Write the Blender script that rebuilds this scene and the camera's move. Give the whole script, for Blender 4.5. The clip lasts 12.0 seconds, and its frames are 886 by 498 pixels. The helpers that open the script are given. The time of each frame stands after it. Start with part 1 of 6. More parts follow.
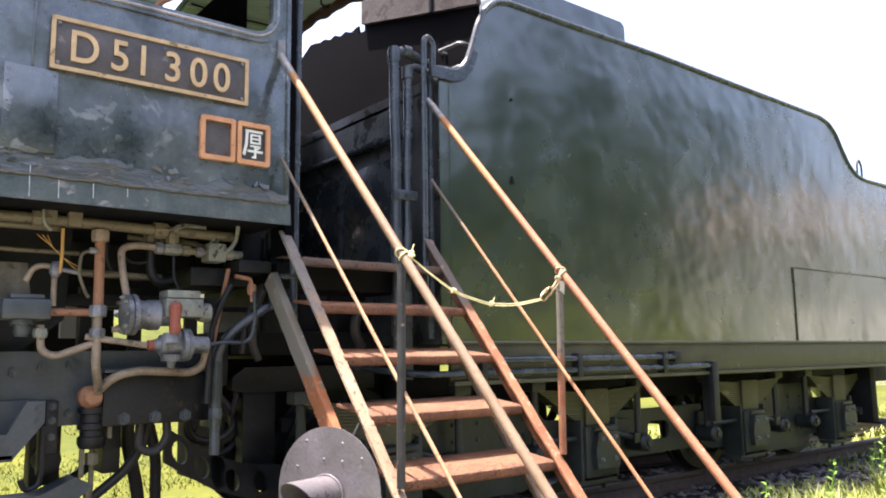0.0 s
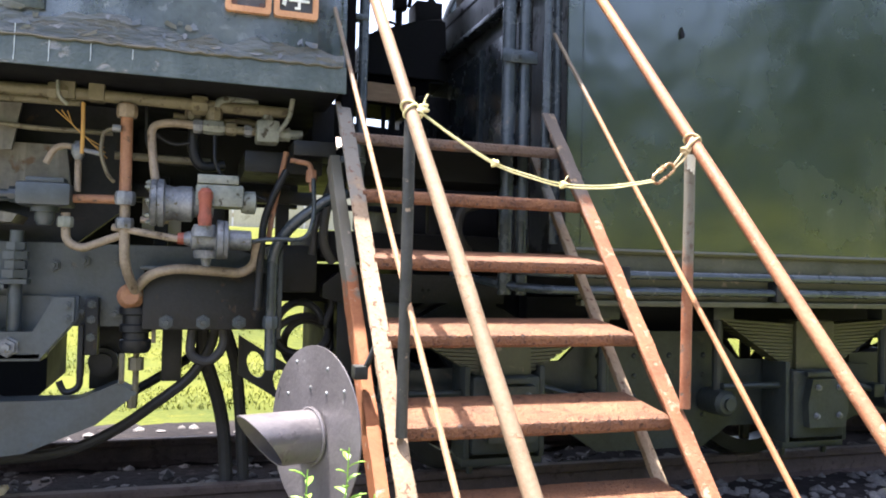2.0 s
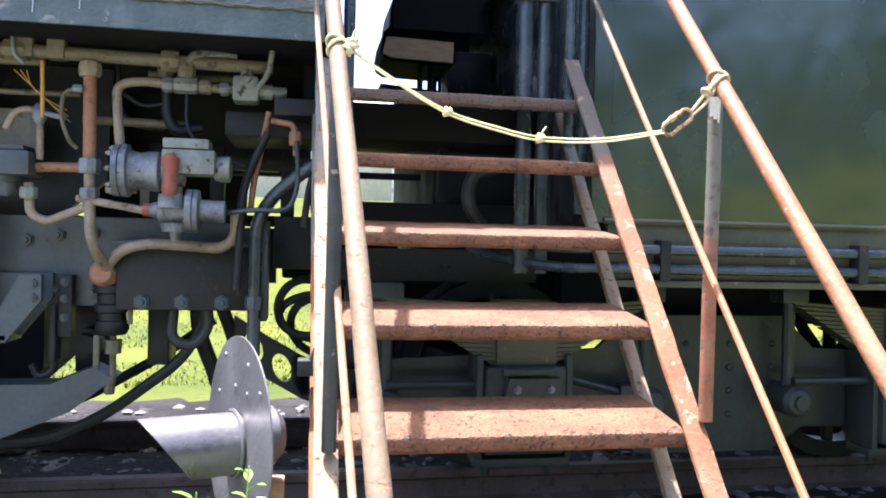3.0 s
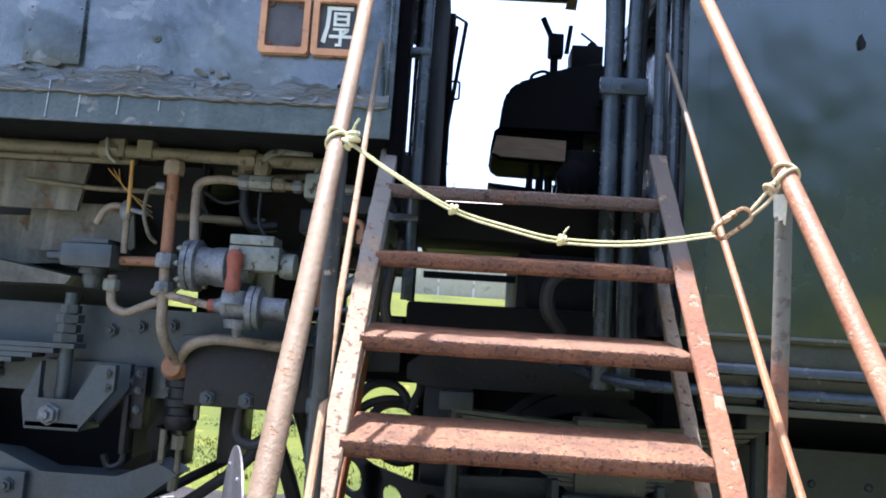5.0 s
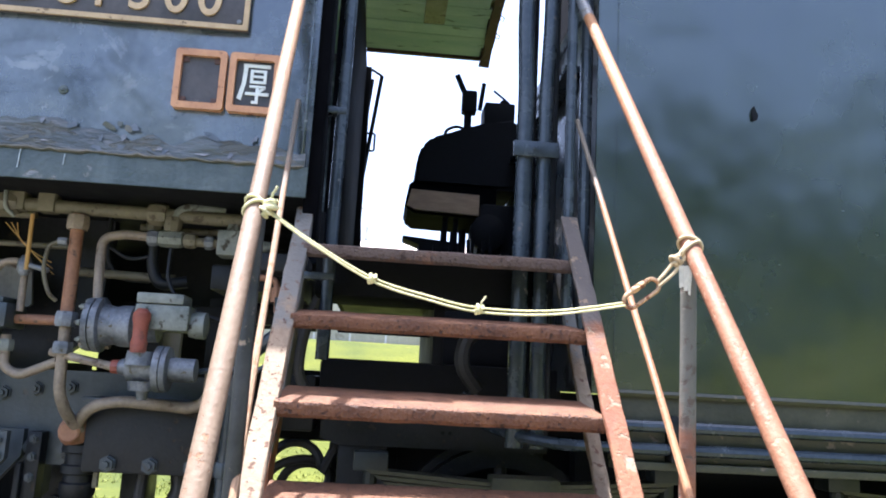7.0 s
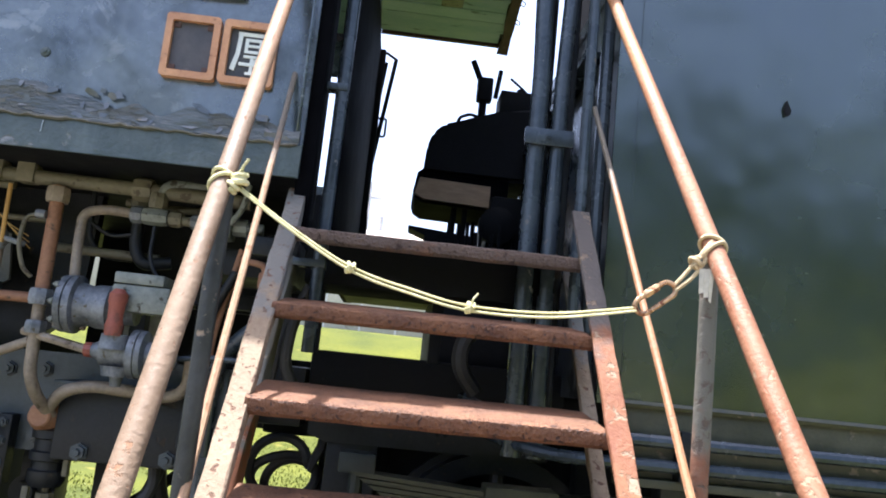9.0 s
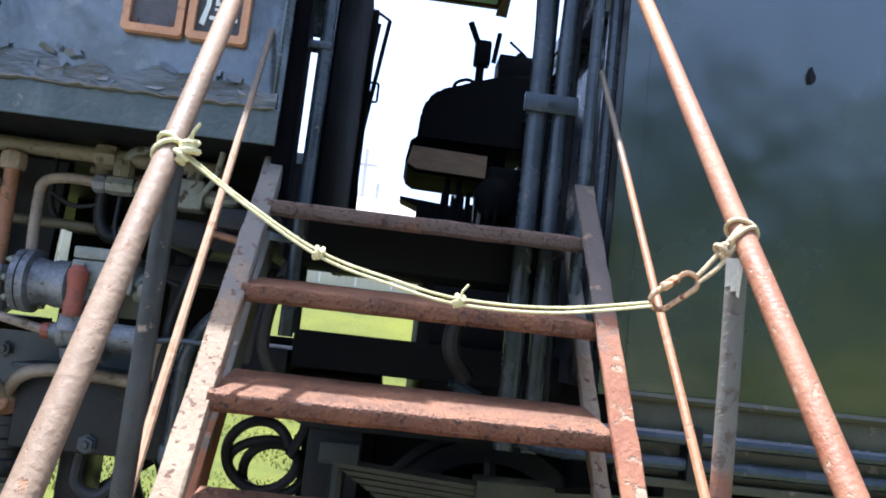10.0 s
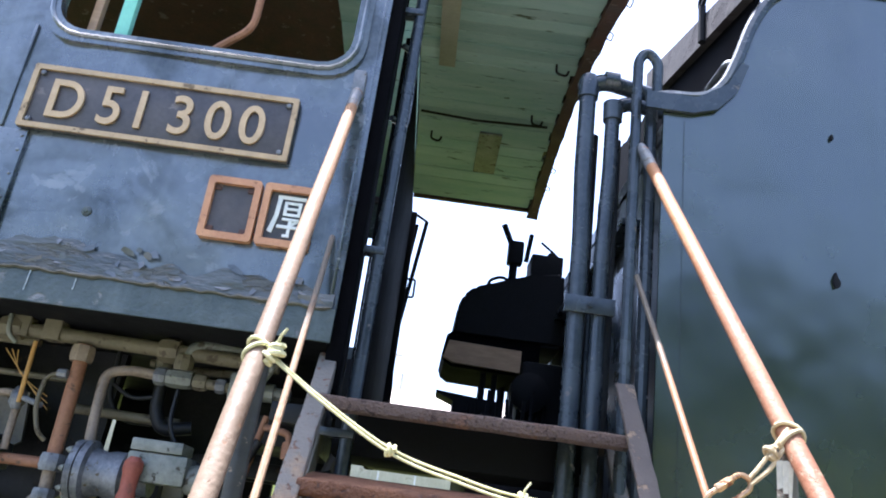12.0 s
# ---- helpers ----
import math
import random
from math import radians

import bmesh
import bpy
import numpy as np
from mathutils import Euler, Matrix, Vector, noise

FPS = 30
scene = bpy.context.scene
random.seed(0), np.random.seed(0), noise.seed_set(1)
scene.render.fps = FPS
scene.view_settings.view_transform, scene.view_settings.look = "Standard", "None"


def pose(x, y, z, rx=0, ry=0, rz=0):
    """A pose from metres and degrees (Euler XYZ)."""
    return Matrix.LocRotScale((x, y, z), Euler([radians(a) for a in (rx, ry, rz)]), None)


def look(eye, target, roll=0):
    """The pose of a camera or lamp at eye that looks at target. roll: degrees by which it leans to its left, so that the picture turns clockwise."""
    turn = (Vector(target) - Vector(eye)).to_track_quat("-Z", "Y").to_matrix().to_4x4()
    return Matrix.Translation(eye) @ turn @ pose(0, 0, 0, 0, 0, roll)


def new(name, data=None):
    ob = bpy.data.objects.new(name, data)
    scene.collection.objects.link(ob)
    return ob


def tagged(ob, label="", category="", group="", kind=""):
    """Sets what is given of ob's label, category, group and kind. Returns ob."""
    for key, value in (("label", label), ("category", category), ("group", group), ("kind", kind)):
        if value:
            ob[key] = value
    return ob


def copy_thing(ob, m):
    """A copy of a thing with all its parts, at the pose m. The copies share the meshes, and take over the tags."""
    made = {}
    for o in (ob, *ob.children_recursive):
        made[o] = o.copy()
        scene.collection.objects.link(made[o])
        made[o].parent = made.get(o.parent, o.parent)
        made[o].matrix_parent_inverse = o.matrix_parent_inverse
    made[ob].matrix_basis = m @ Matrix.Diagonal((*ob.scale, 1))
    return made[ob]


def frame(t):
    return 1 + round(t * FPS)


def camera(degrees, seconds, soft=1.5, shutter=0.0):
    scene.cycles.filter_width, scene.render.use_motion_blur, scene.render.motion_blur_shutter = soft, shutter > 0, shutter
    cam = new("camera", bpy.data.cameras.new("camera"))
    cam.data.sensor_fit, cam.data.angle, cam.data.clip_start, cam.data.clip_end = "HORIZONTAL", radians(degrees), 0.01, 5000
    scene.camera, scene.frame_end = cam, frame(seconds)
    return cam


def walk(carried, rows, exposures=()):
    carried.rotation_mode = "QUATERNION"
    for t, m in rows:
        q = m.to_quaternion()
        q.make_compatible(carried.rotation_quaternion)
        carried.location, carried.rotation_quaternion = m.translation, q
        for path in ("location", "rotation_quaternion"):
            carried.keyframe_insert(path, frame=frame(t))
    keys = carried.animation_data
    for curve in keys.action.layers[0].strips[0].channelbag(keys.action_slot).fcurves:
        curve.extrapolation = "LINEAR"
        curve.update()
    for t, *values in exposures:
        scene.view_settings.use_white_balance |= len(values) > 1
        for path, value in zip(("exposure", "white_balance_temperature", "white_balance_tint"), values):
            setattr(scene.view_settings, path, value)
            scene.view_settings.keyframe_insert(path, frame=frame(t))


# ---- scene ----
cam = camera(59.2, 12.0, 1.9)
PATH = [
    (0, (0.215, 0.264, 1.242), (1.445, 1.819, 1.506), -0.7),
    (0.2, (0.363, 0.265, 1.226), (1.569, 1.838, 1.493), -0.6),
    (0.5, (0.571, 0.275, 1.207), (1.678, 1.924, 1.444), 0.1),
    (0.8, (0.753, 0.318, 1.200), (1.728, 2.051, 1.412), 1.0),
    (1, (0.867, 0.37, 1.199), (1.76, 2.151, 1.376), 1.3),
    (1.2, (0.981, 0.435, 1.196), (1.817, 2.247, 1.329), 1.3),
    (1.5, (1.141, 0.54, 1.19), (1.909, 2.384, 1.294), 1.3),
    (1.7, (1.236, 0.603, 1.185), (1.955, 2.467, 1.275), 1.2),
    (2, (1.386, 0.688, 1.181), (2.0, 2.591, 1.245), 1.3),
    (2.2, (1.507, 0.742, 1.187), (2.017, 2.676, 1.223), 1.7),
    (2.5, (1.673, 0.834, 1.199), (2.083, 2.791, 1.203), 1.8),
    (2.7, (1.746, 0.906, 1.2), (2.147, 2.865, 1.186), 1.5),
    (4.3, (2.258, 1.181, 1.237), (2.231, 3.177, 1.351), 2.4),
    (4.5, (2.25, 1.18, 1.252), (2.204, 3.172, 1.418), 2.5),
    (4.8, (2.224, 1.168, 1.248), (2.154, 3.155, 1.464), 3.1),
    (5, (2.207, 1.16, 1.24), (2.137, 3.146, 1.461), 3.7),
    (5.2, (2.196, 1.157, 1.229), (2.155, 3.144, 1.454), 4.2),
    (5.5, (2.19, 1.15, 1.218), (2.317, 3.132, 1.459), 3.6),
    (5.8, (2.201, 1.126, 1.223), (2.344, 3.098, 1.526), 3.3),
    (6, (2.207, 1.117, 1.232), (2.396, 3.088, 1.516), 0.4),
    (6.2, (2.196, 1.119, 1.245), (2.418, 3.082, 1.559), 0.9),
    (6.5, (2.177, 1.128, 1.268), (2.371, 3.088, 1.613), 3.9),
    (6.8, (2.181, 1.142, 1.285), (2.344, 3.105, 1.630), 3.7),
    (7, (2.191, 1.146, 1.289), (2.338, 3.111, 1.633), 3.1),
    (7.2, (2.206, 1.142, 1.289), (2.357, 3.106, 1.632), 2.7),
    (7.5, (2.221, 1.134, 1.287), (2.425, 3.088, 1.661), 1.8),
    (7.7, (2.213, 1.149, 1.281), (2.458, 3.1, 1.65), 2.5),
    (9.3, (2.26, 1.376, 1.32), (2.347, 3.353, 1.609), 5.9),
    (9.5, (2.264, 1.42, 1.324), (2.34, 3.408, 1.525), 5.2),
    (9.7, (2.270, 1.470, 1.345), (2.359, 3.463, 1.489), 5.1),
    (10, (2.277, 1.512, 1.372), (2.404, 3.493, 1.617), 6.4),
    (10.2, (2.248, 1.461, 1.369), (2.395, 3.416, 1.762), 7.2),
    (10.5, (2.196, 1.361, 1.36), (2.324, 3.28, 1.908), 9.1),
    (10.8, (2.209, 1.354, 1.356), (2.331, 3.256, 1.964), 9.5),
    (11, (2.216, 1.354, 1.353), (2.35, 3.25, 1.977), 8.6),
    (11.2, (2.211, 1.357, 1.348), (2.339, 3.241, 2.010), 7.6),
    (11.5, (2.203, 1.371, 1.343), (2.285, 3.221, 2.098), 6.7),
    (11.8, (2.203, 1.389, 1.350), (2.219, 3.226, 2.139), 7.0),
    (12, (2.204, 1.401, 1.359), (2.21, 3.273, 2.063), 7.8),
]
walk(cam, [(t, look(eye, target, roll)) for t, eye, target, roll in PATH], [(0.0, 2.34, 6650, 20), (1.0, 2.42, 6550, 18), (2.0, 2.56, 6350, 16), (2.5, 2.56, 5950, 14), (4.3, 2.29, 5550, 14), (5.0, 2.19, 5500, 14), (5.5, 2.24, 5750, 14), (7.0, 2.29, 5600, 15), (9.5, 2.04, 5900, 14), (10.0, 2.02, 5450, 14), (10.6, 2.14, 5550, 14), (11.5, 2.52, 5600, 14), (11.8, 2.12, 5450, 14), (12.0, 2.26, 5450, 14)])

# ---- light ----
world = bpy.data.worlds.new("sky")
scene.world = world
world.use_nodes = True
wn = world.node_tree.nodes
wl = world.node_tree.links
sky = wn.new("ShaderNodeTexSky")
sky.sky_type = "NISHITA"
sky.sun_disc = False
SUN_TO = Vector((-0.19, 0.17, 1.0)).normalized()
sky.sun_elevation = math.asin(SUN_TO.z)
sky.sun_rotation = math.atan2(SUN_TO.x, SUN_TO.y)
sky.air_density, sky.dust_density, sky.ozone_density = 1.0, 5.5, 1.0
wn["Background"].inputs["Strength"].default_value = 0.13
wl.new(sky.outputs[0], wn["Background"].inputs["Color"])
sun = new("sun", bpy.data.lights.new("sun", "SUN"))
sun.data.energy, sun.data.angle, sun.data.color = 4.8, radians(0.53), (1.0, 0.95, 0.87)
sun.matrix_world = look(SUN_TO * 40, (0, 0, 0))


# ---- materials ----
def material(name, dark, light, rough=0.6, metal=0.0, scale=6.0, fine=60.0, bump=0.15, spots=None, spot_amount=0.0, spot_scale=25.0,
             streak=0.0, rough_var=0.15, coat=0.0, spec=0.5, random_tint=0.0, spot_rough=0.8, bump_scale=1.0, wave=0.0, stretch=(1, 1, 1), zone=None, worn=None, coat_rough=0.12):
    """Two colours mixed by coarse and fine noise, a third in spots, streaks running down, fine relief; zone: another
    colour above a height, on the ladder treads and beams also carrying their shade; worn: patches (scale, upright
    stretch, low, high, gloss left) where the varnish has gone dull."""
    m = bpy.data.materials.new(name)
    m.use_nodes = True
    n, l = m.node_tree.nodes, m.node_tree.links
    b = n["Principled BSDF"]
    geo = n.new("ShaderNodeNewGeometry")
    co = n.new("ShaderNodeVectorMath")
    co.operation = "MULTIPLY"
    co.inputs[1].default_value = stretch
    l.new(geo.outputs["Position"], co.inputs[0])

    def noise_at(s, detail=5.0, dist=0.0, vec=None):
        t = n.new("ShaderNodeTexNoise")
        t.inputs["Scale"].default_value, t.inputs["Detail"].default_value, t.inputs["Distortion"].default_value = s, detail, dist
        t.inputs["Roughness"].default_value = 0.6
        l.new(vec or co.outputs[0], t.inputs["Vector"])
        return t.outputs["Fac"]

    def ramp(fac, a, c):
        r = n.new("ShaderNodeMapRange")
        r.inputs["From Min"].default_value, r.inputs["From Max"].default_value = a, c
        l.new(fac, r.inputs["Value"])
        return r.outputs[0]

    def mixc(fac, a, c):
        x = n.new("ShaderNodeMix")
        x.data_type = "RGBA"
        l.new(fac, x.inputs[0])
        for socket, v in ((x.inputs[6], a), (x.inputs[7], c)):
            if isinstance(v, tuple):
                socket.default_value = (*v, 1)
            else:
                l.new(v, socket)
        return x.outputs[2]

    coarse, small = noise_at(scale), noise_at(fine, 3.0)
    add = n.new("ShaderNodeMath")
    add.operation = "MULTIPLY_ADD"
    add.inputs[1].default_value = 0.35
    l.new(small, add.inputs[0])
    l.new(coarse, add.inputs[2])
    col = mixc(ramp(add.outputs[0], 0.48, 0.88), dark, light)
    rough_out = ramp(coarse, 0.25, 0.75)
    if streak:
        sc = n.new("ShaderNodeVectorMath")
        sc.operation = "MULTIPLY"
        sc.inputs[1].default_value = (9, 9, 0.7)
        l.new(geo.outputs["Position"], sc.inputs[0])
        st = noise_at(1.6, 4.0, 0.4, sc.outputs[0])
        sm = n.new("ShaderNodeMath")
        sm.operation = "MULTIPLY"
        sm.inputs[1].default_value = streak
        l.new(ramp(st, 0.52, 0.75), sm.inputs[0])
        col = mixc(sm.outputs[0], col, tuple(min(1, c * 1.6 + 0.03) for c in light))
    if zone:
        zc, z0, z1 = zone
        sep = n.new("ShaderNodeSeparateXYZ")
        l.new(geo.outputs["Position"], sep.inputs[0])
        za = n.new("ShaderNodeMath")
        za.operation = "MULTIPLY_ADD"
        za.inputs[1].default_value = 0.5
        l.new(noise_at(11.0, 4.0), za.inputs[0])
        l.new(sep.outputs["Z"], za.inputs[2])
        col = mixc(ramp(za.outputs[0], z0 + 0.25, z1 + 0.25), col, zc)
    spot_fac = None
    if spots:
        spot_fac = ramp(noise_at(spot_scale, 6.0, 0.3), 1 - spot_amount - 0.04, 1 - spot_amount + 0.02)
        col = mixc(spot_fac, col, spots)
    if random_tint:
        oi = n.new("ShaderNodeObjectInfo")
        hs = n.new("ShaderNodeHueSaturation")
        v = n.new("ShaderNodeMapRange")
        v.inputs["To Min"].default_value, v.inputs["To Max"].default_value = 1 - random_tint, 1 + random_tint
        l.new(oi.outputs["Random"], v.inputs["Value"])
        l.new(v.outputs[0], hs.inputs["Value"])
        l.new(col, hs.inputs["Color"])
        col = hs.outputs["Color"]
    l.new(col, b.inputs["Base Color"])
    rr = n.new("ShaderNodeMapRange")
    rr.inputs["To Min"].default_value, rr.inputs["To Max"].default_value = max(0.04, rough - rough_var), min(1, rough + rough_var)
    l.new(rough_out, rr.inputs["Value"])
    rough_final = rr.outputs[0]
    if spot_fac is not None:
        mm = n.new("ShaderNodeMix")
        l.new(spot_fac, mm.inputs[0])
        l.new(rough_final, mm.inputs[2])
        mm.inputs[3].default_value = spot_rough
        rough_final = mm.outputs[0]
    l.new(rough_final, b.inputs["Roughness"])
    b.inputs["Metallic"].default_value = metal
    b.inputs["Coat Weight"].default_value = coat
    b.inputs["Specular IOR Level"].default_value = spec
    if worn:
        ws = n.new("ShaderNodeVectorMath")
        ws.operation = "MULTIPLY"
        ws.inputs[1].default_value = (1, 1, worn[1])
        l.new(geo.outputs["Position"], ws.inputs[0])
        patch = ramp(noise_at(worn[0], 7.0, 0.9, ws.outputs[0]), worn[2], worn[3])
        for socket, a, c in ((b.inputs["Coat Weight"], coat, coat * worn[4]), (b.inputs["Specular IOR Level"], spec, spec * (0.5 + 0.5 * worn[4]))):
            wr = n.new("ShaderNodeMapRange")
            wr.inputs["To Min"].default_value, wr.inputs["To Max"].default_value = a, c
            l.new(patch, wr.inputs["Value"])
            l.new(wr.outputs[0], socket)
    b.inputs["Coat Roughness"].default_value = coat_rough
    if bump:
        bp = n.new("ShaderNodeBump")
        bp.inputs["Strength"].default_value, bp.inputs["Distance"].default_value = bump, 0.004 * bump_scale
        h = n.new("ShaderNodeMath")
        h.operation = "ADD"
        l.new(small, h.inputs[0])
        l.new(coarse, h.inputs[1])
        hh = h.outputs[0]
        if spot_fac is not None:
            h2 = n.new("ShaderNodeMath")
            h2.operation = "SUBTRACT"
            l.new(hh, h2.inputs[0])
            l.new(spot_fac, h2.inputs[1])
            hh = h2.outputs[0]
        l.new(hh, bp.inputs["Height"])
        out = bp.outputs[0]
        if wave:
            bw = n.new("ShaderNodeBump")
            bw.inputs["Strength"].default_value, bw.inputs["Distance"].default_value = wave, 0.05
            l.new(noise_at(2.3, 2.0), bw.inputs["Height"])
            l.new(bw.outputs[0], bp.inputs["Normal"])
        l.new(out, b.inputs["Normal"])
    return m


M = {}
# pale bluish mix and spots: scuffs, plus sky sheen put into the colour
M["paint"] = material("loco_paint", (0.016, 0.025, 0.028), (0.086, 0.108, 0.118), 0.24, 0, 3.0, 40, 0.06, (0.14, 0.162, 0.18), 0.36, 6.0,
                      streak=0.18, rough_var=0.13, wave=0.5, spot_rough=0.40, spec=1.0, coat=1.0, worn=(3.0, 1.0, 0.49, 0.60, 0.3), coat_rough=0.15)
M["tender_paint"] = material("tender_paint", (0.012, 0.021, 0.014), (0.022, 0.036, 0.022), 0.24, 0, 1.6, 30, 0.05, (0.07, 0.09, 0.08), 0.27, 5.0,
                             streak=0.10, rough_var=0.12, wave=0.45, spot_rough=0.40, spec=1.0, coat=1.0, worn=(1.5, 0.35, 0.50, 0.72, 0.45), coat_rough=0.2)
M["skirt"] = material("peeling_paint", (0.03, 0.045, 0.04), (0.075, 0.095, 0.092), 0.4, 0, 5.0, 50, 0.5, (0.17, 0.18, 0.185), 0.36, 10.0, streak=0.35, spot_rough=0.6, bump_scale=2)
M["flake"] = material("flaked_paint", (0.020, 0.028, 0.026), (0.058, 0.072, 0.072), 0.42, 0, 6.0, 24, 0.6, (0.050, 0.056, 0.046), 0.41, 14.0, streak=0.2, spot_rough=0.6, bump_scale=3, spec=0.6, coat=0.15, stretch=(0.55, 1, 1.8))
M["chip"] = material("curled_paint_chip", (0.022, 0.030, 0.032), (0.075, 0.090, 0.100), 0.35, 0, 16.0, 60, 0.3, (0.10, 0.09, 0.05), 0.36, 20.0, spec=0.8, coat=0.3)
# oily iron, base lowered so the shaded undercarriage renders near-black
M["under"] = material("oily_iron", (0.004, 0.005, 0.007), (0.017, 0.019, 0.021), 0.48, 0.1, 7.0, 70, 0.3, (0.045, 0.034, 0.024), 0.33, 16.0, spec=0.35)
M["frame"] = material("frame_iron", (0.030, 0.039, 0.045), (0.066, 0.081, 0.089), 0.42, 0.1, 5.0, 60, 0.25, (0.08, 0.075, 0.065), 0.31, 12.0, streak=0.1)
M["stained"] = material("stained_iron", (0.045, 0.045, 0.038), (0.15, 0.145, 0.12), 0.55, 0.1, 6.0, 50, 0.4, (0.11, 0.075, 0.045), 0.38, 9.0, streak=0.75)
M["olive"] = material("olive_grime", (0.024, 0.026, 0.012), (0.060, 0.060, 0.031), 0.5, 0, 6.0, 60, 0.3, (0.16, 0.13, 0.09), 0.32, 15.0)
# even near-black, lowered so the shaded gaps round the footplate render dark
M["black"] = material("near_black", (0.003, 0.0035, 0.005), (0.009, 0.010, 0.013), 0.7, 0, 6.0, 60, 0.2, (0.024, 0.022, 0.022), 0.27, 14.0, spec=0.18)
# soot-black copy taken darker still; shade in the colour where sun or bounce fell
M["soot_shade"] = material("soot_shade_black", (0.0012, 0.0014, 0.0022), (0.004, 0.0044, 0.0058), 0.9, 0, 5.0, 60, 0.3, (0.006, 0.0062, 0.0075), 0.30, 9.0, spec=0.03)
M["bluegrey"] = material("bluegrey_pipe", (0.020, 0.028, 0.036), (0.052, 0.066, 0.080), 0.26, 0.1, 6.0, 60, 0.15, (0.16, 0.14, 0.12), 0.30, 20.0)
M["tan_pipe"] = material("lagged_pipe", (0.16, 0.125, 0.088), (0.30, 0.245, 0.18), 0.55, 0, 10.0, 80, 0.4, (0.10, 0.075, 0.05), 0.36, 30.0)
M["rust_pipe"] = material("rusty_pipe", (0.21, 0.098, 0.05), (0.35, 0.18, 0.10), 0.72, 0, 10.0, 90, 0.45, (0.11, 0.07, 0.045), 0.36, 34.0)
M["olive_pipe"] = material("olive_pipe", (0.085, 0.077, 0.046), (0.158, 0.140, 0.088), 0.58, 0, 9.0, 80, 0.4, (0.07, 0.056, 0.036), 0.38, 28.0)
M["valve"] = material("valve_casting", (0.060, 0.068, 0.078), (0.235, 0.25, 0.265), 0.5, 0.3, 14.0, 90, 0.3, (0.10, 0.085, 0.05), 0.34, 40.0)
M["valve_green"] = material("valve_grey_green", (0.115, 0.128, 0.11), (0.25, 0.265, 0.23), 0.55, 0.2, 14.0, 90, 0.3, (0.05, 0.045, 0.03), 0.38, 25.0)
M["red"] = material("red_valve", (0.17, 0.040, 0.024), (0.29, 0.085, 0.05), 0.6, 0, 14.0, 90, 0.3, (0.16, 0.06, 0.04), 0.36, 25.0)
# zone: top tread duller, its dust and its shade both in the colour
M["ladder"] = material("ladder_red_oxide", (0.100, 0.039, 0.016), (0.205, 0.092, 0.042), 0.72, 0, 9.0, 120, 1.0, (0.062, 0.036, 0.027), 0.37, 75.0, bump_scale=3, spec=0.45, zone=((0.105, 0.070, 0.052), 1.55, 1.65))
# zone: grey upper flange, with the shade on it put into the colour
M["beam"] = material("ladder_worn_paint", (0.165, 0.112, 0.068), (0.265, 0.200, 0.134), 0.75, 0, 6.0, 80, 0.6, (0.115, 0.060, 0.038), 0.37, 48.0, bump_scale=1.3, spec=0.3, zone=((0.135, 0.127, 0.112), 1.42, 1.5))
# zone: shaded upper length of the rear beam, coloured grey with a hard edge
M["beam_orange"] = material("ladder_orange", (0.19, 0.064, 0.026), (0.28, 0.12, 0.055), 0.75, 0, 6.0, 80, 0.4, (0.30, 0.25, 0.20), 0.33, 18.0, spec=0.3, zone=((0.125, 0.12, 0.098), 1.10, 1.15))
M["rail"] = material("handrail_worn", (0.110, 0.069, 0.038), (0.178, 0.126, 0.082), 0.68, 0.0, 6.0, 90, 0.5, (0.19, 0.098, 0.050), 0.35, 60.0, spec=0.3, zone=((0.235, 0.13, 0.062), 1.75, 2.2))
M["rod"] = material("rod_worn", (0.20, 0.115, 0.06), (0.31, 0.20, 0.115), 0.65, 0.0, 5.0, 70, 0.45, (0.235, 0.125, 0.062), 0.37, 34.0, spec=0.3, zone=((0.10, 0.085, 0.065), 1.85, 1.95))
M["rod_red"] = material("rod_rusty", (0.180, 0.076, 0.030), (0.265, 0.134, 0.064), 0.65, 0.0, 5.0, 70, 0.45, (0.235, 0.145, 0.085), 0.36, 34.0, spec=0.3, zone=((0.10, 0.085, 0.065), 1.85, 1.95))
M["bogie"] = material("bogie_iron", (0.012, 0.016, 0.016), (0.033, 0.040, 0.038), 0.45, 0.1, 5.0, 60, 0.25, (0.055, 0.05, 0.04), 0.32, 12.0, streak=0.1, spec=0.35)
M["bulkhead"] = material("blotched_bluegrey_sheet", (0.022, 0.027, 0.034), (0.070, 0.080, 0.092), 0.42, 0.0, 3.0, 40, 0.2, (0.014, 0.015, 0.018), 0.40, 5.0, streak=0.5)
M["rail_red"] = material("handrail_red", (0.175, 0.064, 0.030), (0.24, 0.122, 0.066), 0.66, 0.0, 6.0, 90, 0.5, (0.25, 0.172, 0.105), 0.37, 46.0, spec=0.3, zone=((0.26, 0.12, 0.048), 1.9, 2.2))
# zone: upper flange in shade, the darkening put into the colour
M["beam_red"] = material("ladder_red_flange", (0.15, 0.052, 0.024), (0.235, 0.110, 0.055), 0.75, 0, 6.0, 80, 0.6, (0.245, 0.175, 0.115), 0.39, 24.0, bump_scale=1.3, spec=0.3, zone=((0.088, 0.074, 0.064), 1.42, 1.52))
M["post"] = material("post_chipped", (0.012, 0.015, 0.015), (0.040, 0.042, 0.040), 0.5, 0.1, 8.0, 80, 0.4, (0.24, 0.185, 0.13), 0.31, 42.0)
M["post_rust"] = material("post_rust", (0.17, 0.060, 0.028), (0.26, 0.125, 0.07), 0.7, 0, 8.0, 90, 0.5, (0.09, 0.07, 0.055), 0.40, 30.0, spec=0.3, zone=((0.12, 0.115, 0.095), 1.15, 1.3))
M["rope"] = material("rope_yellow", (0.42, 0.40, 0.18), (0.66, 0.62, 0.36), 0.85, 0, 40.0, 300, 0.6)
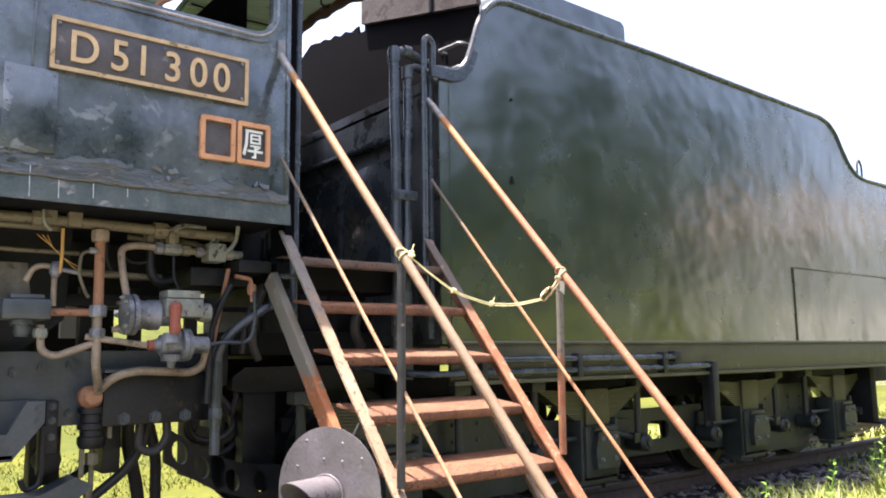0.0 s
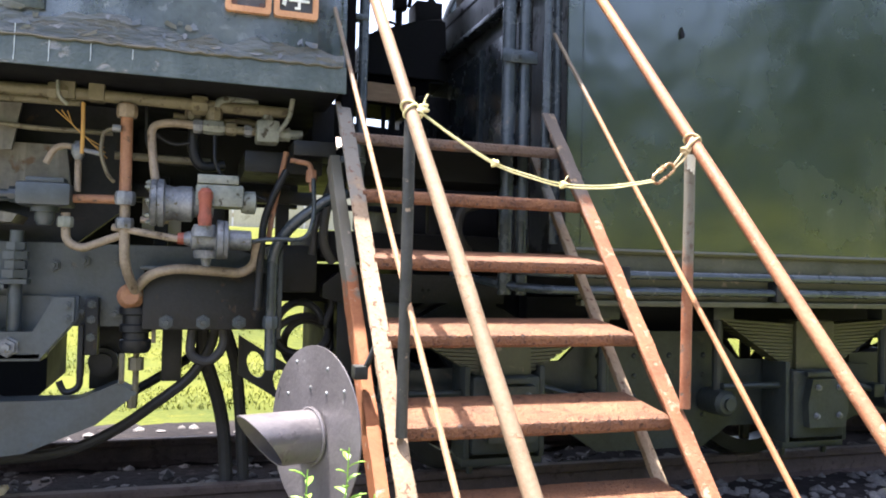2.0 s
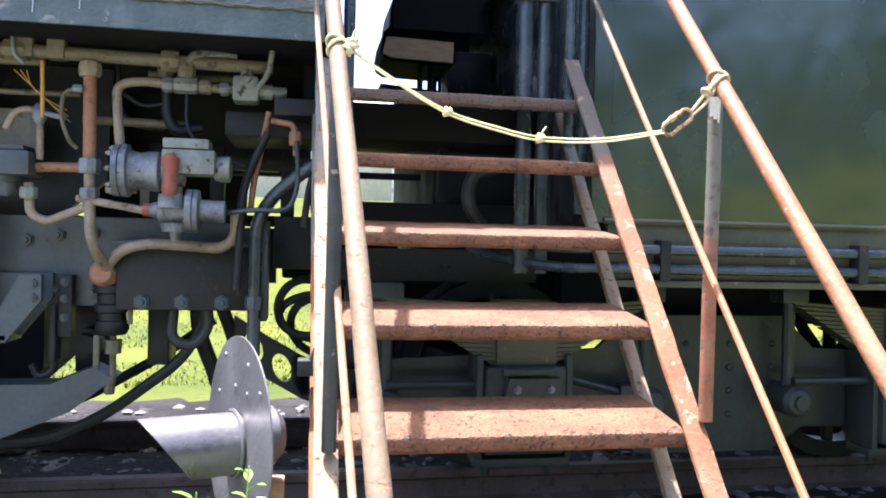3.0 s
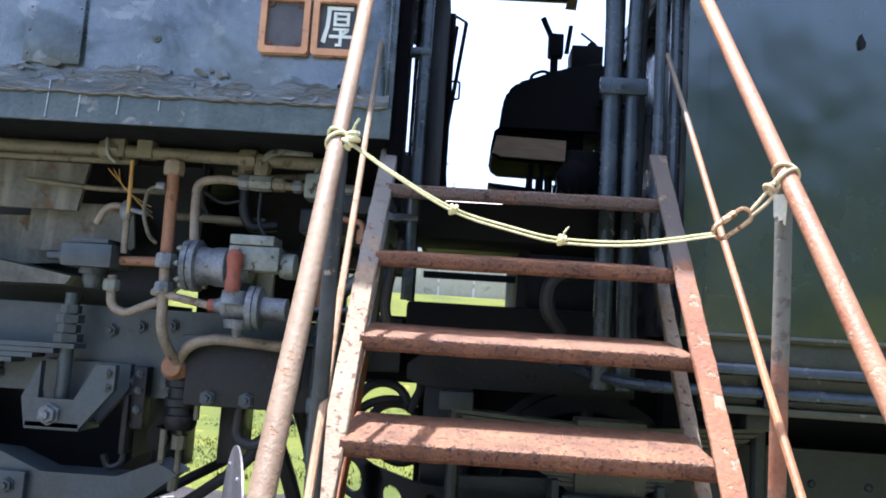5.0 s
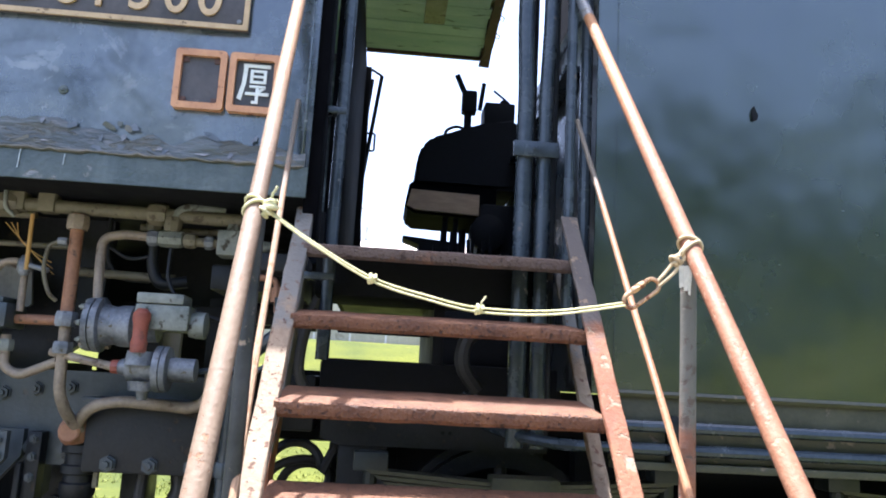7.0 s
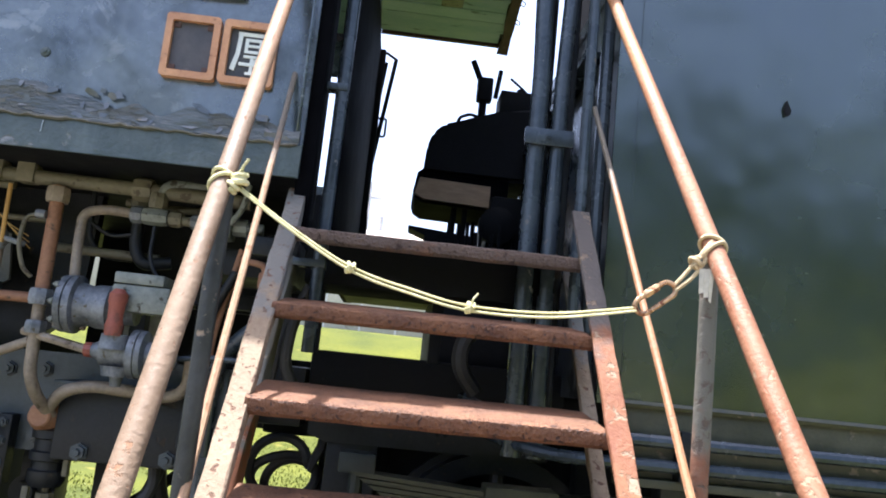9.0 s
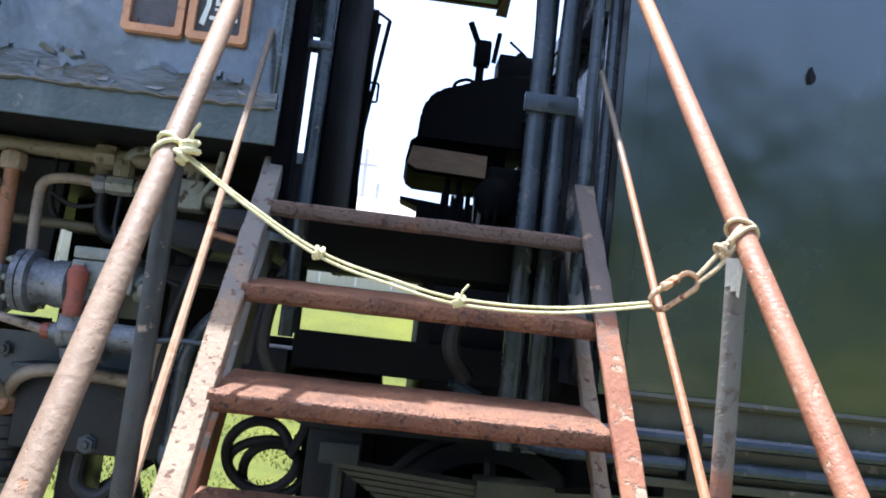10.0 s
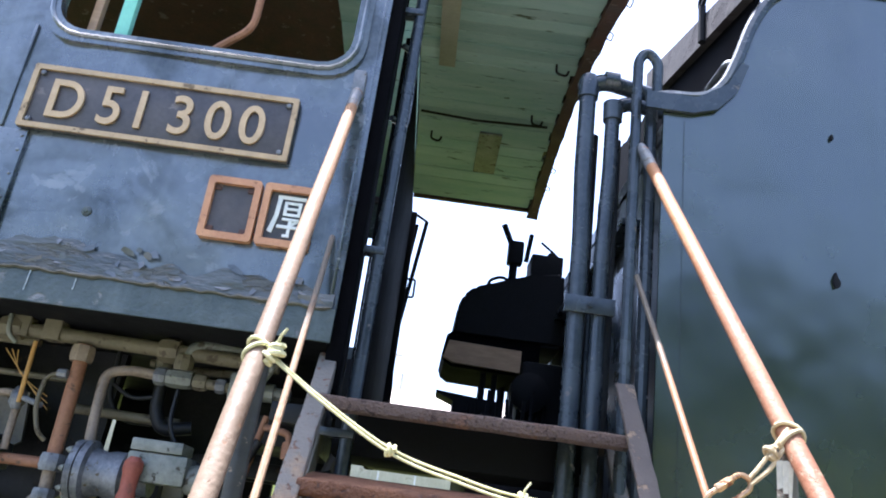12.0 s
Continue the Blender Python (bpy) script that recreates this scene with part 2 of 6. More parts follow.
M["rope_tan"] = material("rope_tan", (0.36, 0.27, 0.14), (0.56, 0.46, 0.28), 0.85, 0, 40.0, 300, 0.6)
M["link"] = material("rusted_link", (0.35, 0.20, 0.10), (0.62, 0.45, 0.26), 0.35, 0.75, 20.0, 120, 0.3, (0.22, 0.09, 0.05), 0.42, 40.0)
M["drip"] = material("lime_drip", (0.34, 0.40, 0.42), (0.52, 0.58, 0.60), 0.6, 0, 30.0, 120, 0.2)
M["tape"] = material("pale_tape", (0.45, 0.44, 0.36), (0.62, 0.6, 0.5), 0.7, 0, 30.0, 120, 0.3)
M["gold"] = material("brass_letter", (0.40, 0.285, 0.15), (0.54, 0.405, 0.235), 0.5, 0.2, 12.0, 90, 0.15, (0.30, 0.22, 0.10), 0.30, 30.0)
M["gold_edge"] = material("brass_edge", (0.34, 0.24, 0.125), (0.48, 0.36, 0.205), 0.5, 0.2, 12.0, 90, 0.2, (0.16, 0.12, 0.07), 0.36, 30.0)
M["plate"] = material("plate_field", (0.035, 0.032, 0.032), (0.075, 0.07, 0.07), 0.45, 0, 8.0, 60, 0.2, (0.14, 0.13, 0.13), 0.33, 12.0)
M["wood_frame"] = material("varnished_frame", (0.36, 0.17, 0.08), (0.52, 0.28, 0.14), 0.5, 0, 9.0, 90, 0.2, (0.24, 0.11, 0.06), 0.34, 30.0)
M["sign_white"] = material("sign_white", (0.52, 0.57, 0.53), (0.70, 0.74, 0.70), 0.6, 0, 12.0, 90, 0.15, (0.35, 0.38, 0.35), 0.32, 30.0)
M["board_dark"] = material("sign_dark", (0.02, 0.021, 0.022), (0.05, 0.052, 0.055), 0.5, 0, 9.0, 60, 0.1)
M["plank"] = material("green_plank", (0.27, 0.44, 0.39), (0.44, 0.58, 0.51), 0.7, 0, 3.0, 60, 0.4, (0.07, 0.10, 0.05), 0.34, 9.0, random_tint=0.14, stretch=(0.6, 3, 3))
M["plank_pale"] = material("pale_plank", (0.26, 0.27, 0.19), (0.38, 0.38, 0.28), 0.7, 0, 4.0, 60, 0.3)
M["eave"] = material("eave_brown", (0.045, 0.022, 0.016), (0.10, 0.05, 0.036), 0.7, 0, 9.0, 60, 0.5, (0.17, 0.13, 0.11), 0.34, 16.0)
M["mint"] = material("mint_paint", (0.20, 0.55, 0.42), (0.28, 0.66, 0.52), 0.5, 0, 9.0, 60, 0.1)
M["seat"] = material("seat_wood", (0.34, 0.215, 0.12), (0.50, 0.34, 0.20), 0.5, 0, 7.0, 60, 0.2, stretch=(1, 6, 6))
M["signal"] = material("signal_grey", (0.10, 0.092, 0.098), (0.17, 0.158, 0.166), 0.36, 0.3, 5.0, 70, 0.3, (0.28, 0.27, 0.27), 0.27, 22.0)
M["rail_steel"] = material("rail_rust", (0.055, 0.038, 0.033), (0.115, 0.085, 0.075), 0.75, 0.2, 8.0, 80, 0.4, (0.06, 0.04, 0.035), 0.4, 18.0)
M["sleeper"] = material("sleeper_wood", (0.045, 0.035, 0.028), (0.10, 0.08, 0.065), 0.85, 0, 4.0, 60, 0.6, stretch=(6, 1, 6))
M["stone"] = material("ballast_stone", (0.055, 0.052, 0.053), (0.18, 0.17, 0.165), 0.85, 0, 9.0, 80, 0.4, (0.22, 0.20, 0.18), 0.30, 7.0)
# base lowered so the shaded bed under the locomotive renders near-black
M["soil"] = material("ballast_soil", (0.012, 0.011, 0.012), (0.036, 0.032, 0.032), 0.95, 0, 1.2, 25, 0.8, (0.048, 0.042, 0.042), 0.38, 9.0, bump_scale=5, spec=0.05)
M["grass"] = material("grass_blade", (0.070, 0.088, 0.010), (0.125, 0.138, 0.020), 0.6, 0, 0.6, 9, 0.0, spec=0.15)
M["field"] = material("grass_field", (0.030, 0.042, 0.006), (0.088, 0.094, 0.014), 0.9, 0, 0.5, 14, 0.7, (0.11, 0.105, 0.018), 0.34, 3.0, bump_scale=6, spec=0.1)
M["yard"] = material("gravel_yard", (0.11, 0.10, 0.085), (0.23, 0.21, 0.185), 0.95, 0, 0.8, 40, 0.8, (0.16, 0.19, 0.07), 0.38, 2.0, bump_scale=5)
M["hedge"] = material("hedge_leaf", (0.20, 0.25, 0.035), (0.36, 0.40, 0.075), 0.6, 0, 1.2, 9, 0.0)
# brighter copy of the grass; sun on the near blades is in the colour
M["tuft"] = material("tuft_blade", (0.14, 0.175, 0.020), (0.26, 0.285, 0.05), 0.6, 0, 0.8, 9, 0.0)
M["fence_board"] = material("pale_fence_board", (0.40, 0.36, 0.27), (0.55, 0.50, 0.39), 0.85, 0, 1.5, 20, 0.2, (0.32, 0.28, 0.21), 0.36, 3.0, streak=0.2)
M["weed"] = material("weed_leaf", (0.085, 0.20, 0.02), (0.21, 0.37, 0.045), 0.5, 0, 12.0, 90, 0.1)
M["dry"] = material("dry_stem", (0.35, 0.30, 0.18), (0.5, 0.45, 0.28), 0.8, 0, 12.0, 90, 0.0)
M["wall_pale"] = material("pale_render", (0.62, 0.61, 0.57), (0.75, 0.74, 0.70), 0.85, 0, 0.6, 12, 0.2, (0.5, 0.48, 0.44), 0.32, 1.5, streak=0.2)
M["roof_brown"] = material("roof_brown", (0.32, 0.26, 0.22), (0.45, 0.37, 0.31), 0.8, 0, 1.0, 20, 0.2)
M["weather"] = material("brown_gable_board", (0.030, 0.027, 0.028), (0.078, 0.068, 0.064), 0.85, 0, 3.0, 50, 0.4, (0.030, 0.024, 0.024), 0.42, 7.0, spec=0.2)
M["chock"] = material("chock_yellow", (0.52, 0.42, 0.24), (0.68, 0.58, 0.38), 0.7, 0, 12.0, 90, 0.3, (0.35, 0.20, 0.08), 0.36, 22.0)
M["pole"] = material("pole_grey", (0.42, 0.43, 0.44), (0.55, 0.56, 0.57), 0.7, 0, 3.0, 30, 0.1)
M["leafdark"] = material("tree_leaf", (0.022, 0.05, 0.014), (0.06, 0.11, 0.03), 0.6, 0, 0.8, 6, 0.0)
M["rubber"] = material("rubber_hose", (0.014, 0.014, 0.015), (0.035, 0.034, 0.034), 0.6, 0, 9.0, 60, 0.2, (0.08, 0.07, 0.06), 0.3, 15.0)
M["wire"] = material("yellow_wire", (0.36, 0.20, 0.05), (0.5, 0.30, 0.08), 0.6, 0, 12.0, 90, 0.0)


# ---- building helpers ----
def thing(name, at, label, category, group="", kind=""):
    ob = new(name)
    ob.empty_display_size = 0.1
    ob.location = at
    bpy.context.view_layer.update()
    return tagged(ob, label, category, group, kind)


def finish(bm, name, mat, smooth=32):
    me = bpy.data.meshes.new(name)
    bmesh.ops.recalc_face_normals(bm, faces=bm.faces)
    for f in bm.faces:
        f.smooth = True
    bm.to_mesh(me)
    bm.free()
    me.set_sharp_from_angle(angle=radians(smooth))
    me.materials.append(M[mat])
    return me


def part(name, bm, mat, parent, label=""):
    ob = new(name, finish(bm, name, mat))
    ob.parent = parent
    if parent.type == "EMPTY":
        ob.matrix_parent_inverse = Matrix.Translation(-Vector(parent.location))
    return tagged(ob, label) if label else ob


def solo(name, bm, mat, label, category, group="", kind=""):
    lo = [min(v.co[i] for v in bm.verts) for i in range(3)]
    hi = [max(v.co[i] for v in bm.verts) for i in range(3)]
    base = Vector(((lo[0] + hi[0]) / 2, (lo[1] + hi[1]) / 2, lo[2]))
    for v in bm.verts:
        v.co -= base
    ob = new(name, finish(bm, name, mat))
    ob.location = base
    return tagged(ob, label, category, group, kind)


def setting(name, bm, mat, label="", category="", parent=None):
    ob = new(name, finish(bm, name, mat))
    tagged(ob, label, category, "", "structure")
    return ob


def nb():
    return bmesh.new()


def box(bm, x0, x1, y0, y1, z0, z1, bevel=0.0, m=None):
    r = bmesh.ops.create_cube(bm, size=1.0)
    vs = r["verts"]
    for v in vs:
        v.co = Vector((x0 + (v.co.x + 0.5) * (x1 - x0), y0 + (v.co.y + 0.5) * (y1 - y0), z0 + (v.co.z + 0.5) * (z1 - z0)))
        if m is not None:
            v.co = m @ v.co
    if bevel:
        es = list({e for v in vs for e in v.link_edges})
        bmesh.ops.bevel(bm, geom=es, offset=bevel, segments=2, affect="EDGES", profile=0.6)
    return bm


def frame_of(d):
    d = Vector(d).normalized()
    a = Vector((0, 0, 1)) if abs(d.z) < 0.9 else Vector((1, 0, 0))
    u = d.cross(a).normalized()
    return d, u, d.cross(u).normalized()


def sweep(bm, pts, radius, seg=10, closed=False, cap=True, flat=1.0):
    """A tube along points; radius is a number or one for each point; flat squashes it."""
    pts = [Vector(p) for p in pts]
    n = len(pts)
    rad = [radius] * n if not isinstance(radius, (list, tuple)) else list(radius)
    rings, u = [], None
    for i, p in enumerate(pts):
        a = pts[(i - 1) % n] if (i or closed) else pts[0]
        c = pts[(i + 1) % n] if (i < n - 1 or closed) else pts[-1]
        d = (c - a).normalized()
        if u is None:
            _, u, _ = frame_of(d)
        u = (u - d * u.dot(d)).normalized()
        w = d.cross(u)
        rings.append([bm.verts.new(p + (u * math.cos(2 * math.pi * k / seg) + w * math.sin(2 * math.pi * k / seg) * flat) * rad[i]) for k in range(seg)])
    for i in range(n if closed else n - 1):
        r0, r1 = rings[i], rings[(i + 1) % n]
        for k in range(seg):
            bm.faces.new((r0[k], r0[(k + 1) % seg], r1[(k + 1) % seg], r1[k]))
    if cap and not closed:
        bm.faces.new(rings[0][::-1])
        bm.faces.new(rings[-1])
    return bm


def bent(pts, bend=0.06, steps=6):
    """A polyline with its corners rounded."""
    pts = [Vector(p) for p in pts]
    out = [pts[0]]
    for a, p, c in zip(pts, pts[1:], pts[2:]):
        r = min(bend, (a - p).length * 0.48, (c - p).length * 0.48)
        s, e = p + (a - p).normalized() * r, p + (c - p).normalized() * r
        for k in range(steps + 1):
            t = k / steps
            out.append(s * (1 - t) ** 2 + p * 2 * t * (1 - t) + e * t * t)
    out.append(pts[-1])
    return out


def pipe(bm, pts, r, bend=0.06, seg=12):
    return sweep(bm, bent(pts, bend), r, seg)


def rod(bm, a, c, r, seg=12):
    return sweep(bm, [a, c], r, seg)


def lathe(bm, a, direction, profile, seg=20):
    """Rings of (distance along direction, radius) from the point a."""
    d, u, w = frame_of(direction)
    a = Vector(a)
    rings = []
    for s, r in profile:
        rings.append([bm.verts.new(a + d * s + (u * math.cos(2 * math.pi * k / seg) + w * math.sin(2 * math.pi * k / seg)) * max(r, 1e-4)) for k in range(seg)])
    for r0, r1 in zip(rings, rings[1:]):
        for k in range(seg):
            bm.faces.new((r0[k], r0[(k + 1) % seg], r1[(k + 1) % seg], r1[k]))
    bm.faces.new(rings[0][::-1])
    bm.faces.new(rings[-1])
    return bm


def bolt(bm, a, direction, r=0.018, h=0.014):
    lathe(bm, a, direction, [(0, r * 1.25), (h * 0.3, r * 1.25), (h * 0.3, r), (h, r), (h, r * 0.55), (h * 1.5, r * 0.5)], 6)
    return bm


def rivet(bm, a, direction, r=0.012):
    lathe(bm, a, direction, [(0, r), (r * 0.45, r * 0.8), (r * 0.7, r * 0.3)], 8)
    return bm


def slab(bm, outline, y0, y1, axis="y"):
    """A flat plate from a closed outline of (x, z), between y0 and y1 (or another axis)."""
    def at(p, s):
        return (p[0], s, p[1]) if axis == "y" else (s, p[0], p[1]) if axis == "x" else (p[0], p[1], s)
    a = [bm.verts.new(at(p, y0)) for p in outline]
    c = [bm.verts.new(at(p, y1)) for p in outline]
    n = len(outline)
    bm.faces.new(a)
    bm.faces.new(c[::-1])
    for i in range(n):
        bm.faces.new((a[i], c[i], c[(i + 1) % n], a[(i + 1) % n]))
    return bm


def rounded(x0, x1, z0, z1, r, n=5):
    out = []
    for cx, cz, a0 in ((x1 - r, z1 - r, 0), (x0 + r, z1 - r, 90), (x0 + r, z0 + r, 180), (x1 - r, z0 + r, 270)):
        for k in range(n + 1):
            a = radians(a0 + 90 * k / n)
            out.append((cx + r * math.cos(a), cz + r * math.sin(a)))
    return out


def ring_plate(bm, outer, inner, y0, y1, axis="y"):
    """A plate with a hole: two outlines with the same number of points."""
    def at(p, s):
        return (p[0], s, p[1]) if axis == "y" else (s, p[0], p[1]) if axis == "x" else (p[0], p[1], s)
    n = len(outer)
    V = [[bm.verts.new(at(p, s)) for p in o] for o in (outer, inner) for s in (y0, y1)]
    o0, o1, i0, i1 = V
    for k in range(n):
        j = (k + 1) % n
        bm.faces.new((o0[k], o0[j], i0[j], i0[k]))
        bm.faces.new((o1[k], i1[k], i1[j], o1[j]))
        bm.faces.new((o0[k], o1[k], o1[j], o0[j]))
        bm.faces.new((i0[k], i0[j], i1[j], i1[k]))
    return bm


def text_mesh(ch, size, depth):
    cu = bpy.data.curves.new("glyph", "FONT")
    cu.body, cu.size, cu.extrude, cu.align_x, cu.offset = ch, size, depth, "CENTER", 0.0015
    ob = bpy.data.objects.new("glyph", cu)
    scene.collection.objects.link(ob)
    me = bpy.data.meshes.new_from_object(ob.evaluated_get(bpy.context.evaluated_depsgraph_get()))
    bpy.data.objects.remove(ob)
    return me


def pieces(name, mat, parent, spots, make, label=""):
    """One small mesh, shared by a part at each of the spots (place, direction)."""
    bm = nb()
    make(bm)
    me = finish(bm, name, mat)
    for place, direction in spots:
        ob = new(name, me)
        ob.parent = parent
        d, u, w = frame_of(direction)
        turn = Matrix((u, w, d)).transposed().to_4x4()
        ob.matrix_basis = Matrix.Translation(place) @ turn
        if parent.type == "EMPTY":
            ob.matrix_parent_inverse = Matrix.Translation(-Vector(parent.location))
        if label:
            tagged(ob, label)


def bolts(parent, mat, spots, r=0.018, h=0.014):
    pieces("bolt", mat, parent, spots, lambda bm: bolt(bm, (0, 0, 0), (0, 0, 1), r, h))


def rivets(parent, mat, spots, r=0.012):
    pieces("rivet", mat, parent, spots, lambda bm: rivet(bm, (0, 0, 0), (0, 0, 1), r))

# ---- ground and track ----
def bank(x, y):
    """Height of the ground: flat round the track, a grassy bank beyond it."""
    t = max(0.0, min(1.0, (y - 11.0) / 9.0))
    return 2.2 * t * t * (3 - 2 * t) + 0.02 * math.sin(x * 1.7) * math.sin(y * 1.3)


def make_ground():
    bm = nb()
    xs = [-600, -200, -80, -40, -20] + [-12 + 1.0 * i for i in range(37)] + [30, 40, 60, 100, 200, 600]
    ys = [-600, -200, -80, -40, -25, -15, -10] + [-6 + 0.8 * i for i in range(45)] + [36, 50, 80, 200, 600]
    grid = [[bm.verts.new((x, y, bank(x, y) - (0.02 if -1 < x < 9 and 2 < y < 8 else 0))) for y in ys] for x in xs]
    for i in range(len(xs) - 1):
        for j in range(len(ys) - 1):
            bm.faces.new((grid[i][j], grid[i + 1][j], grid[i + 1][j + 1], grid[i][j + 1]))
    setting("ground", bm, "field", "sunlit yellow-green grass field round the track", "ground")


make_ground()


# gravel strip out of view, added to bounce neutral light under the cab
def make_bounce_yard():
    bm = nb()
    prev = None
    for i in range(22):
        x = -14 + 1.0 * i
        row = []
        for j in range(15):
            y = -6.5 + 0.65 * j + (0.25 * math.sin(x * 1.3 + j) if j in (0, 14) else 0)
            row.append(bm.verts.new((x, y, bank(x, y) + 0.012)))
        if prev:
            for a in range(14):
                bm.faces.new((prev[a], row[a], row[a + 1], prev[a + 1]))
        prev = row
    setting("yard", bm, "yard", "unseen gravel yard with patches of grass, added to bounce neutral light onto the locomotive", "ground")


make_bounce_yard()

rng = random.Random(5)


BED = 4.2


def make_bed():
    bm = nb()
    nx, ny = 90, 28
    g = []
    for i in range(nx + 1):
        row = []
        for j in range(ny + 1):
            x, y = -3 + 13.2 * i / nx, 3.0 + BED * j / ny
            edge = min(1.0, (j / 4.0), ((ny - j) / 4.0))
            row.append(bm.verts.new((x, y + rng.uniform(-0.05, 0.05), -0.03 + 0.085 * max(0, edge) + rng.uniform(-0.015, 0.015))))
        g.append(row)
    for i in range(nx):
        for j in range(ny):
            bm.faces.new((g[i][j], g[i + 1][j], g[i + 1][j + 1], g[i][j + 1]))
    setting("track_bed", bm, "soil", "dark earth under the track", "track bed")


make_bed()


def make_stones():
    base = [(0, 0, 1), (0.894, 0, 0.447), (0.276, 0.851, 0.447), (-0.724, 0.526, 0.447), (-0.724, -0.526, 0.447), (0.276, -0.851, 0.447),
            (0.724, 0.526, -0.447), (-0.276, 0.851, -0.447), (-0.894, 0, -0.447), (-0.276, -0.851, -0.447), (0.724, -0.526, -0.447), (0, 0, -1)]
    tri = [(0, 1, 2), (0, 2, 3), (0, 3, 4), (0, 4, 5), (0, 5, 1), (1, 6, 2), (2, 7, 3), (3, 8, 4), (4, 9, 5), (5, 10, 1), (6, 7, 2), (7, 8, 3),
           (8, 9, 4), (9, 10, 5), (10, 6, 1), (11, 7, 6), (11, 8, 7), (11, 9, 8), (11, 10, 9), (11, 6, 10)]
    vs, fs = [], []
    for k in range(5200):
        x = rng.uniform(-1.0, 9.9)
        y = rng.choice((rng.uniform(3.05, 4.4), rng.uniform(3.3, 4.9), rng.uniform(4.4, 6.5)))
        r = rng.choice((0.012, 0.018, 0.025, 0.035)) * rng.uniform(0.7, 1.3)
        z = 0.045 + r * 0.25 if 3.5 < y < 7.4 else 0.01 + r * 0.3
        o = len(vs)
        sx, sy, sz, a = rng.uniform(0.8, 1.4), rng.uniform(0.7, 1.1), rng.uniform(0.5, 0.9), rng.uniform(0, 6.28)
        ca, sa = math.cos(a), math.sin(a)
        for bx, by, bz in base:
            q = rng.uniform(0.75, 1.2) * r
            px, py = bx * q * sx, by * q * sy
            vs.append((x + px * ca - py * sa, y + px * sa + py * ca, z + bz * q * sz))
        fs += [(o + a0, o + a1, o + a2) for a0, a1, a2 in tri]
    me = bpy.data.meshes.new("ballast")
    me.from_pydata(vs, [], fs)
    me.materials.append(M["stone"])
    tagged(new("ballast", me), "grey crushed ballast stones lying along the rails", "ballast", "", "stuff")


make_stones()


def make_rail(y):
    bm = nb()
    prof = [(-0.062, 0), (0.062, 0), (0.062, 0.012), (0.014, 0.03), (0.009, 0.05), (0.009, 0.105), (0.032, 0.118), (0.033, 0.145), (0.026, 0.155),
            (-0.026, 0.155), (-0.033, 0.145), (-0.032, 0.118), (-0.009, 0.105), (-0.009, 0.05), (-0.014, 0.03), (-0.062, 0.012)]
    slab(bm, [(y + a, 0.047 + b) for a, b in prof], -14, 30, "x")
    return solo("track_rail", bm, "rail_steel", "rusty brown steel rail lying on the ballast", "rail", "rails of the track")


make_rail(4.42)
make_rail(5.487)
slp = nb()
box(slp, -0.1, 0.1, 3.9, 6.0, -0.08, 0.05, 0.01)
sleeper = solo("sleeper", slp, "sleeper", "weathered dark wooden sleeper half sunk in ballast", "sleeper", "sleepers of the track")
sleeper.location.x = -2.0
for i in range(1, 18):
    copy_thing(sleeper, Matrix.Translation((-2.0 + 0.68 * i, 4.95, -0.08)))


def make_grass(name, n, xr, yr, hmin, hmax, label, mat="grass", wide=1.0):
    vs, fs = [], []
    for k in range(n):
        x, y = rng.uniform(*xr), rng.uniform(*yr)
        if noise.noise(Vector((x * 0.9, y * 0.9, 0))) < -0.12:
            continue
        h, a, w = rng.uniform(hmin, hmax), rng.uniform(0, 6.28), rng.uniform(0.004, 0.008) * wide
        lean, z0 = rng.uniform(0.3, 1.05) * h, bank(x, y) - 0.01
        dx, dy = math.cos(a), math.sin(a)
        o = len(vs)
        vs += [(x - dy * w, y + dx * w, z0), (x + dy * w, y - dx * w, z0),
               (x - dy * w * 0.7 + dx * lean * 0.35, y + dx * w * 0.7 + dy * lean * 0.35, z0 + h * 0.6),
               (x + dy * w * 0.7 + dx * lean * 0.35, y - dx * w * 0.7 + dy * lean * 0.35, z0 + h * 0.6),
               (x + dx * lean, y + dy * lean, z0 + h)]
        fs += [(o, o + 1, o + 3, o + 2), (o + 2, o + 3, o + 4)]
    me = bpy.data.meshes.new(name)
    me.from_pydata(vs, [], fs)
    me.materials.append(M[mat])
    tagged(new(name, me), label, "grass", "", "stuff")


make_grass("grass", 42000, (-1.5, 12.0), (6.9, 13.0), 0.015, 0.06, "bright sunlit grass growing beyond the track")
make_grass("grass", 17000, (3.2, 13.0), (1.6, 3.6), 0.03, 0.13, "green grass growing along the edge of the ballast", "tuft")
make_grass("grass", 26000, (8.2, 17.0), (2.6, 8.0), 0.04, 0.16, "sunlit grass at the far end of the ballast", "tuft", 2.5)
make_grass("grass", 16000, (4.2, 9.0), (2.0, 3.1), 0.08, 0.36, "long sunlit grass in front of the tender wheels", "tuft")
make_grass("grass", 6000, (5.8, 12.0), (2.9, 4.0), 0.03, 0.12, "green grass creeping over the ballast by the rail", "tuft", 1.6)
make_grass("grass", 3000, (-0.4, 2.6), (1.9, 3.2), 0.04, 0.12, "sparse green grass at the foot of the ladder")

# ---- distance ----
hall = thing("low_building", (2, 27, 1.5), "long low pale rendered building with a shallow brownish roof", "building")
bm = nb()
box(bm, -9, 14, 24, 31, 1.0, 4.75)
part("wall", bm, "wall_pale", hall)
bm = nb()
slab(bm, [(23.4, 4.754), (27.5, 5.85), (31.6, 4.754), (31.6, 4.85), (27.5, 6.0), (23.4, 4.85)], -9.4, 14.4, "x")
part("roof", bm, "roof_brown", hall)

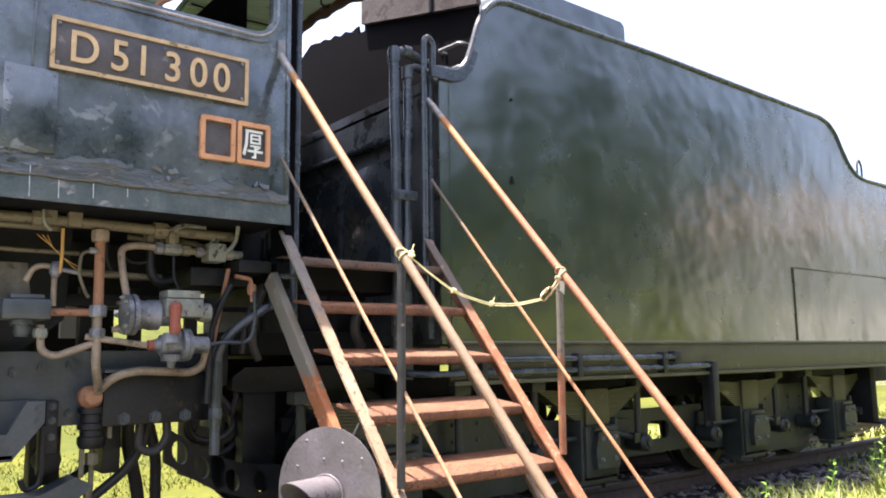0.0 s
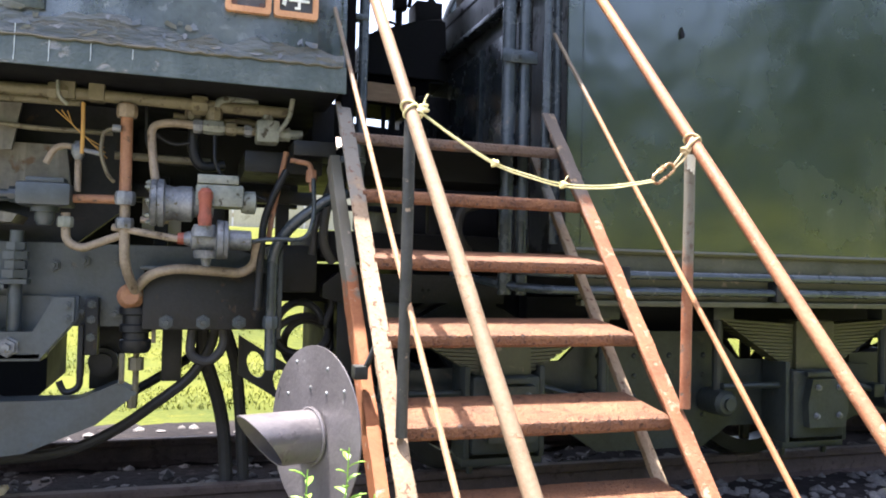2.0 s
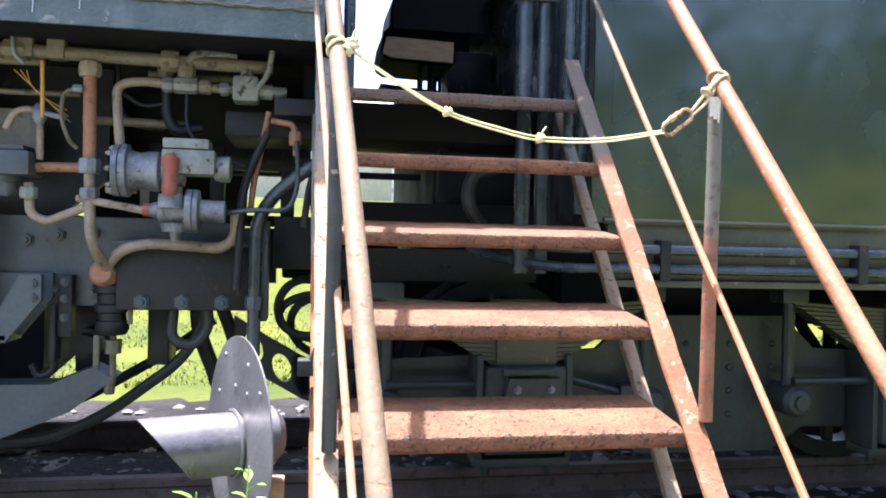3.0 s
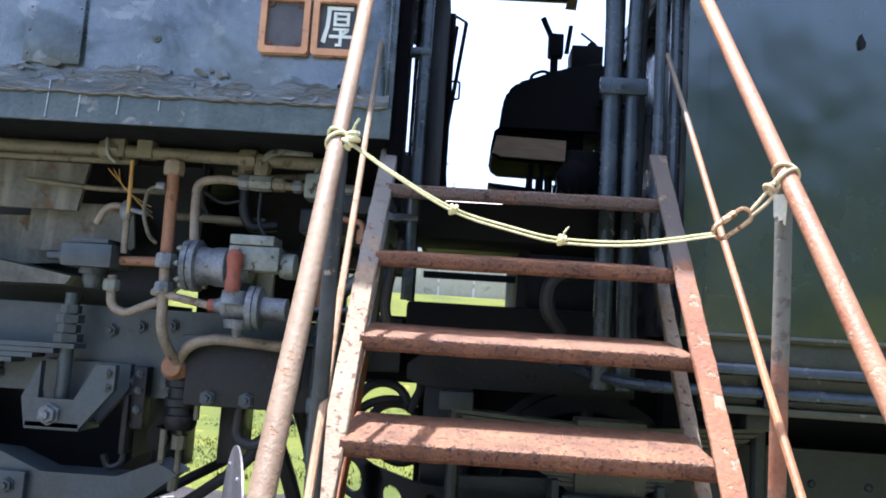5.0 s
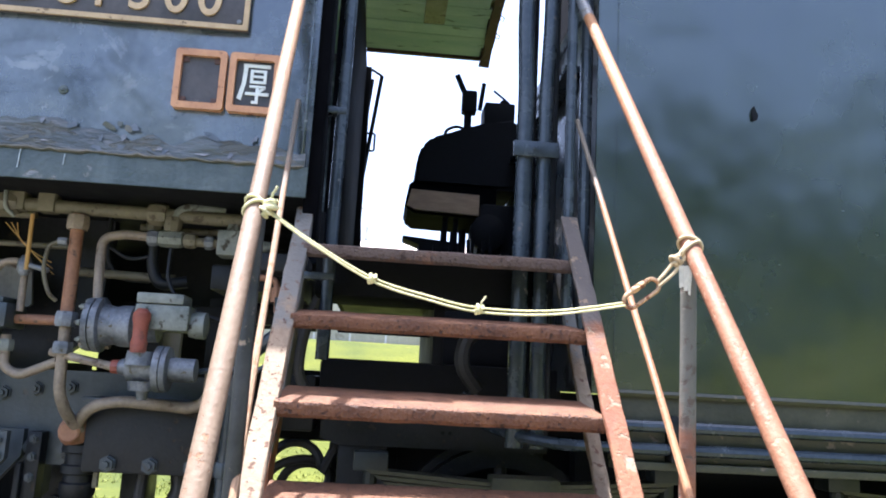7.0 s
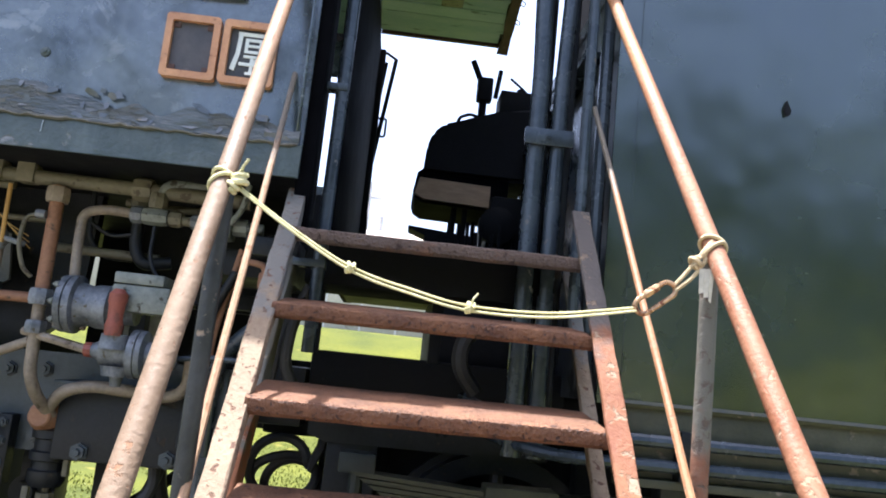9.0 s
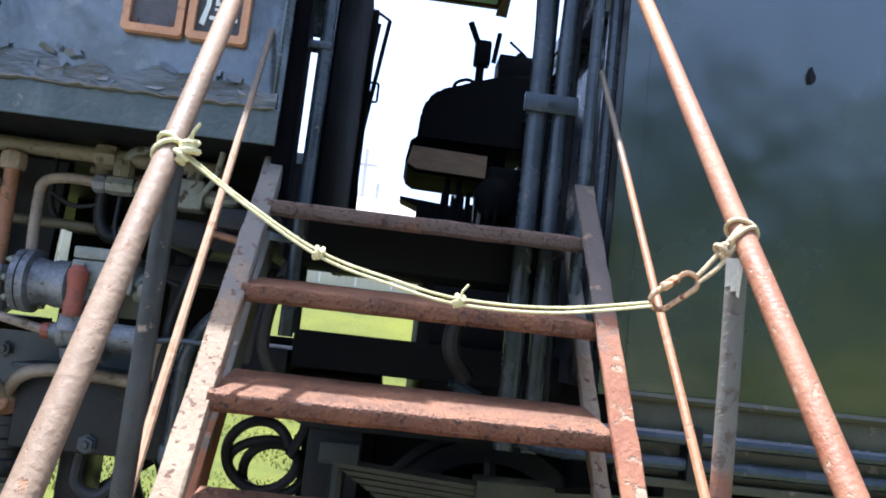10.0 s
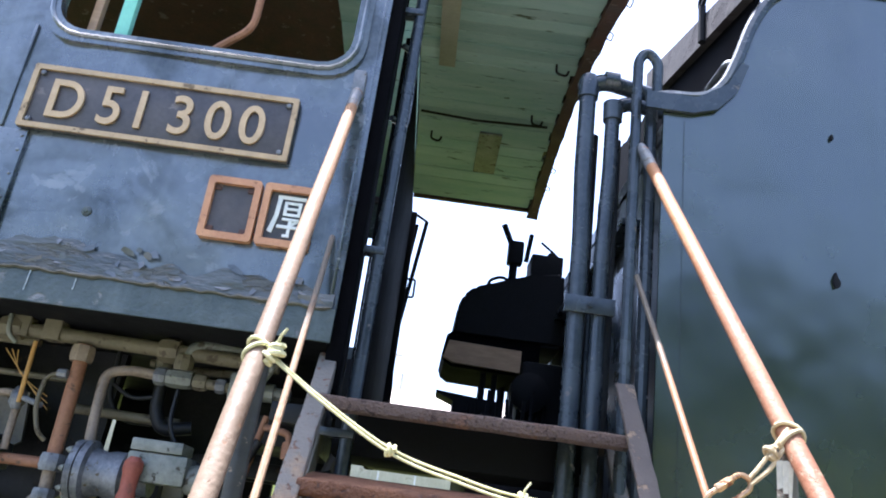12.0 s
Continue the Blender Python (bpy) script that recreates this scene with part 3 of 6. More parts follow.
fence = thing("board_fence", (3, 21, 2.1), "pale weathered board fence standing on the grassy bank", "fence")
bm = nb()
box(bm, -0.425, 0.425, -0.03, 0.03, 0.0, 1.25, 0.01)
panel_mesh = finish(bm, "panel", "fence_board")
for i in range(24):
    ob = new("panel", panel_mesh)
    ob.parent = fence
    ob.location = (-11.0 + 0.9 * i, 0, 0.05 + 0.02 * math.sin(i * 2.3))
bm = nb()
box(bm, -8.5, 13.2, 21.04, 21.1, 2.5, 2.6)
part("rail", bm, "fence_board", fence)
for px, h in ((0.75, 9.0), (1.35, 7.6), (-3.5, 8.5)):
    up = thing("utility_pole", (px, 33, 2.1), "thin pale grey utility pole with a crossarm far away", "utility pole", "far utility poles")
    bm = nb()
    sweep(bm, [(px, 33, 2.1), (px, 33, h)], [0.12, 0.08], 8)
    part("pole", bm, "pole", up)
    bm = nb()
    box(bm, px - 0.5, px + 0.5, 32.95, 33.05, h - 0.7, h - 0.6)
    part("crossarm", bm, "pole", up)

fe = thing("wire_fence", (22, 14, 0), "grey chain-link fence with thin steel posts", "fence")
for i in range(9):
    bm = nb()
    rod(bm, (14 + 2 * i, 14 - 0.4 * i, 0), (14 + 2 * i, 14 - 0.4 * i, 1.5), 0.03, 8)
    part("post", bm, "pole", fe)
bm = nb()
for i in range(160):
    s = 16 * i / 160
    for k in (-1, 1):
        e = s + k * 1.4
        if 0 <= e <= 16:
            sweep(bm, [(14 + s, 14 - 0.2 * s, 0.05), (14 + e, 14 - 0.2 * e, 1.45)], 0.006, 4)
part("mesh", bm, "pole", fe)


def make_woods(name, mat, n, x0, step, y0, spread, h0, h1, leaves, size, label):
    vs, fs = [], []
    r2 = random.Random(11)
    for k in range(n):
        cx, cy, hh = x0 + step * k + r2.uniform(-0.5, 0.5) * step, y0 + r2.uniform(-spread, spread), r2.uniform(h0, h1)
        for q in range(leaves):
            a, u = r2.uniform(0, 6.28), r2.uniform(0, 1)
            z = hh * (0.1 + 0.9 * u)
            rr = (0.26 * hh * math.sin(math.pi * min(1, 0.15 + 0.85 * u)) + 0.3) * math.sqrt(r2.uniform(0.2, 1))
            x, y = cx + rr * math.cos(a), cy + rr * math.sin(a)
            s, t = r2.uniform(0.5, 1.2) * size, r2.uniform(-0.5, 0.5)
            o = len(vs)
            b = r2.uniform(0, 6.28)
            vs += [(x + s * math.cos(b), y + s * math.sin(b), z + t * s), (x - s * math.sin(b), y + s * math.cos(b), z + 0.6 * s),
                   (x - s * math.cos(b), y - s * math.sin(b), z - t * s), (x + s * math.sin(b), y - s * math.cos(b), z - 0.6 * s)]
            fs.append((o, o + 1, o + 2, o + 3))
    me = bpy.data.meshes.new(name)
    me.from_pydata(vs, [], fs)
    me.materials.append(M[mat])
    tagged(new(name, me), label, "trees", "", "stuff")


# trees, house and bushes stay out of view; added and sized for their reflections
make_woods("woods", "leafdark", 19, 2.0, 2.9, -19, 2.5, 8.6, 12.2, 850, 0.40, "dark green trees standing opposite, mirrored in the paint")
hs = thing("pale_house", (38, -12, 0), "pale house block opposite, unseen, added for a pale reflection in the tender", "house")
bm = nb()
box(bm, 33, 43, -17, -9, 0, 6.2)
part("wall", bm, "wall_pale", hs)
bm = nb()
slab(bm, [(-17.6, 6.204), (-13, 8.6), (-8.4, 6.204)], 32.4, 43.6, "x")
part("roof", bm, "roof_brown", hs)
make_woods("woods", "leafdark", 5, 26.0, 2.6, -18, 1.5, 14.5, 17.0, 2000, 0.45, "tall dark trees opposite, unseen, added for dark reflections in the tender side")
make_woods("bushes", "hedge", 34, -6, 1.5, -12.5, 0.8, 1.6, 2.9, 240, 0.2, "bright green bushes opposite, unseen, added for green reflections in the paint")

# ---- locomotive cab ----
CAB_Y, FAR_Y, MID = 3.62, 6.29, 4.955
loco = thing("steam_locomotive", (0.5, MID, 0.2), "weathered black-green steam locomotive with a peeling cab side", "locomotive")


def grid_sheet(bm, x0, x1, z0, z1, y, nx, nz, dent, thick, hole=None):
    """A sheet standing in xz, dented a little; hole is (x0, x1, z0, z1)."""
    def row(a, c, n, cuts):
        v = sorted(set([round(a + (c - a) * i / n, 5) for i in range(n + 1)] + [q for q in cuts if a < q < c]))
        return v
    xs = row(x0, x1, nx, hole[:2] if hole else ())
    zs = row(z0, z1, nz, hole[2:] if hole else ())
    for s in (0, thick):
        g = [[bm.verts.new((x, y + s + dent * (noise.noise(Vector((x * 2.2, z * 2.2, 3.1))) + 0.5 * noise.noise(Vector((x * 6, z * 6, 1.7)))), z)) for z in zs] for x in xs]
        for i in range(len(xs) - 1):
            for j in range(len(zs) - 1):
                if hole and hole[0] - 1e-4 <= xs[i] and xs[i + 1] <= hole[1] + 1e-4 and hole[2] - 1e-4 <= zs[j] and zs[j + 1] <= hole[3] + 1e-4:
                    continue
                bm.faces.new((g[i][j], g[i + 1][j], g[i + 1][j + 1], g[i][j + 1]))
        bm.verts.index_update()
    return bm


WX0, WX1, WZ0, WZ1 = 0.84, 1.825, 2.775, 3.30
bm = nb()
grid_sheet(bm, -0.8, 1.925, 1.87, 3.45, CAB_Y, 80, 48, 0.0085, 0.012, (WX0, WX1, WZ0, WZ1))
cab_side = part("cab_side", bm, "paint", loco, "dark green-black cab side sheet, dented and sky-reflecting")
bm = nb()
ring_plate(bm, rounded(WX0 - 0.045, WX1 + 0.045, WZ0 - 0.045, WZ1 + 0.045, 0.13), rounded(WX0 + 0.004, WX1 - 0.004, WZ0 + 0.004, WZ1 - 0.004, 0.10), CAB_Y - 0.016, CAB_Y + 0.03)
win = part("window_frame", bm, "paint", loco, "rounded raised frame of the open cab window")
bm = nb()
sweep(bm, [(p[0], CAB_Y - 0.016, p[1]) for p in rounded(WX0 - 0.02, WX1 + 0.02, WZ0 - 0.02, WZ1 + 0.02, 0.12)], 0.009, 6, closed=True)
part("bead", bm, "paint", win)
bm = nb()
box(bm, 1.015, 1.06, 3.66, 3.69, 2.76, 3.36, 0.004)
part("window_bar", bm, "mint", win, "mint green painted upright bar")
bm = nb()
box(bm, 0.90, 0.93, 3.70, 3.73, 2.74, 3.36, 0.004)
part("window_bar", bm, "seat", win, "brown wooden upright bar")
# lower edge of the side: a proud skirt and a band of lifting paint, both tilted to mirror the sky
bm = nb()
grid_sheet(bm, -0.8, 1.925, 1.855, 1.955, CAB_Y - 0.016, 60, 3, 0.003, 0.014)
# foot of the skirt sheared outward so that it mirrors more sky
for v in bm.verts:
    v.co.y -= 0.09 * (1.955 - v.co.z)
part("skirt", bm, "skirt", loco, "grey-green lower skirt with runs of whitish wash")
bm = nb()
n = 150
prev = None
for i in range(n + 1):
    x = -0.8 + 2.715 * i / n
    top = 2.035 + 0.055 * noise.noise(Vector((x * 3.2, 0, 0))) + 0.035 * noise.noise(Vector((x * 13, 1, 0))) - 0.04 * max(0, x - 1.2)
    col = []
    for k in range(6):
        z = 1.957 + (top - 1.957) * k / 5
        lift = 0.0035 + 0.010 * (1 - k / 5) + 0.009 * max(0, noise.noise(Vector((x * 9, z * 16, 4)))) * (k > 1)
        col.append(bm.verts.new((x, CAB_Y - lift - 0.004, z)))
    col.append(bm.verts.new((x, CAB_Y - 0.001, top + 0.002)))
    if prev:
        for k in range(6):
            bm.faces.new((prev[k], col[k], col[k + 1], prev[k + 1]))
    prev = col
part("flaking_band", bm, "flake", loco, "flaking blue-grey paint curling off the side, tilted to mirror the sky")
bm = nb()
fl = random.Random(21)
for k in range(110):
    x, z = fl.uniform(-0.78, 1.88), 1.968 + 0.09 * fl.random() ** 1.4
    w, h, a0 = fl.uniform(0.006, 0.030) * fl.choice((0.6, 1, 1.6)), fl.uniform(0.004, 0.016), fl.uniform(0, 6.28)
    tip = fl.uniform(-0.5, 0.5)
    lift, lean = fl.uniform(0.001, 0.007), fl.choice((-1, -1, 1))
    rim = []
    for q in range(8):
        a = 2 * math.pi * q / 8
        r = fl.uniform(0.45, 1.25)
        dx, dz = w * r * math.cos(a), h * r * math.sin(a) + 0.2 * h * math.sin(3 * a + a0)
        rim.append((x + dx, CAB_Y - 0.0125 - lift * max(0.0, 0.5 + lean * 0.5 * dz / h) ** 1.5, z + dz + tip * dx))
    front = [bm.verts.new((p[0], p[1] - 0.0012, p[2])) for p in rim]
    rear = [bm.verts.new(p) for p in rim]
    bm.faces.new(front)
    bm.faces.new(rear[::-1])
    for q in range(8):
        bm.faces.new((front[q], rear[q], rear[(q + 1) % 8], front[(q + 1) % 8]))
tagged(part("peeling_paint", bm, "chip", loco, "curled chips of blue-grey paint"), kind="stuff")
bm = nb()
sweep(bm, [(-0.79 + 2.7 * i / 120, CAB_Y - 0.019, 1.953 + rng.uniform(-0.004, 0.004)) for i in range(121)], [rng.uniform(0.003, 0.008) for i in range(121)], 6)
part("rust_lip", bm, "olive", loco, "crusted yellowish lip along the skirt")
for x, z0, z1 in ((0.80, 1.865, 1.99), (0.905, 1.87, 1.945), (1.035, 1.885, 1.96), (1.17, 1.905, 1.94), (0.62, 1.88, 1.95)):
    bm = nb()
    sweep(bm, [(x + 0.0005 * math.sin(k * 1.9), CAB_Y - 0.0195 - 0.09 * (1.955 - (z1 + (z0 - z1) * k / 6)) * (z1 + (z0 - z1) * k / 6 < 1.955), z1 + (z0 - z1) * k / 6) for k in range(7)], [0.0018, 0.0015, 0.0013, 0.0015, 0.0012, 0.0013, 0.0018], 6)
    part("drip", bm, "drip", loco)
bm = nb()
box(bm, 0.69, 0.885, CAB_Y - 0.014, CAB_Y + 0.004, 2.05, 2.392, 0.004)
panel = part("access_panel", bm, "paint", loco, "small riveted access panel")
rivets(panel, "paint", [((x, CAB_Y - 0.014, z), (0, -1, 0)) for z in (2.08, 2.16, 2.24, 2.32, 2.37) for x in (0.705, 0.872)], 0.006)
pieces("stud", "skirt", loco, [((x, CAB_Y - 0.003, 2.17 + 0.02 * math.sin(x * 9)), (0, -1, 0)) for x in (1.13,)],
       lambda bm: lathe(bm, (0, 0, 0), (0, 0, 1), [(0, 0.016), (0.003, 0.014), (0.004, 0.008), (0.008, 0.005)], 10))
for z0, z1, x in ((1.96, 3.4, 1.905), (2.40, 2.78, 0.79)):
    bm = nb()
    box(bm, x - 0.005, x + 0.005, CAB_Y - 0.008, CAB_Y + 0.001, z0, z1, 0.002)
    part("edge_bead", bm, "paint", loco)

# number plate of the locomotive
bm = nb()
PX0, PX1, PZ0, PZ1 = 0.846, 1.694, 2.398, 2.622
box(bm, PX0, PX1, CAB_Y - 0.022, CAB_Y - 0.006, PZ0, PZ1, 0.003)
plate = part("cast_plate", bm, "plate", loco, "cast number plate with gilt edge and raised gilt characters D51 300")
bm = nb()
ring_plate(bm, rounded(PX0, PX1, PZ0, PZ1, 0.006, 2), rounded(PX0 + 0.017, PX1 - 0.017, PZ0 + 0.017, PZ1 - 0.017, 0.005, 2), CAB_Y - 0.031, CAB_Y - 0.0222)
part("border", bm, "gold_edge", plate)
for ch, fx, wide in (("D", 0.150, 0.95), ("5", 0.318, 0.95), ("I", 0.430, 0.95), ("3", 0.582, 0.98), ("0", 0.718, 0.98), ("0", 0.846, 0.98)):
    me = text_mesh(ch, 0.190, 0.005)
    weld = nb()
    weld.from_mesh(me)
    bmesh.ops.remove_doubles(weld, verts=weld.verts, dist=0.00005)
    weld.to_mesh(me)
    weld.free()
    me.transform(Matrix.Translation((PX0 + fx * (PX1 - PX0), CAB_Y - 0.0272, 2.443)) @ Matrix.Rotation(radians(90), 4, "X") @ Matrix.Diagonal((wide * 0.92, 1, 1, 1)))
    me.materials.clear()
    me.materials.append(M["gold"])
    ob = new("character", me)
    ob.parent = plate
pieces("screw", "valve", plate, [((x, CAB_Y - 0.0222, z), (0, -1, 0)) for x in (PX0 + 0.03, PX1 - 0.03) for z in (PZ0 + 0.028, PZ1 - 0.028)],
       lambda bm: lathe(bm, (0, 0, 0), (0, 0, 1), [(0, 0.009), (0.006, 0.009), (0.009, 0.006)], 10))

# two small wooden frames, one empty, one with a character
for i, (a, c) in enumerate(((1.475, 1.638), (1.648, 1.811))):
    bm = nb()
    ring_plate(bm, rounded(a, c, 2.12, 2.322, 0.012, 3), rounded(a + 0.02, c - 0.02, 2.142, 2.300, 0.006, 3), CAB_Y - 0.028, CAB_Y - 0.004)
    fr = part("sign_frame", bm, "wood_frame", loco, "empty orange-brown frame" if i == 0 else "orange-brown frame holding a one-character sign")
    bm = nb()
    box(bm, a + 0.0205, c - 0.0205, CAB_Y - 0.012, CAB_Y - 0.005, 2.1425, 2.2995)
    part("backing", bm, "plate" if i == 0 else "board_dark", fr)
    if i == 0:
        for x, z in ((a + 0.03, 2.152), (c - 0.03, 2.152), (a + 0.03, 2.29), (c - 0.03, 2.29)):
            bm = nb()
            box(bm, x - 0.012, x + 0.012, CAB_Y - 0.018, CAB_Y - 0.0121, z - 0.01, z + 0.01, 0.003)
            part("clip", bm, "eave", fr)
    else:
        ox, oz, k = a + 0.035, 2.152, 0.001
        depth = [0.0]
        def stroke(x0, x1, z0, z1, sl=0.0):
            depth[0] += 0.00025
            bm = nb()
            box(bm, ox + x0 * k, ox + x1 * k, CAB_Y - 0.0150 - depth[0], CAB_Y - 0.0121, oz + z0 * k, oz + z1 * k, 0.0006)
            part("stroke", bm, "sign_white", fr)
        # long top bar and the stroke falling to the left
        stroke(8, 95, 126, 138)
        bm = nb()
        slab(bm, [(ox + 0.010, oz + 0.126), (ox + 0.023, oz + 0.126), (ox + 0.020, oz + 0.07), (ox + 0.008, oz + 0.012), (ox - 0.006, oz + 0.018), (ox + 0.007, oz + 0.07)], CAB_Y - 0.0165, CAB_Y - 0.0121)
        # the box with its middle bar
        stroke(32, 85, 110, 119), stroke(32, 85, 92, 100), stroke(32, 85, 72, 81), stroke(32, 42, 72, 119), stroke(75, 85, 72, 119)
        # the lower part: bar, falling hook and cross bar
        stroke(32, 84, 57, 65), stroke(53, 63, 8, 57), stroke(42, 63, 3, 12), stroke(20, 96, 31, 41)
        part("stroke", bm, "sign_white", fr)
        bm = nb()
        slab(bm, [(ox + 0.084, oz + 0.065), (ox + 0.084, oz + 0.055), (ox + 0.063, oz + 0.040), (ox + 0.056, oz + 0.048)], CAB_Y - 0.0146, CAB_Y - 0.0121)
        part("stroke", bm, "sign_white", fr)

# far side, rear screen, floor, backhead
bm = nb()
grid_sheet(bm, -0.8, 1.96, 1.87, 3.45, FAR_Y - 0.012, 12, 8, 0.0, 0.012, (0.7, 1.75, 2.45, 3.2))
part("far_side", bm, "paint", loco)
bm = nb()
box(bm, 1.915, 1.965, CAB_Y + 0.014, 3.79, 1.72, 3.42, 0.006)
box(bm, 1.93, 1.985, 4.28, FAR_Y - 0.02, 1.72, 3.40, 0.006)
part("rear_screen", bm, "soot_shade", loco, "black rear screen of the cab")
bm = nb()
box(bm, -0.8, 1.91, CAB_Y + 0.016, FAR_Y - 0.02, 1.862, 1.90)
part("cab_floor", bm, "black", loco)
bm = nb()
lathe(bm, (-0.8, MID, 2.75), (1, 0, 0), [(0, 0.72), (1.0, 0.72), (1.06, 0.66), (1.08, 0.2)], 28)
box(bm, -0.8, 0.22, MID - 0.70, MID + 0.70, 1.72, 2.7, 0.03)
back = part("backhead", bm, "black", loco, "black boiler backhead with pipes and gauges")
bm = nb()
for k in range(9):
    y = MID - 0.5 + 0.125 * k
    pipe(bm, [(0.28, y, 3.35), (0.36, y, 3.3), (0.4, y + 0.1 * math.sin(k * 2.1), 2.7), (0.3, y, 2.2)], 0.018, 0.1, 8)
    lathe(bm, (0.29, y, 2.9 + 0.15 * math.sin(k * 1.7)), (1, 0, 0), [(0, 0.03), (0.05, 0.03), (0.05, 0.06), (0.075, 0.06)], 12)
part("backhead_pipe", bm, "rust_pipe", back)
bm = nb()
pipe(bm, [(1.45, 3.72, 3.36), (1.45, 3.72, 2.95), (1.30, 3.76, 2.85), (1.30, 3.76, 2.6)], 0.014, 0.05, 8)
part("hanging_pipe", bm, "rust_pipe", loco)


def roof_z(y, top=3.95):
    return top - 0.29 * ((y - MID) / 1.0) ** 2


def canopy_z(y):
    return 3.625 - 0.13 * (y - MID) ** 2


def arch(bm, x0, x1, ya, yb, top, thick, n=24):
    ring = []
    for i in range(n + 1):
        y = ya + (yb - ya) * i / n
        z = roof_z(y, top) if top else canopy_z(y)
        ring.append([bm.verts.new(p) for p in ((x0, y, z), (x1, y, z), (x1, y, z + thick), (x0, y, z + thick))])
    for a, c in zip(ring, ring[1:]):
        for k in range(4):
            bm.faces.new((a[k], a[(k + 1) % 4], c[(k + 1) % 4], c[k]))
    bm.faces.new(ring[0])
    bm.faces.new(ring[-1][::-1])
    return bm


bm = nb()
arch(bm, -0.8, 1.97, 3.605, 6.30, 3.97, 0.05)
part("cab_roof", bm, "paint", loco)
bm = nb()
arch(bm, -0.79, 1.50, 3.66, 6.26, 3.94, 0.02)
part("cab_ceiling", bm, "eave", loco, "dark brown boarded cab ceiling")
bm = nb()
arch(bm, 1.97, 2.79, 3.64, 6.05, None, 0.045)
canopy = part("canopy", bm, "paint", loco, "rear canopy over the footplate, lined with green boards")
edges = 25
for i in range(edges):
    ya, yb = 3.65 + 2.38 * i / edges, 3.65 + 2.38 * (i + 1) / edges - 0.005
    za, zb = canopy_z(ya), canopy_z(yb)
    dz = rng.uniform(0, 0.005)
    x0, x1 = 1.975 + rng.uniform(0, 0.004), 2.735 + rng.uniform(-0.01, 0.012)
    bm = nb()
    ring = [[bm.verts.new((x, y, z - d)) for x in (x0, x1)] for y, z, d in ((ya, za, 0.001), (ya, za, 0.017 + dz), (yb, zb, 0.017 + dz), (yb, zb, 0.001))]
    for k in range(4):
        a, c = ring[k], ring[(k + 1) % 4]
        bm.faces.new((a[0], a[1], c[1], c[0]))
    bm.faces.new([r[0] for r in ring])
    bm.faces.new([r[1] for r in ring][::-1])
    part("board", bm, "plank", canopy)
for i in range(10):
    ya, yb = 3.70 + 2.5 * i / 10, 3.70 + 2.5 * (i + 1) / 10 - 0.006
    bm = nb()
    slab(bm, [(ya, roof_z(ya, 3.935) - 0.02), (yb, roof_z(yb, 3.935) - 0.02), (yb, roof_z(yb, 3.935)), (ya, roof_z(ya, 3.935))], 1.505, 1.965, "x")
    part("board", bm, "plank", canopy)
bm = nb()
prev = None
for i in range(61):
    y = 3.63 + 2.43 * i / 60
    z = canopy_z(y)
    j = 0.022 * noise.noise(Vector((y * 7, 0, 0)))
    ring = [bm.verts.new(p) for p in ((2.74 + j, y, z - 0.05 - abs(j)), (2.80, y, z - 0.055 + j), (2.80, y, z + 0.05), (2.75, y, z + 0.05))]
    if prev:
        for k in range(4):
            bm.faces.new((prev[k], prev[(k + 1) % 4], ring[(k + 1) % 4], ring[k]))
    prev = ring
part("eave_board", bm, "eave", canopy, "rotted dark brown edge board")
bm = nb()
box(bm, 1.98, 2.79, 6.04, 6.07, canopy_z(6.01) - 0.035, canopy_z(6.01) + 0.05, 0.004)
part("end_board", bm, "eave", canopy)
bm = nb()
for y0, y1 in ((3.70, 4.74),):
    slab(bm, [(y0, canopy_z(y0) - 0.032), (y1, canopy_z(y1) - 0.032), (y1, canopy_z(y1) - 0.019), (y0, canopy_z(y0) - 0.019)], 2.07, 2.15, "x")
part("batten", bm, "plank_pale", canopy, "bare pale batten")
bm = nb()
y0, y1 = 5.34, 5.72
slab(bm, [(y0, canopy_z(y0) - 0.034), (y1, canopy_z(y1) - 0.034), (y1, canopy_z(y1) - 0.02), (y0, canopy_z(y0) - 0.02)], 2.335, 2.465, "x")
part("vent_plate", bm, "valve_green", canopy, "small grey-green vent plate")
for x, y in ((2.06, 5.40), (2.60, 5.12), (2.64, 4.6)):
    bm = nb()
    z = canopy_z(y) - 0.02
    pipe(bm, [(x, y, z), (x, y, z - 0.05), (x + 0.05, y, z - 0.06), (x + 0.06, y, z - 0.03)], 0.006, 0.02, 6)
    part("hook", bm, "black", canopy)
bm = nb()
z = canopy_z(5.2) - 0.03
pipe(bm, [(1.99, 5.20, z), (2.3, 5.22, z - 0.005), (2.7, 5.20, z)], 0.007, 0.02, 6)
part("cable", bm, "black", canopy)
bm = nb()
for y in (3.92, 4.25, 5.62, 5.8):
    z = canopy_z(y)
    pipe(bm, [(2.80, y, z + 0.0), (2.83, y, z - 0.02), (2.83, y + 0.05, z - 0.02), (2.80, y + 0.05, z)], 0.004, 0.01, 6)
part("clip", bm, "pole", canopy)

# rear grab pole, door rail and the far gate
bm = nb()
pipe(bm, [(2.008, 3.72, 1.35), (2.02, 3.72, 3.25), (1.97, 3.74, 3.38)], 0.021, 0.05, 12)
for z in (2.19, 3.10, 1.62):
    box(bm, 1.93, 2.03, 3.695, 3.745, z - 0.012, z + 0.012, 0.004)
part("grab_pole", bm, "bluegrey", loco, "blue-grey upright grab pole")
bm = nb()
pipe(bm, [(1.955, 3.70, 1.75), (1.955, 3.70, 3.35)], 0.012, 0.05, 8)
pipe(bm, [(1.925, 3.66, 1.9), (1.925, 3.66, 3.35)], 0.014, 0.05, 8)
part("door_runner", bm, "black", loco)
bm = nb()
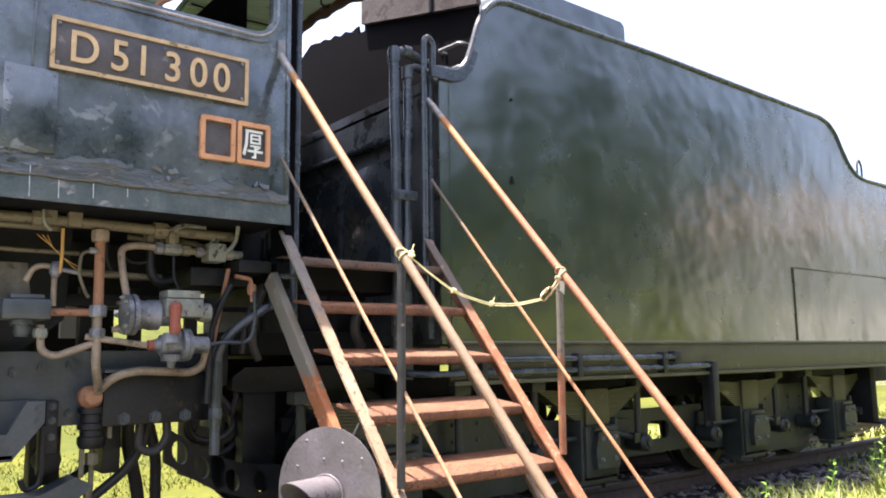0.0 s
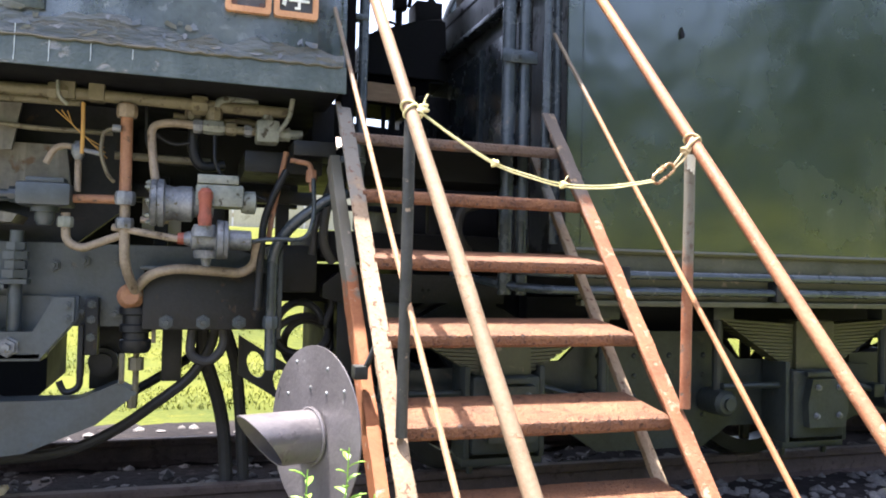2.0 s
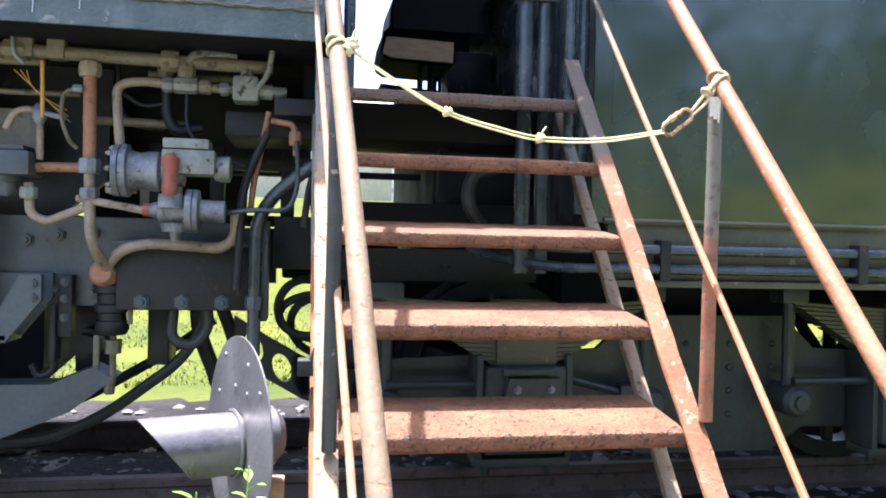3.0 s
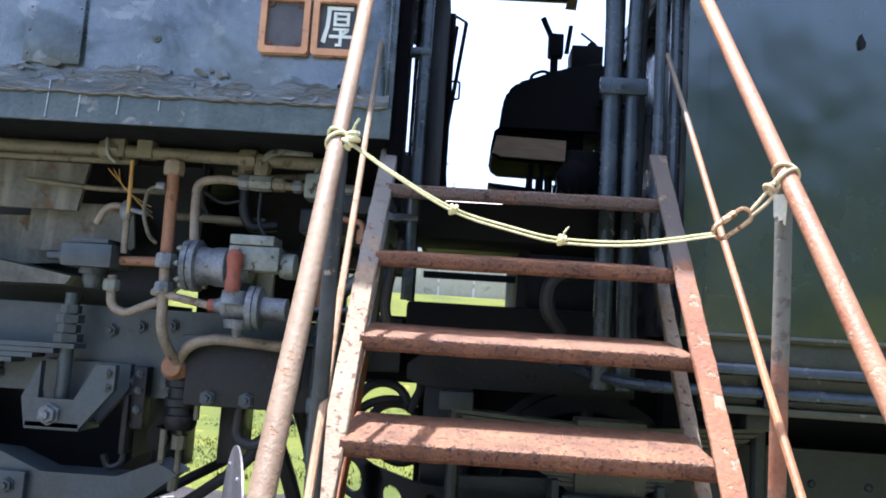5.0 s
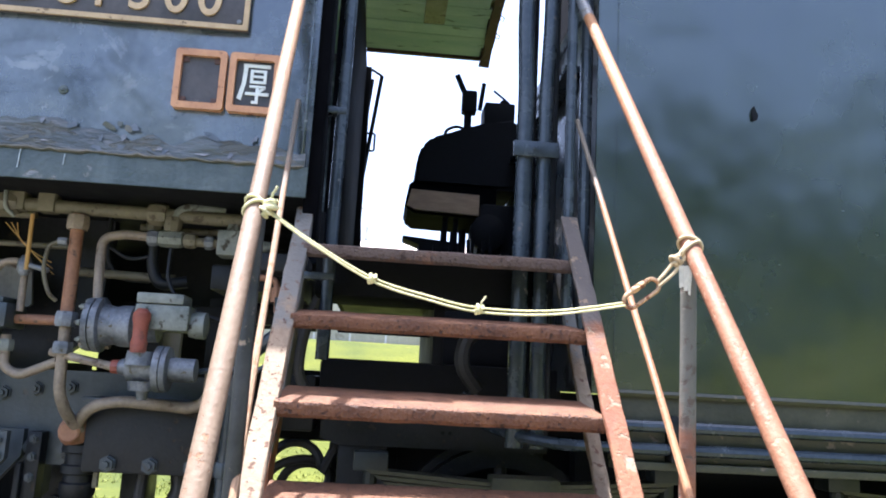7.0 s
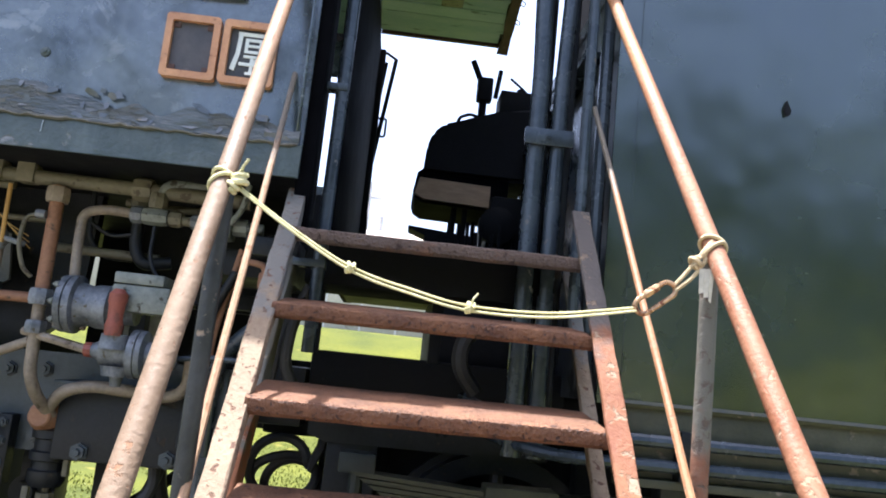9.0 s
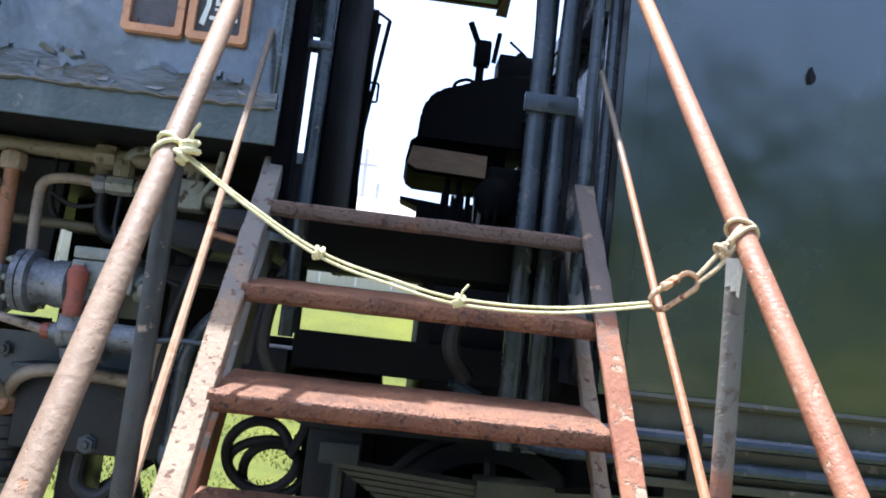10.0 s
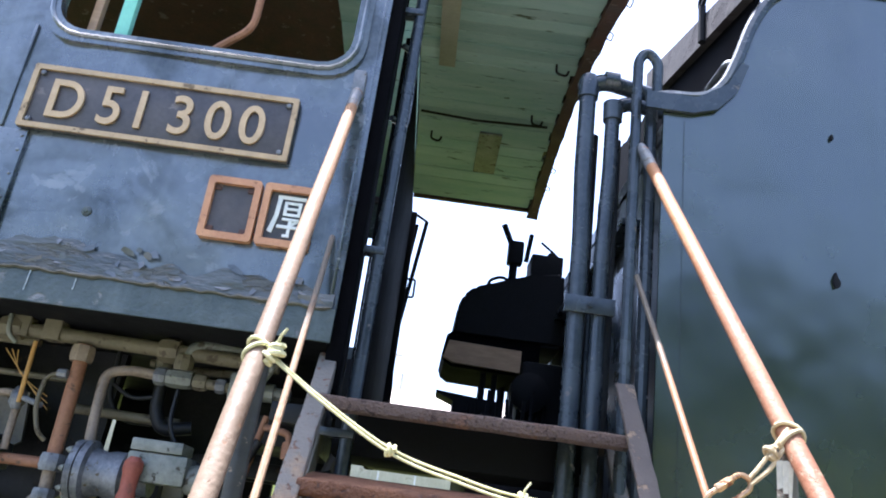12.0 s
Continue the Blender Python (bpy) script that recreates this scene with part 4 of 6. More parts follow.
pipe(bm, [(1.97, 3.80, 2.72), (2.02, 3.86, 2.72), (2.02, 3.86, 3.02), (1.97, 3.80, 3.02)], 0.011, 0.03, 8)
part("door_handle", bm, "bluegrey", loco)
bm = nb()
box(bm, 1.985, 2.02, 6.15, 6.22, 1.72, 3.38, 0.005)
rod(bm, (2.03, 6.18, 3.30), (1.99, 6.18, 2.85), 0.012, 8)
rod(bm, (2.09, 6.18, 3.33), (2.0, 6.18, 2.55), 0.014, 8)
rod(bm, (2.09, 6.18, 3.33), (2.02, 6.18, 3.37), 0.010, 8)
pipe(bm, [(2.02, 6.18, 2.92), (2.07, 6.18, 2.92), (2.07, 6.18, 2.80), (2.02, 6.18, 2.80)], 0.008, 0.015, 8)
slab(bm, [(1.985, 1.72), (2.03, 1.72), (2.03, 2.2), (2.0, 2.6), (1.985, 2.6)], 6.12, 6.14)
part("far_gate", bm, "black", loco, "black folding gate post with a handle")

# ---- below the cab ----
bm = nb()
slab(bm, [(-0.8, 0.94), (1.72, 0.94), (1.72, 1.22), (1.55, 1.27), (-0.8, 1.27)], 4.10, 4.13)
side_frame = part("side_frame", bm, "frame", loco, "grey-green iron side frame plate with bolts")
bolts(side_frame, "frame", [((x, 4.10, z), (0, -1, 0)) for x, z in ((0.1, 1.2), (0.35, 1.2), (0.98, 1.2), (1.10, 1.21), (0.98, 1.0), (1.10, 0.99), (0.87, 1.18), (0.45, 1.0), (0.2, 1.0), (0.87, 0.99))], 0.022, 0.02)
bm = nb()
slab(bm, [(-0.8, 0.94), (1.72, 0.94), (1.72, 1.27), (-0.8, 1.27)], 5.80, 5.83)
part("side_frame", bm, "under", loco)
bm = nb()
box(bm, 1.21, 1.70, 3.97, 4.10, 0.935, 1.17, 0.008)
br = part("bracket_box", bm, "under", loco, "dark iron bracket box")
bm = nb()
box(bm, 1.20, 1.72, 3.93, 4.10, 1.172, 1.186, 0.003)
box(bm, 1.695, 1.745, 3.93, 4.08, 0.90, 1.27, 0.006)
part("flange", bm, "frame", br)
bolts(br, "frame", [((x, 3.97, 0.965), (0, -1, 0)) for x in (1.30, 1.44, 1.58)], 0.024, 0.022)
bolts(br, "frame", [((1.72, 3.93, z), (0, -1, 0)) for z in (0.98, 1.22)], 0.014, 0.012)

# leaf spring and hanger
spring = None
for i in range(7):
    bm = nb()
    e = 0.80 - 0.075 * i
    z = 1.125 - 0.02 * i
    slab(bm, [(-0.7, z - 0.017 - 0.01), (e, z - 0.017), (e, z), (-0.7, z - 0.01)], 3.96, 4.05)
    if spring is None:
        spring = part("leaf_spring", bm, "frame", loco, "stacked leaf spring of grey-green iron")
    else:
        part("leaf", bm, "olive" if i > 3 else "frame", spring)
bm = nb()
rod(bm, (0.755, 4.0, 0.86), (0.755, 4.0, 1.31), 0.025, 12)
for z, r in ((1.13, 0.05), (1.165, 0.04), (1.20, 0.048), (1.235, 0.036)):
    lathe(bm, (0.755, 4.0, z), (0, 0, 1), [(0, r), (0.03, r)], 6)
part("hanger_rod", bm, "frame", loco)
bm = nb()
for a in (0,):
    slab(bm, [(0.66, 0.83), (0.86, 0.83), (0.97, 0.97), (0.97, 1.06), (0.90, 1.06), (0.83, 0.93), (0.70, 0.93), (0.70, 1.06), (0.64, 0.93)], 3.94, 3.97)
    slab(bm, [(0.66, 0.83), (0.86, 0.83), (0.97, 0.97), (0.97, 1.06), (0.64, 1.06)], 4.07, 4.10)
box(bm, 0.66, 0.86, 3.94, 4.10, 0.82, 0.85, 0.004)
hb = part("hanger_bracket", bm, "frame", loco, "cast bracket carrying the spring hanger")
bolts(hb, "valve", [((0.75, 3.94, 0.875), (0, -1, 0))], 0.032, 0.03)
bolts(hb, "frame", [((0.945, 3.94, z), (0, -1, 0)) for z in (0.98, 1.03)], 0.014, 0.012)
bm = nb()
box(bm, 0.995, 1.045, 4.04, 4.10, 0.83, 1.055, 0.005)
box(bm, 0.975, 0.995, 4.02, 4.10, 0.74, 0.95, 0.004)
pipe(bm, [(0.985, 4.05, 0.76), (0.985, 4.05, 0.70), (0.93, 4.05, 0.68), (0.91, 4.05, 0.73)], 0.013, 0.03, 8)
sb = part("step_bracket", bm, "under", loco)
bolts(sb, "frame", [((1.02, 4.04, z), (0, -1, 0)) for z in (1.03, 0.97, 0.90)], 0.014, 0.012)

# truck arm below, with its end tapering up
bm = nb()
slab(bm, [(-0.8, 0.43), (0.45, 0.43), (0.80, 0.46), (1.05, 0.56), (1.20, 0.68), (1.12, 0.72), (0.98, 0.66), (0.70, 0.66), (0.55, 0.72), (-0.8, 0.78)], 4.02, 4.16)
arm = part("truck_arm", bm, "frame", loco, "heavy tapering arm of the trailing truck")
bm = nb()
box(bm, 0.45, 0.66, 3.99, 4.02, 0.46, 0.66, 0.006)
eb = part("end_block", bm, "frame", arm)
bolts(arm, "frame", [((x, 3.99, z), (0, -1, 0)) for x in (0.50, 0.60) for z in (0.51, 0.61)], 0.024, 0.02)


def spoked_wheel(bm, c, r, y0, y1, spokes=12):
    cx, cz = c
    n = 40
    def circ(q):
        return [(cx + q * math.cos(2 * math.pi * k / n), cz + q * math.sin(2 * math.pi * k / n)) for k in range(n)]
    ring_plate(bm, circ(r), circ(r * 0.82), y0, y1)
    ring_plate(bm, circ(r + 0.03), circ(r * 0.9), y1, y1 + 0.03)
    lathe(bm, (cx, y0 - 0.03, cz), (0, 1, 0), [(0, 0.09), (y1 - y0 + 0.05, 0.10)], 20)
    for k in range(spokes):
        a = 2 * math.pi * (k + 0.5) / spokes
        d = Vector((math.cos(a), 0, math.sin(a)))
        q = Vector((cx, (y0 + y1) / 2, cz))
        sweep(bm, [q + d * 0.07, q + d * r * 0.86], [0.034, 0.026], 8)
    return bm


for x, yy in ((-0.25, 4.36), (-0.25, 5.45)):
    bm = nb()
    spoked_wheel(bm, (x, 0.63), 0.43, yy, yy + 0.1)
    part("trailing_wheel", bm, "under", loco, "black spoked trailing wheel")
bm = nb()
rod(bm, (-0.25, 4.3, 0.63), (-0.25, 5.6, 0.63), 0.08, 16)
part("axle", bm, "under", loco)

# curved bar pierced with oval holes beside the wheel
HOLES = [(1.678, 0.755), (1.795, 0.671), (1.963, 0.588), (2.124, 0.565)]
ENDS = [(1.60, 0.800)] + [((p[0] + q[0]) / 2, (p[1] + q[1]) / 2) for p, q in zip(HOLES, HOLES[1:])] + [(2.24, 0.555)]
bm = nb()
for k, (p, q) in enumerate(zip(ENDS, ENDS[1:])):
    outer, inner = [], []
    for j in range(24):
        a = 2 * math.pi * j / 24
        ca, sa = math.cos(a), math.sin(a)
        m = max(abs(ca), abs(sa))
        u, v = 0.5 + 0.5 * ca / m, sa / m
        outer.append((p[0] + (q[0] - p[0]) * u, p[1] + (q[1] - p[1]) * u + 0.088 * v))
        inner.append((HOLES[k][0] + 0.040 * ca, HOLES[k][1] + 0.056 * sa - 0.02 * ca))
    ring_plate(bm, outer, inner, 4.29, 4.32)
bmesh.ops.remove_doubles(bm, verts=bm.verts, dist=0.0002)
part("pierced_bar", bm, "under", loco, "sloping iron bar pierced with oval holes")

# firebox side and ash pan behind the pipework
bm = nb()
slab(bm, [(-0.8, 1.27), (0.92, 1.27), (1.10, 1.42), (1.12, 1.86), (-0.8, 1.86)], 4.28, 4.33)
# two dark sheets standing in for the shaded void behind the pipes
box(bm, 1.12, 1.9, 4.75, 4.80, 1.50, 1.86)
box(bm, 0.8, 1.58, 5.20, 5.24, 1.27, 1.86)
part("ash_pan", bm, "under", loco, "near-black ash pan side with dark backing sheets")
bm = nb()
slab(bm, [(0.30, 1.62), (0.72, 1.62), (0.75, 1.80), (0.30, 1.80)], 4.02, 4.04)
part("shield_plate", bm, "stained", loco, "weathered iron shield plate")
bm = nb()
slab(bm, [(0.2, 1.40), (0.78, 1.44), (0.82, 1.62), (0.2, 1.60)], 4.16, 4.18)
part("shield_plate", bm, "stained", loco, "weathered iron shield plate")
bm = nb()
slab(bm, [(0.50, 1.66), (0.90, 1.66), (0.92, 1.50), (0.86, 1.46), (0.50, 1.47)], 4.10, 4.115)
part("shield_plate", bm, "stained", loco, "lime-streaked iron shield plate")
bm = nb()
slab(bm, [(0.2, 1.33), (0.74, 1.34), (0.76, 1.37), (0.2, 1.46)], 3.96, 4.18)
part("shield_plate", bm, "stained", loco, "weathered iron shield plates")
# panel placed to fit a bright patch in the camera's view
bm = nb()
box(bm, 1.16, 1.335, 4.62, 4.66, 1.34, 1.57, 0.004)
# block added as dark backing where bright grass showed through
box_back = nb()
slab(box_back, [(-0.8, 0.40), (0.55, 0.40), (0.78, 0.62), (0.78, 1.30), (-0.8, 1.30)], 4.62, 5.2)
part("ash_hopper", box_back, "black", loco, "black hopper-shaped block added as dark backing")
part("white_box", bm, "wall_pale", loco, "white panel behind the pipework, placed to fit the view")
bm = nb()
for x in (1.25, 1.5, 1.8):
    box(bm, x - 0.03, x + 0.03, 4.5, 4.56, 1.25, 1.6, 0.004)
box(bm, 1.12, 1.95, 4.48, 4.54, 1.50, 1.56, 0.004)
box(bm, 0.9, 1.95, 5.3, 5.36, 1.27, 1.33, 0.004)
box(bm, 1.75, 1.95, 4.35, 4.9, 1.08, 1.30, 0.01)
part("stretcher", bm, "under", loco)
# plate added to close a bright gap behind the cab corner
bm = nb()
box(bm, 1.86, 1.962, 4.0, 4.02, 1.70, 1.90, 0.004)
part("floor_apron", bm, "black", loco)
# blocks added as a dark mass where grass showed through
bm = nb()
box(bm, 1.78, 2.30, 4.55, 5.3, 1.03, 1.22, 0.02)
box(bm, 2.02, 2.30, 4.55, 5.3, 0.50, 1.028, 0.02)
part("draw_casting", bm, "black", loco, "black blocks added to close bright gaps by the drawgear")
bm = nb()
coil = []
for k in range(90):
    a = 2 * math.pi * k / 30
    rx, rz = 0.125 - 0.012 * math.sin(k * 0.11), 0.105 + 0.02 * math.cos(k * 0.07)
    coil.append(Vector((1.87 + 0.0009 * k + rx * math.cos(a), 4.40 + 0.0016 * k + 0.03 * math.sin(2 * a), 0.92 - 0.0012 * k + rz * math.sin(a))))
sweep(bm, [coil[0] + Vector((0.05, 0.06, 0.22)), coil[0] + Vector((0.04, 0.03, 0.09))] + coil + [coil[-1] + Vector((-0.03, 0.1, -0.16))], 0.019, 8)
part("coiled_hose", bm, "rubber", loco, "coiled black hose hanging below")

# ---- pipework below the cab ----
def pipe_part(name, pts, r, mat, bend=0.06, label="", collars=(), parent=None):
    bm = nb()
    pipe(bm, pts, r, bend, 12)
    ob = part(name, bm, mat, parent or loco, label)
    for c, axis, size, long, cm in collars:
        b2 = nb()
        a = Vector(axis).normalized()
        lathe(b2, Vector(c) - a * long / 2, a, [(0, size), (long * 0.25, size * 1.12), (long * 0.75, size * 1.12), (long, size)], 8)
        part("collar", b2, cm, ob)
    return ob


pipe_part("steam_pipe", [(-0.8, 3.87, 1.825), (0.95, 3.87, 1.825), (1.75, 3.87, 1.815)], 0.024, "olive_pipe", 0.1, "long olive-brown pipe under the cab",
          [((0.90, 3.87, 1.825), (1, 0, 0), 0.036, 0.07, "olive_pipe"), ((1.40, 3.87, 1.82), (1, 0, 0), 0.036, 0.06, "olive_pipe")])
pipe_part("steam_pipe", [(-0.8, 3.90, 1.79), (0.98, 3.90, 1.795)], 0.014, "olive_pipe", 0.1)
pipe_part("drain_pipe", [(1.138, 3.86, 1.80), (1.142, 3.86, 1.42)], 0.022, "rust_pipe", 0.05, "rusty orange-brown upright pipe",
          [((1.138, 3.86, 1.77), (0, 0, 1), 0.034, 0.05, "tan_pipe"), ((1.142, 3.86, 1.44), (0, 0, 1), 0.034, 0.05, "valve"), ((1.143, 3.86, 1.345), (0, 0, 1), 0.030, 0.04, "valve")])
pipe_part("drain_pipe", [(1.142, 3.86, 1.42), (1.145, 3.87, 1.20), (1.165, 3.90, 1.13), (1.19, 3.98, 1.07)], 0.019, "tan_pipe", 0.08)
pipe_part("drain_pipe", [(0.93, 3.92, 1.38), (0.935, 3.92, 1.27), (0.99, 3.92, 1.245), (1.13, 3.87, 1.30)], 0.016, "tan_pipe", 0.06, "tan bent pipe",
          [((0.93, 3.92, 1.345), (0, 0, 1), 0.027, 0.04, "valve_green")])
pipe_part("copper_pipe", [(0.95, 3.92, 1.435), (1.13, 3.87, 1.435)], 0.017, "rust_pipe", 0.05, "orange rusted cross pipe")
pipe_part("drain_pipe", [(1.09, 3.97, 1.615), (1.45, 3.98, 1.61)], 0.016, "olive_pipe", 0.05)
pipe_part("loop_pipe", [(1.40, 3.86, 1.735), (1.30, 3.86, 1.742), (1.225, 3.86, 1.725), (1.235, 3.84, 1.60), (1.25, 3.82, 1.50), (1.27, 3.82, 1.45)], 0.016, "tan_pipe", 0.06,
          "tan pipe looping over to the valve", [((1.395, 3.86, 1.735), (1, 0, 0), 0.026, 0.035, "valve")])
pipe_part("tee_pipe", [(1.40, 3.86, 1.735), (1.62, 3.86, 1.728)], 0.016, "olive_pipe", 0.05, "",
          [((1.455, 3.86, 1.735), (1, 0, 0), 0.027, 0.08, "valve_green"), ((1.52, 3.86, 1.733), (1, 0, 0), 0.024, 0.04, "olive_pipe"), ((1.585, 3.86, 1.73), (1, 0, 0), 0.022, 0.03, "valve")])
pipe_part("tee_pipe", [(1.455, 3.86, 1.735), (1.458, 3.86, 1.80), (1.475, 3.86, 1.842), (1.52, 3.87, 1.85), (1.62, 3.90, 1.85)], 0.017, "valve_green", 0.06, "grey-green tee pipe",
          [((1.455, 3.86, 1.785), (0, 0, 1), 0.028, 0.05, "olive_pipe")])
pipe_part("upright_pipe", [(1.38, 3.93, 1.88), (1.38, 3.93, 1.64), (1.41, 3.93, 1.58), (1.50, 3.95, 1.60)], 0.021, "under", 0.06, "",
          [((1.38, 3.93, 1.80), (0, 0, 1), 0.032, 0.07, "olive_pipe")])
pipe_part("thin_pipe", [(1.20, 3.99, 1.88), (1.205, 3.99, 1.66), (1.26, 3.99, 1.60), (1.36, 3.99, 1.60)], 0.009, "under", 0.05)
pipe_part("thin_pipe", [(1.30, 4.02, 1.80), (1.45, 4.02, 1.79), (1.60, 4.02, 1.80), (1.70, 4.02, 1.76)], 0.014, "olive_pipe", 0.05)
pipe_part("thin_pipe", [(1.74, 3.88, 1.66), (1.72, 3.88, 1.55), (1.69, 3.88, 1.40), (1.68, 3.90, 1.30)], 0.011, "rust_pipe", 0.06, "thin rusty drain pipe")
pipe_part("thin_pipe", [(0.55, 3.97, 1.72), (0.80, 3.97, 1.70), (1.08, 3.97, 1.70)], 0.010, "olive_pipe", 0.05)
pipe_part("thin_pipe", [(0.90, 3.83, 1.86), (0.905, 3.83, 1.80), (0.935, 3.84, 1.775)], 0.007, "valve_green", 0.03)
bm = nb()
box(bm, 1.615, 1.705, 3.82, 3.92, 1.685, 1.775, 0.012)
lathe(bm, (1.70, 3.87, 1.73), (1, 0, 0), [(0, 0.03), (0.05, 0.03), (0.05, 0.02), (0.10, 0.02)], 10)
lathe(bm, (1.66, 3.87, 1.76), (0, 0, 1), [(0, 0.025), (0.04, 0.022)], 8)
part("distributor", bm, "valve_green", loco, "grey distributor block on the pipe")
pipe_part("thin_pipe", [(1.46, 3.85, 1.70), (1.46, 3.84, 1.58), (1.53, 3.84, 1.50), (1.66, 3.86, 1.46)], 0.007, "under", 0.08)
pipe_part("thin_pipe", [(1.75, 3.80, 1.86), (1.74, 3.80, 1.78), (1.70, 3.82, 1.73)], 0.010, "valve_green", 0.05)
pipe_part("thin_pipe", [(1.24, 3.90, 1.70), (1.30, 3.92, 1.66), (1.38, 3.92, 1.68)], 0.007, "under", 0.05)
pipe_part("thin_pipe", [(1.11, 3.84, 1.70), (1.06, 3.84, 1.69), (1.05, 3.84, 1.60), (1.08, 3.84, 1.52), (1.10, 3.86, 1.50)], 0.007, "olive_pipe", 0.04, "thin olive pipe",
          [((1.105, 3.84, 1.70), (1, 0, 0), 0.013, 0.03, "valve")])
pipe_part("thin_pipe", [(0.86, 3.90, 1.56), (0.89, 3.90, 1.63), (0.97, 3.90, 1.63), (0.97, 3.90, 1.46)], 0.012, "tan_pipe", 0.04)
bm = nb()
lathe(bm, (0.97, 3.89, 1.58), (0, 0, 1), [(0, 0.012), (0.02, 0.024), (0.05, 0.024), (0.07, 0.012)], 10)
rod(bm, (0.97, 3.88, 1.62), (1.06, 3.86, 1.60), 0.009, 8)
part("stop_cock", bm, "valve", loco, "small cock with a pale lever")
pipe_part("orange_tube", [(0.985, 3.86, 1.79), (0.987, 3.86, 1.69), (0.985, 3.87, 1.60)], 0.007, "wire", 0.03, "thin orange tube")
bm = nb()
for k in range(3):
    q = 0.02 * k
    sweep(bm, bent([(0.93 - q, 3.88, 1.76), (0.95 + q * 0.5, 3.86, 1.70 - q * 0.3), (1.0 + q, 3.87, 1.66 - q), (1.06 + q * 0.3, 3.88, 1.63 - q)], 0.05), 0.0016, 5)
part("loose_wire", bm, "wire", loco, "frayed yellow wires")
for x in (0.45, 0.93, 1.03):
    bm = nb()
    box(bm, x - 0.028, x + 0.028, 3.84, 3.90, 1.80, 1.87, 0.005)
    rod(bm, (x, 3.86, 1.86), (x, 3.80, 1.90), 0.008, 6)
    part("pipe_clamp", bm, "olive_pipe", loco)

# grey valve block with a rust end
bm = nb()
box(bm, 0.77, 0.955, 3.84, 4.0, 1.40, 1.485, 0.014)
box(bm, 0.80, 0.93, 3.86, 3.98, 1.485, 1.505, 0.006)
lathe(bm, (0.86, 3.92, 1.33), (0, 0, 1), [(0, 0.025), (0.02, 0.035), (0.05, 0.035), (0.05, 0.05), (0.075, 0.05)], 12)
lathe(bm, (0.77, 3.92, 1.44), (-1, 0, 0), [(0, 0.03), (0.03, 0.03), (0.03, 0.018), (0.08, 0.018)], 10)
part("brake_valve", bm, "frame", loco, "grey-blue cast brake valve block")

# large governor valve: flange, body, red handle
gov = thing("governor_valve", (1.42, 3.80, 1.19), "grey cast pipe valve with a bolted flange and a red handle", "valve")
bm = nb()
lathe(bm, (1.232, 3.81, 1.425), (1, 0, 0), [(0, 0.06), (0.006, 0.088), (0.024, 0.088), (0.024, 0.08), (0.03, 0.08), (0.03, 0.09), (0.05, 0.09), (0.056, 0.07), (0.09, 0.062), (0.11, 0.068), (0.15, 0.068), (0.16, 0.05), (0.23, 0.048)], 24)
part("body", bm, "valve", gov)
bolts(gov, "valve_green", [((1.234, 3.81 + 0.075 * math.cos(a), 1.425 + 0.075 * math.sin(a)), (-1, 0, 0)) for a in [math.pi * k / 4 for k in range(8)]], 0.009, 0.012)
bm = nb()
box(bm, 1.395, 1.57, 3.74, 3.86, 1.415, 1.50, 0.012)
box(bm, 1.40, 1.55, 3.735, 3.855, 1.501, 1.535, 0.006)
lathe(bm, (1.565, 3.80, 1.44), (1, 0, 0), [(0, 0.04), (0.02, 0.045), (0.05, 0.045), (0.055, 0.03)], 14)
part("cap_block", bm, "valve_green", gov, "grey-green block with a dull reddish top")
bm = nb()
lathe(bm, (1.43, 3.715, 1.34), (0, 0, 1), [(0, 0.024), (0.03, 0.027), (0.05, 0.022), (0.09, 0.024), (0.105, 0.028), (0.125, 0.027), (0.14, 0.014)], 14)
part("red_handle", bm, "red", gov, "dull red sleeve")
bm = nb()
lathe(bm, (1.352, 3.78, 1.292), (1, 0, 0), [(0, 0.02), (0.02, 0.028), (0.03, 0.028), (0.035, 0.045), (0.12, 0.05), (0.125, 0.075), (0.145, 0.075), (0.147, 0.07), (0.15, 0.075), (0.165, 0.072), (0.17, 0.04), (0.25, 0.038), (0.252, 0.03)], 20)
lathe(bm, (1.43, 3.745, 1.30), (0, 0, 1), [(0, 0.045), (0.045, 0.04)], 14)
lathe(bm, (1.44, 3.78, 1.19), (0, 0, 1), [(0, 0.015), (0.03, 0.02), (0.03, 0.045), (0.06, 0.05)], 14)
part("lower_body", bm, "valve", gov)
bm = nb()
lathe(bm, (1.335, 3.78, 1.292), (1, 0, 0), [(0, 0.022), (0.022, 0.024)], 10)
part("plug", bm, "red", gov, "rust-red end plug")
gov_pipe = nb()
pipe(gov_pipe, [(1.20, 3.85, 1.36), (1.30, 3.84, 1.36)], 0.012, 0.02, 8)
pipe(gov_pipe, [(1.10, 3.88, 1.33), (1.34, 3.80, 1.29)], 0.014, 0.02, 8)
part("feed_pipe", gov_pipe, "tan_pipe", gov)
pipe_part("return_pipe", [(1.185, 3.96, 1.095), (1.235, 3.92, 1.155), (1.33, 3.90, 1.18), (1.58, 3.90, 1.165), (1.63, 3.88, 1.20), (1.635, 3.86, 1.30)], 0.020, "tan_pipe", 0.07, "tan pipe bending round to the strainer")
bm = nb()
lathe(bm, (1.165, 4.04, 1.066), (0, -1, 0), [(0, 0.05), (0.05, 0.052), (0.07, 0.04), (0.075, 0.036), (0.09, 0.036), (0.095, 0.03)], 16)
strain = part("strainer", bm, "rust_pipe", loco, "round capped strainer with a rusty face")
bm = nb()
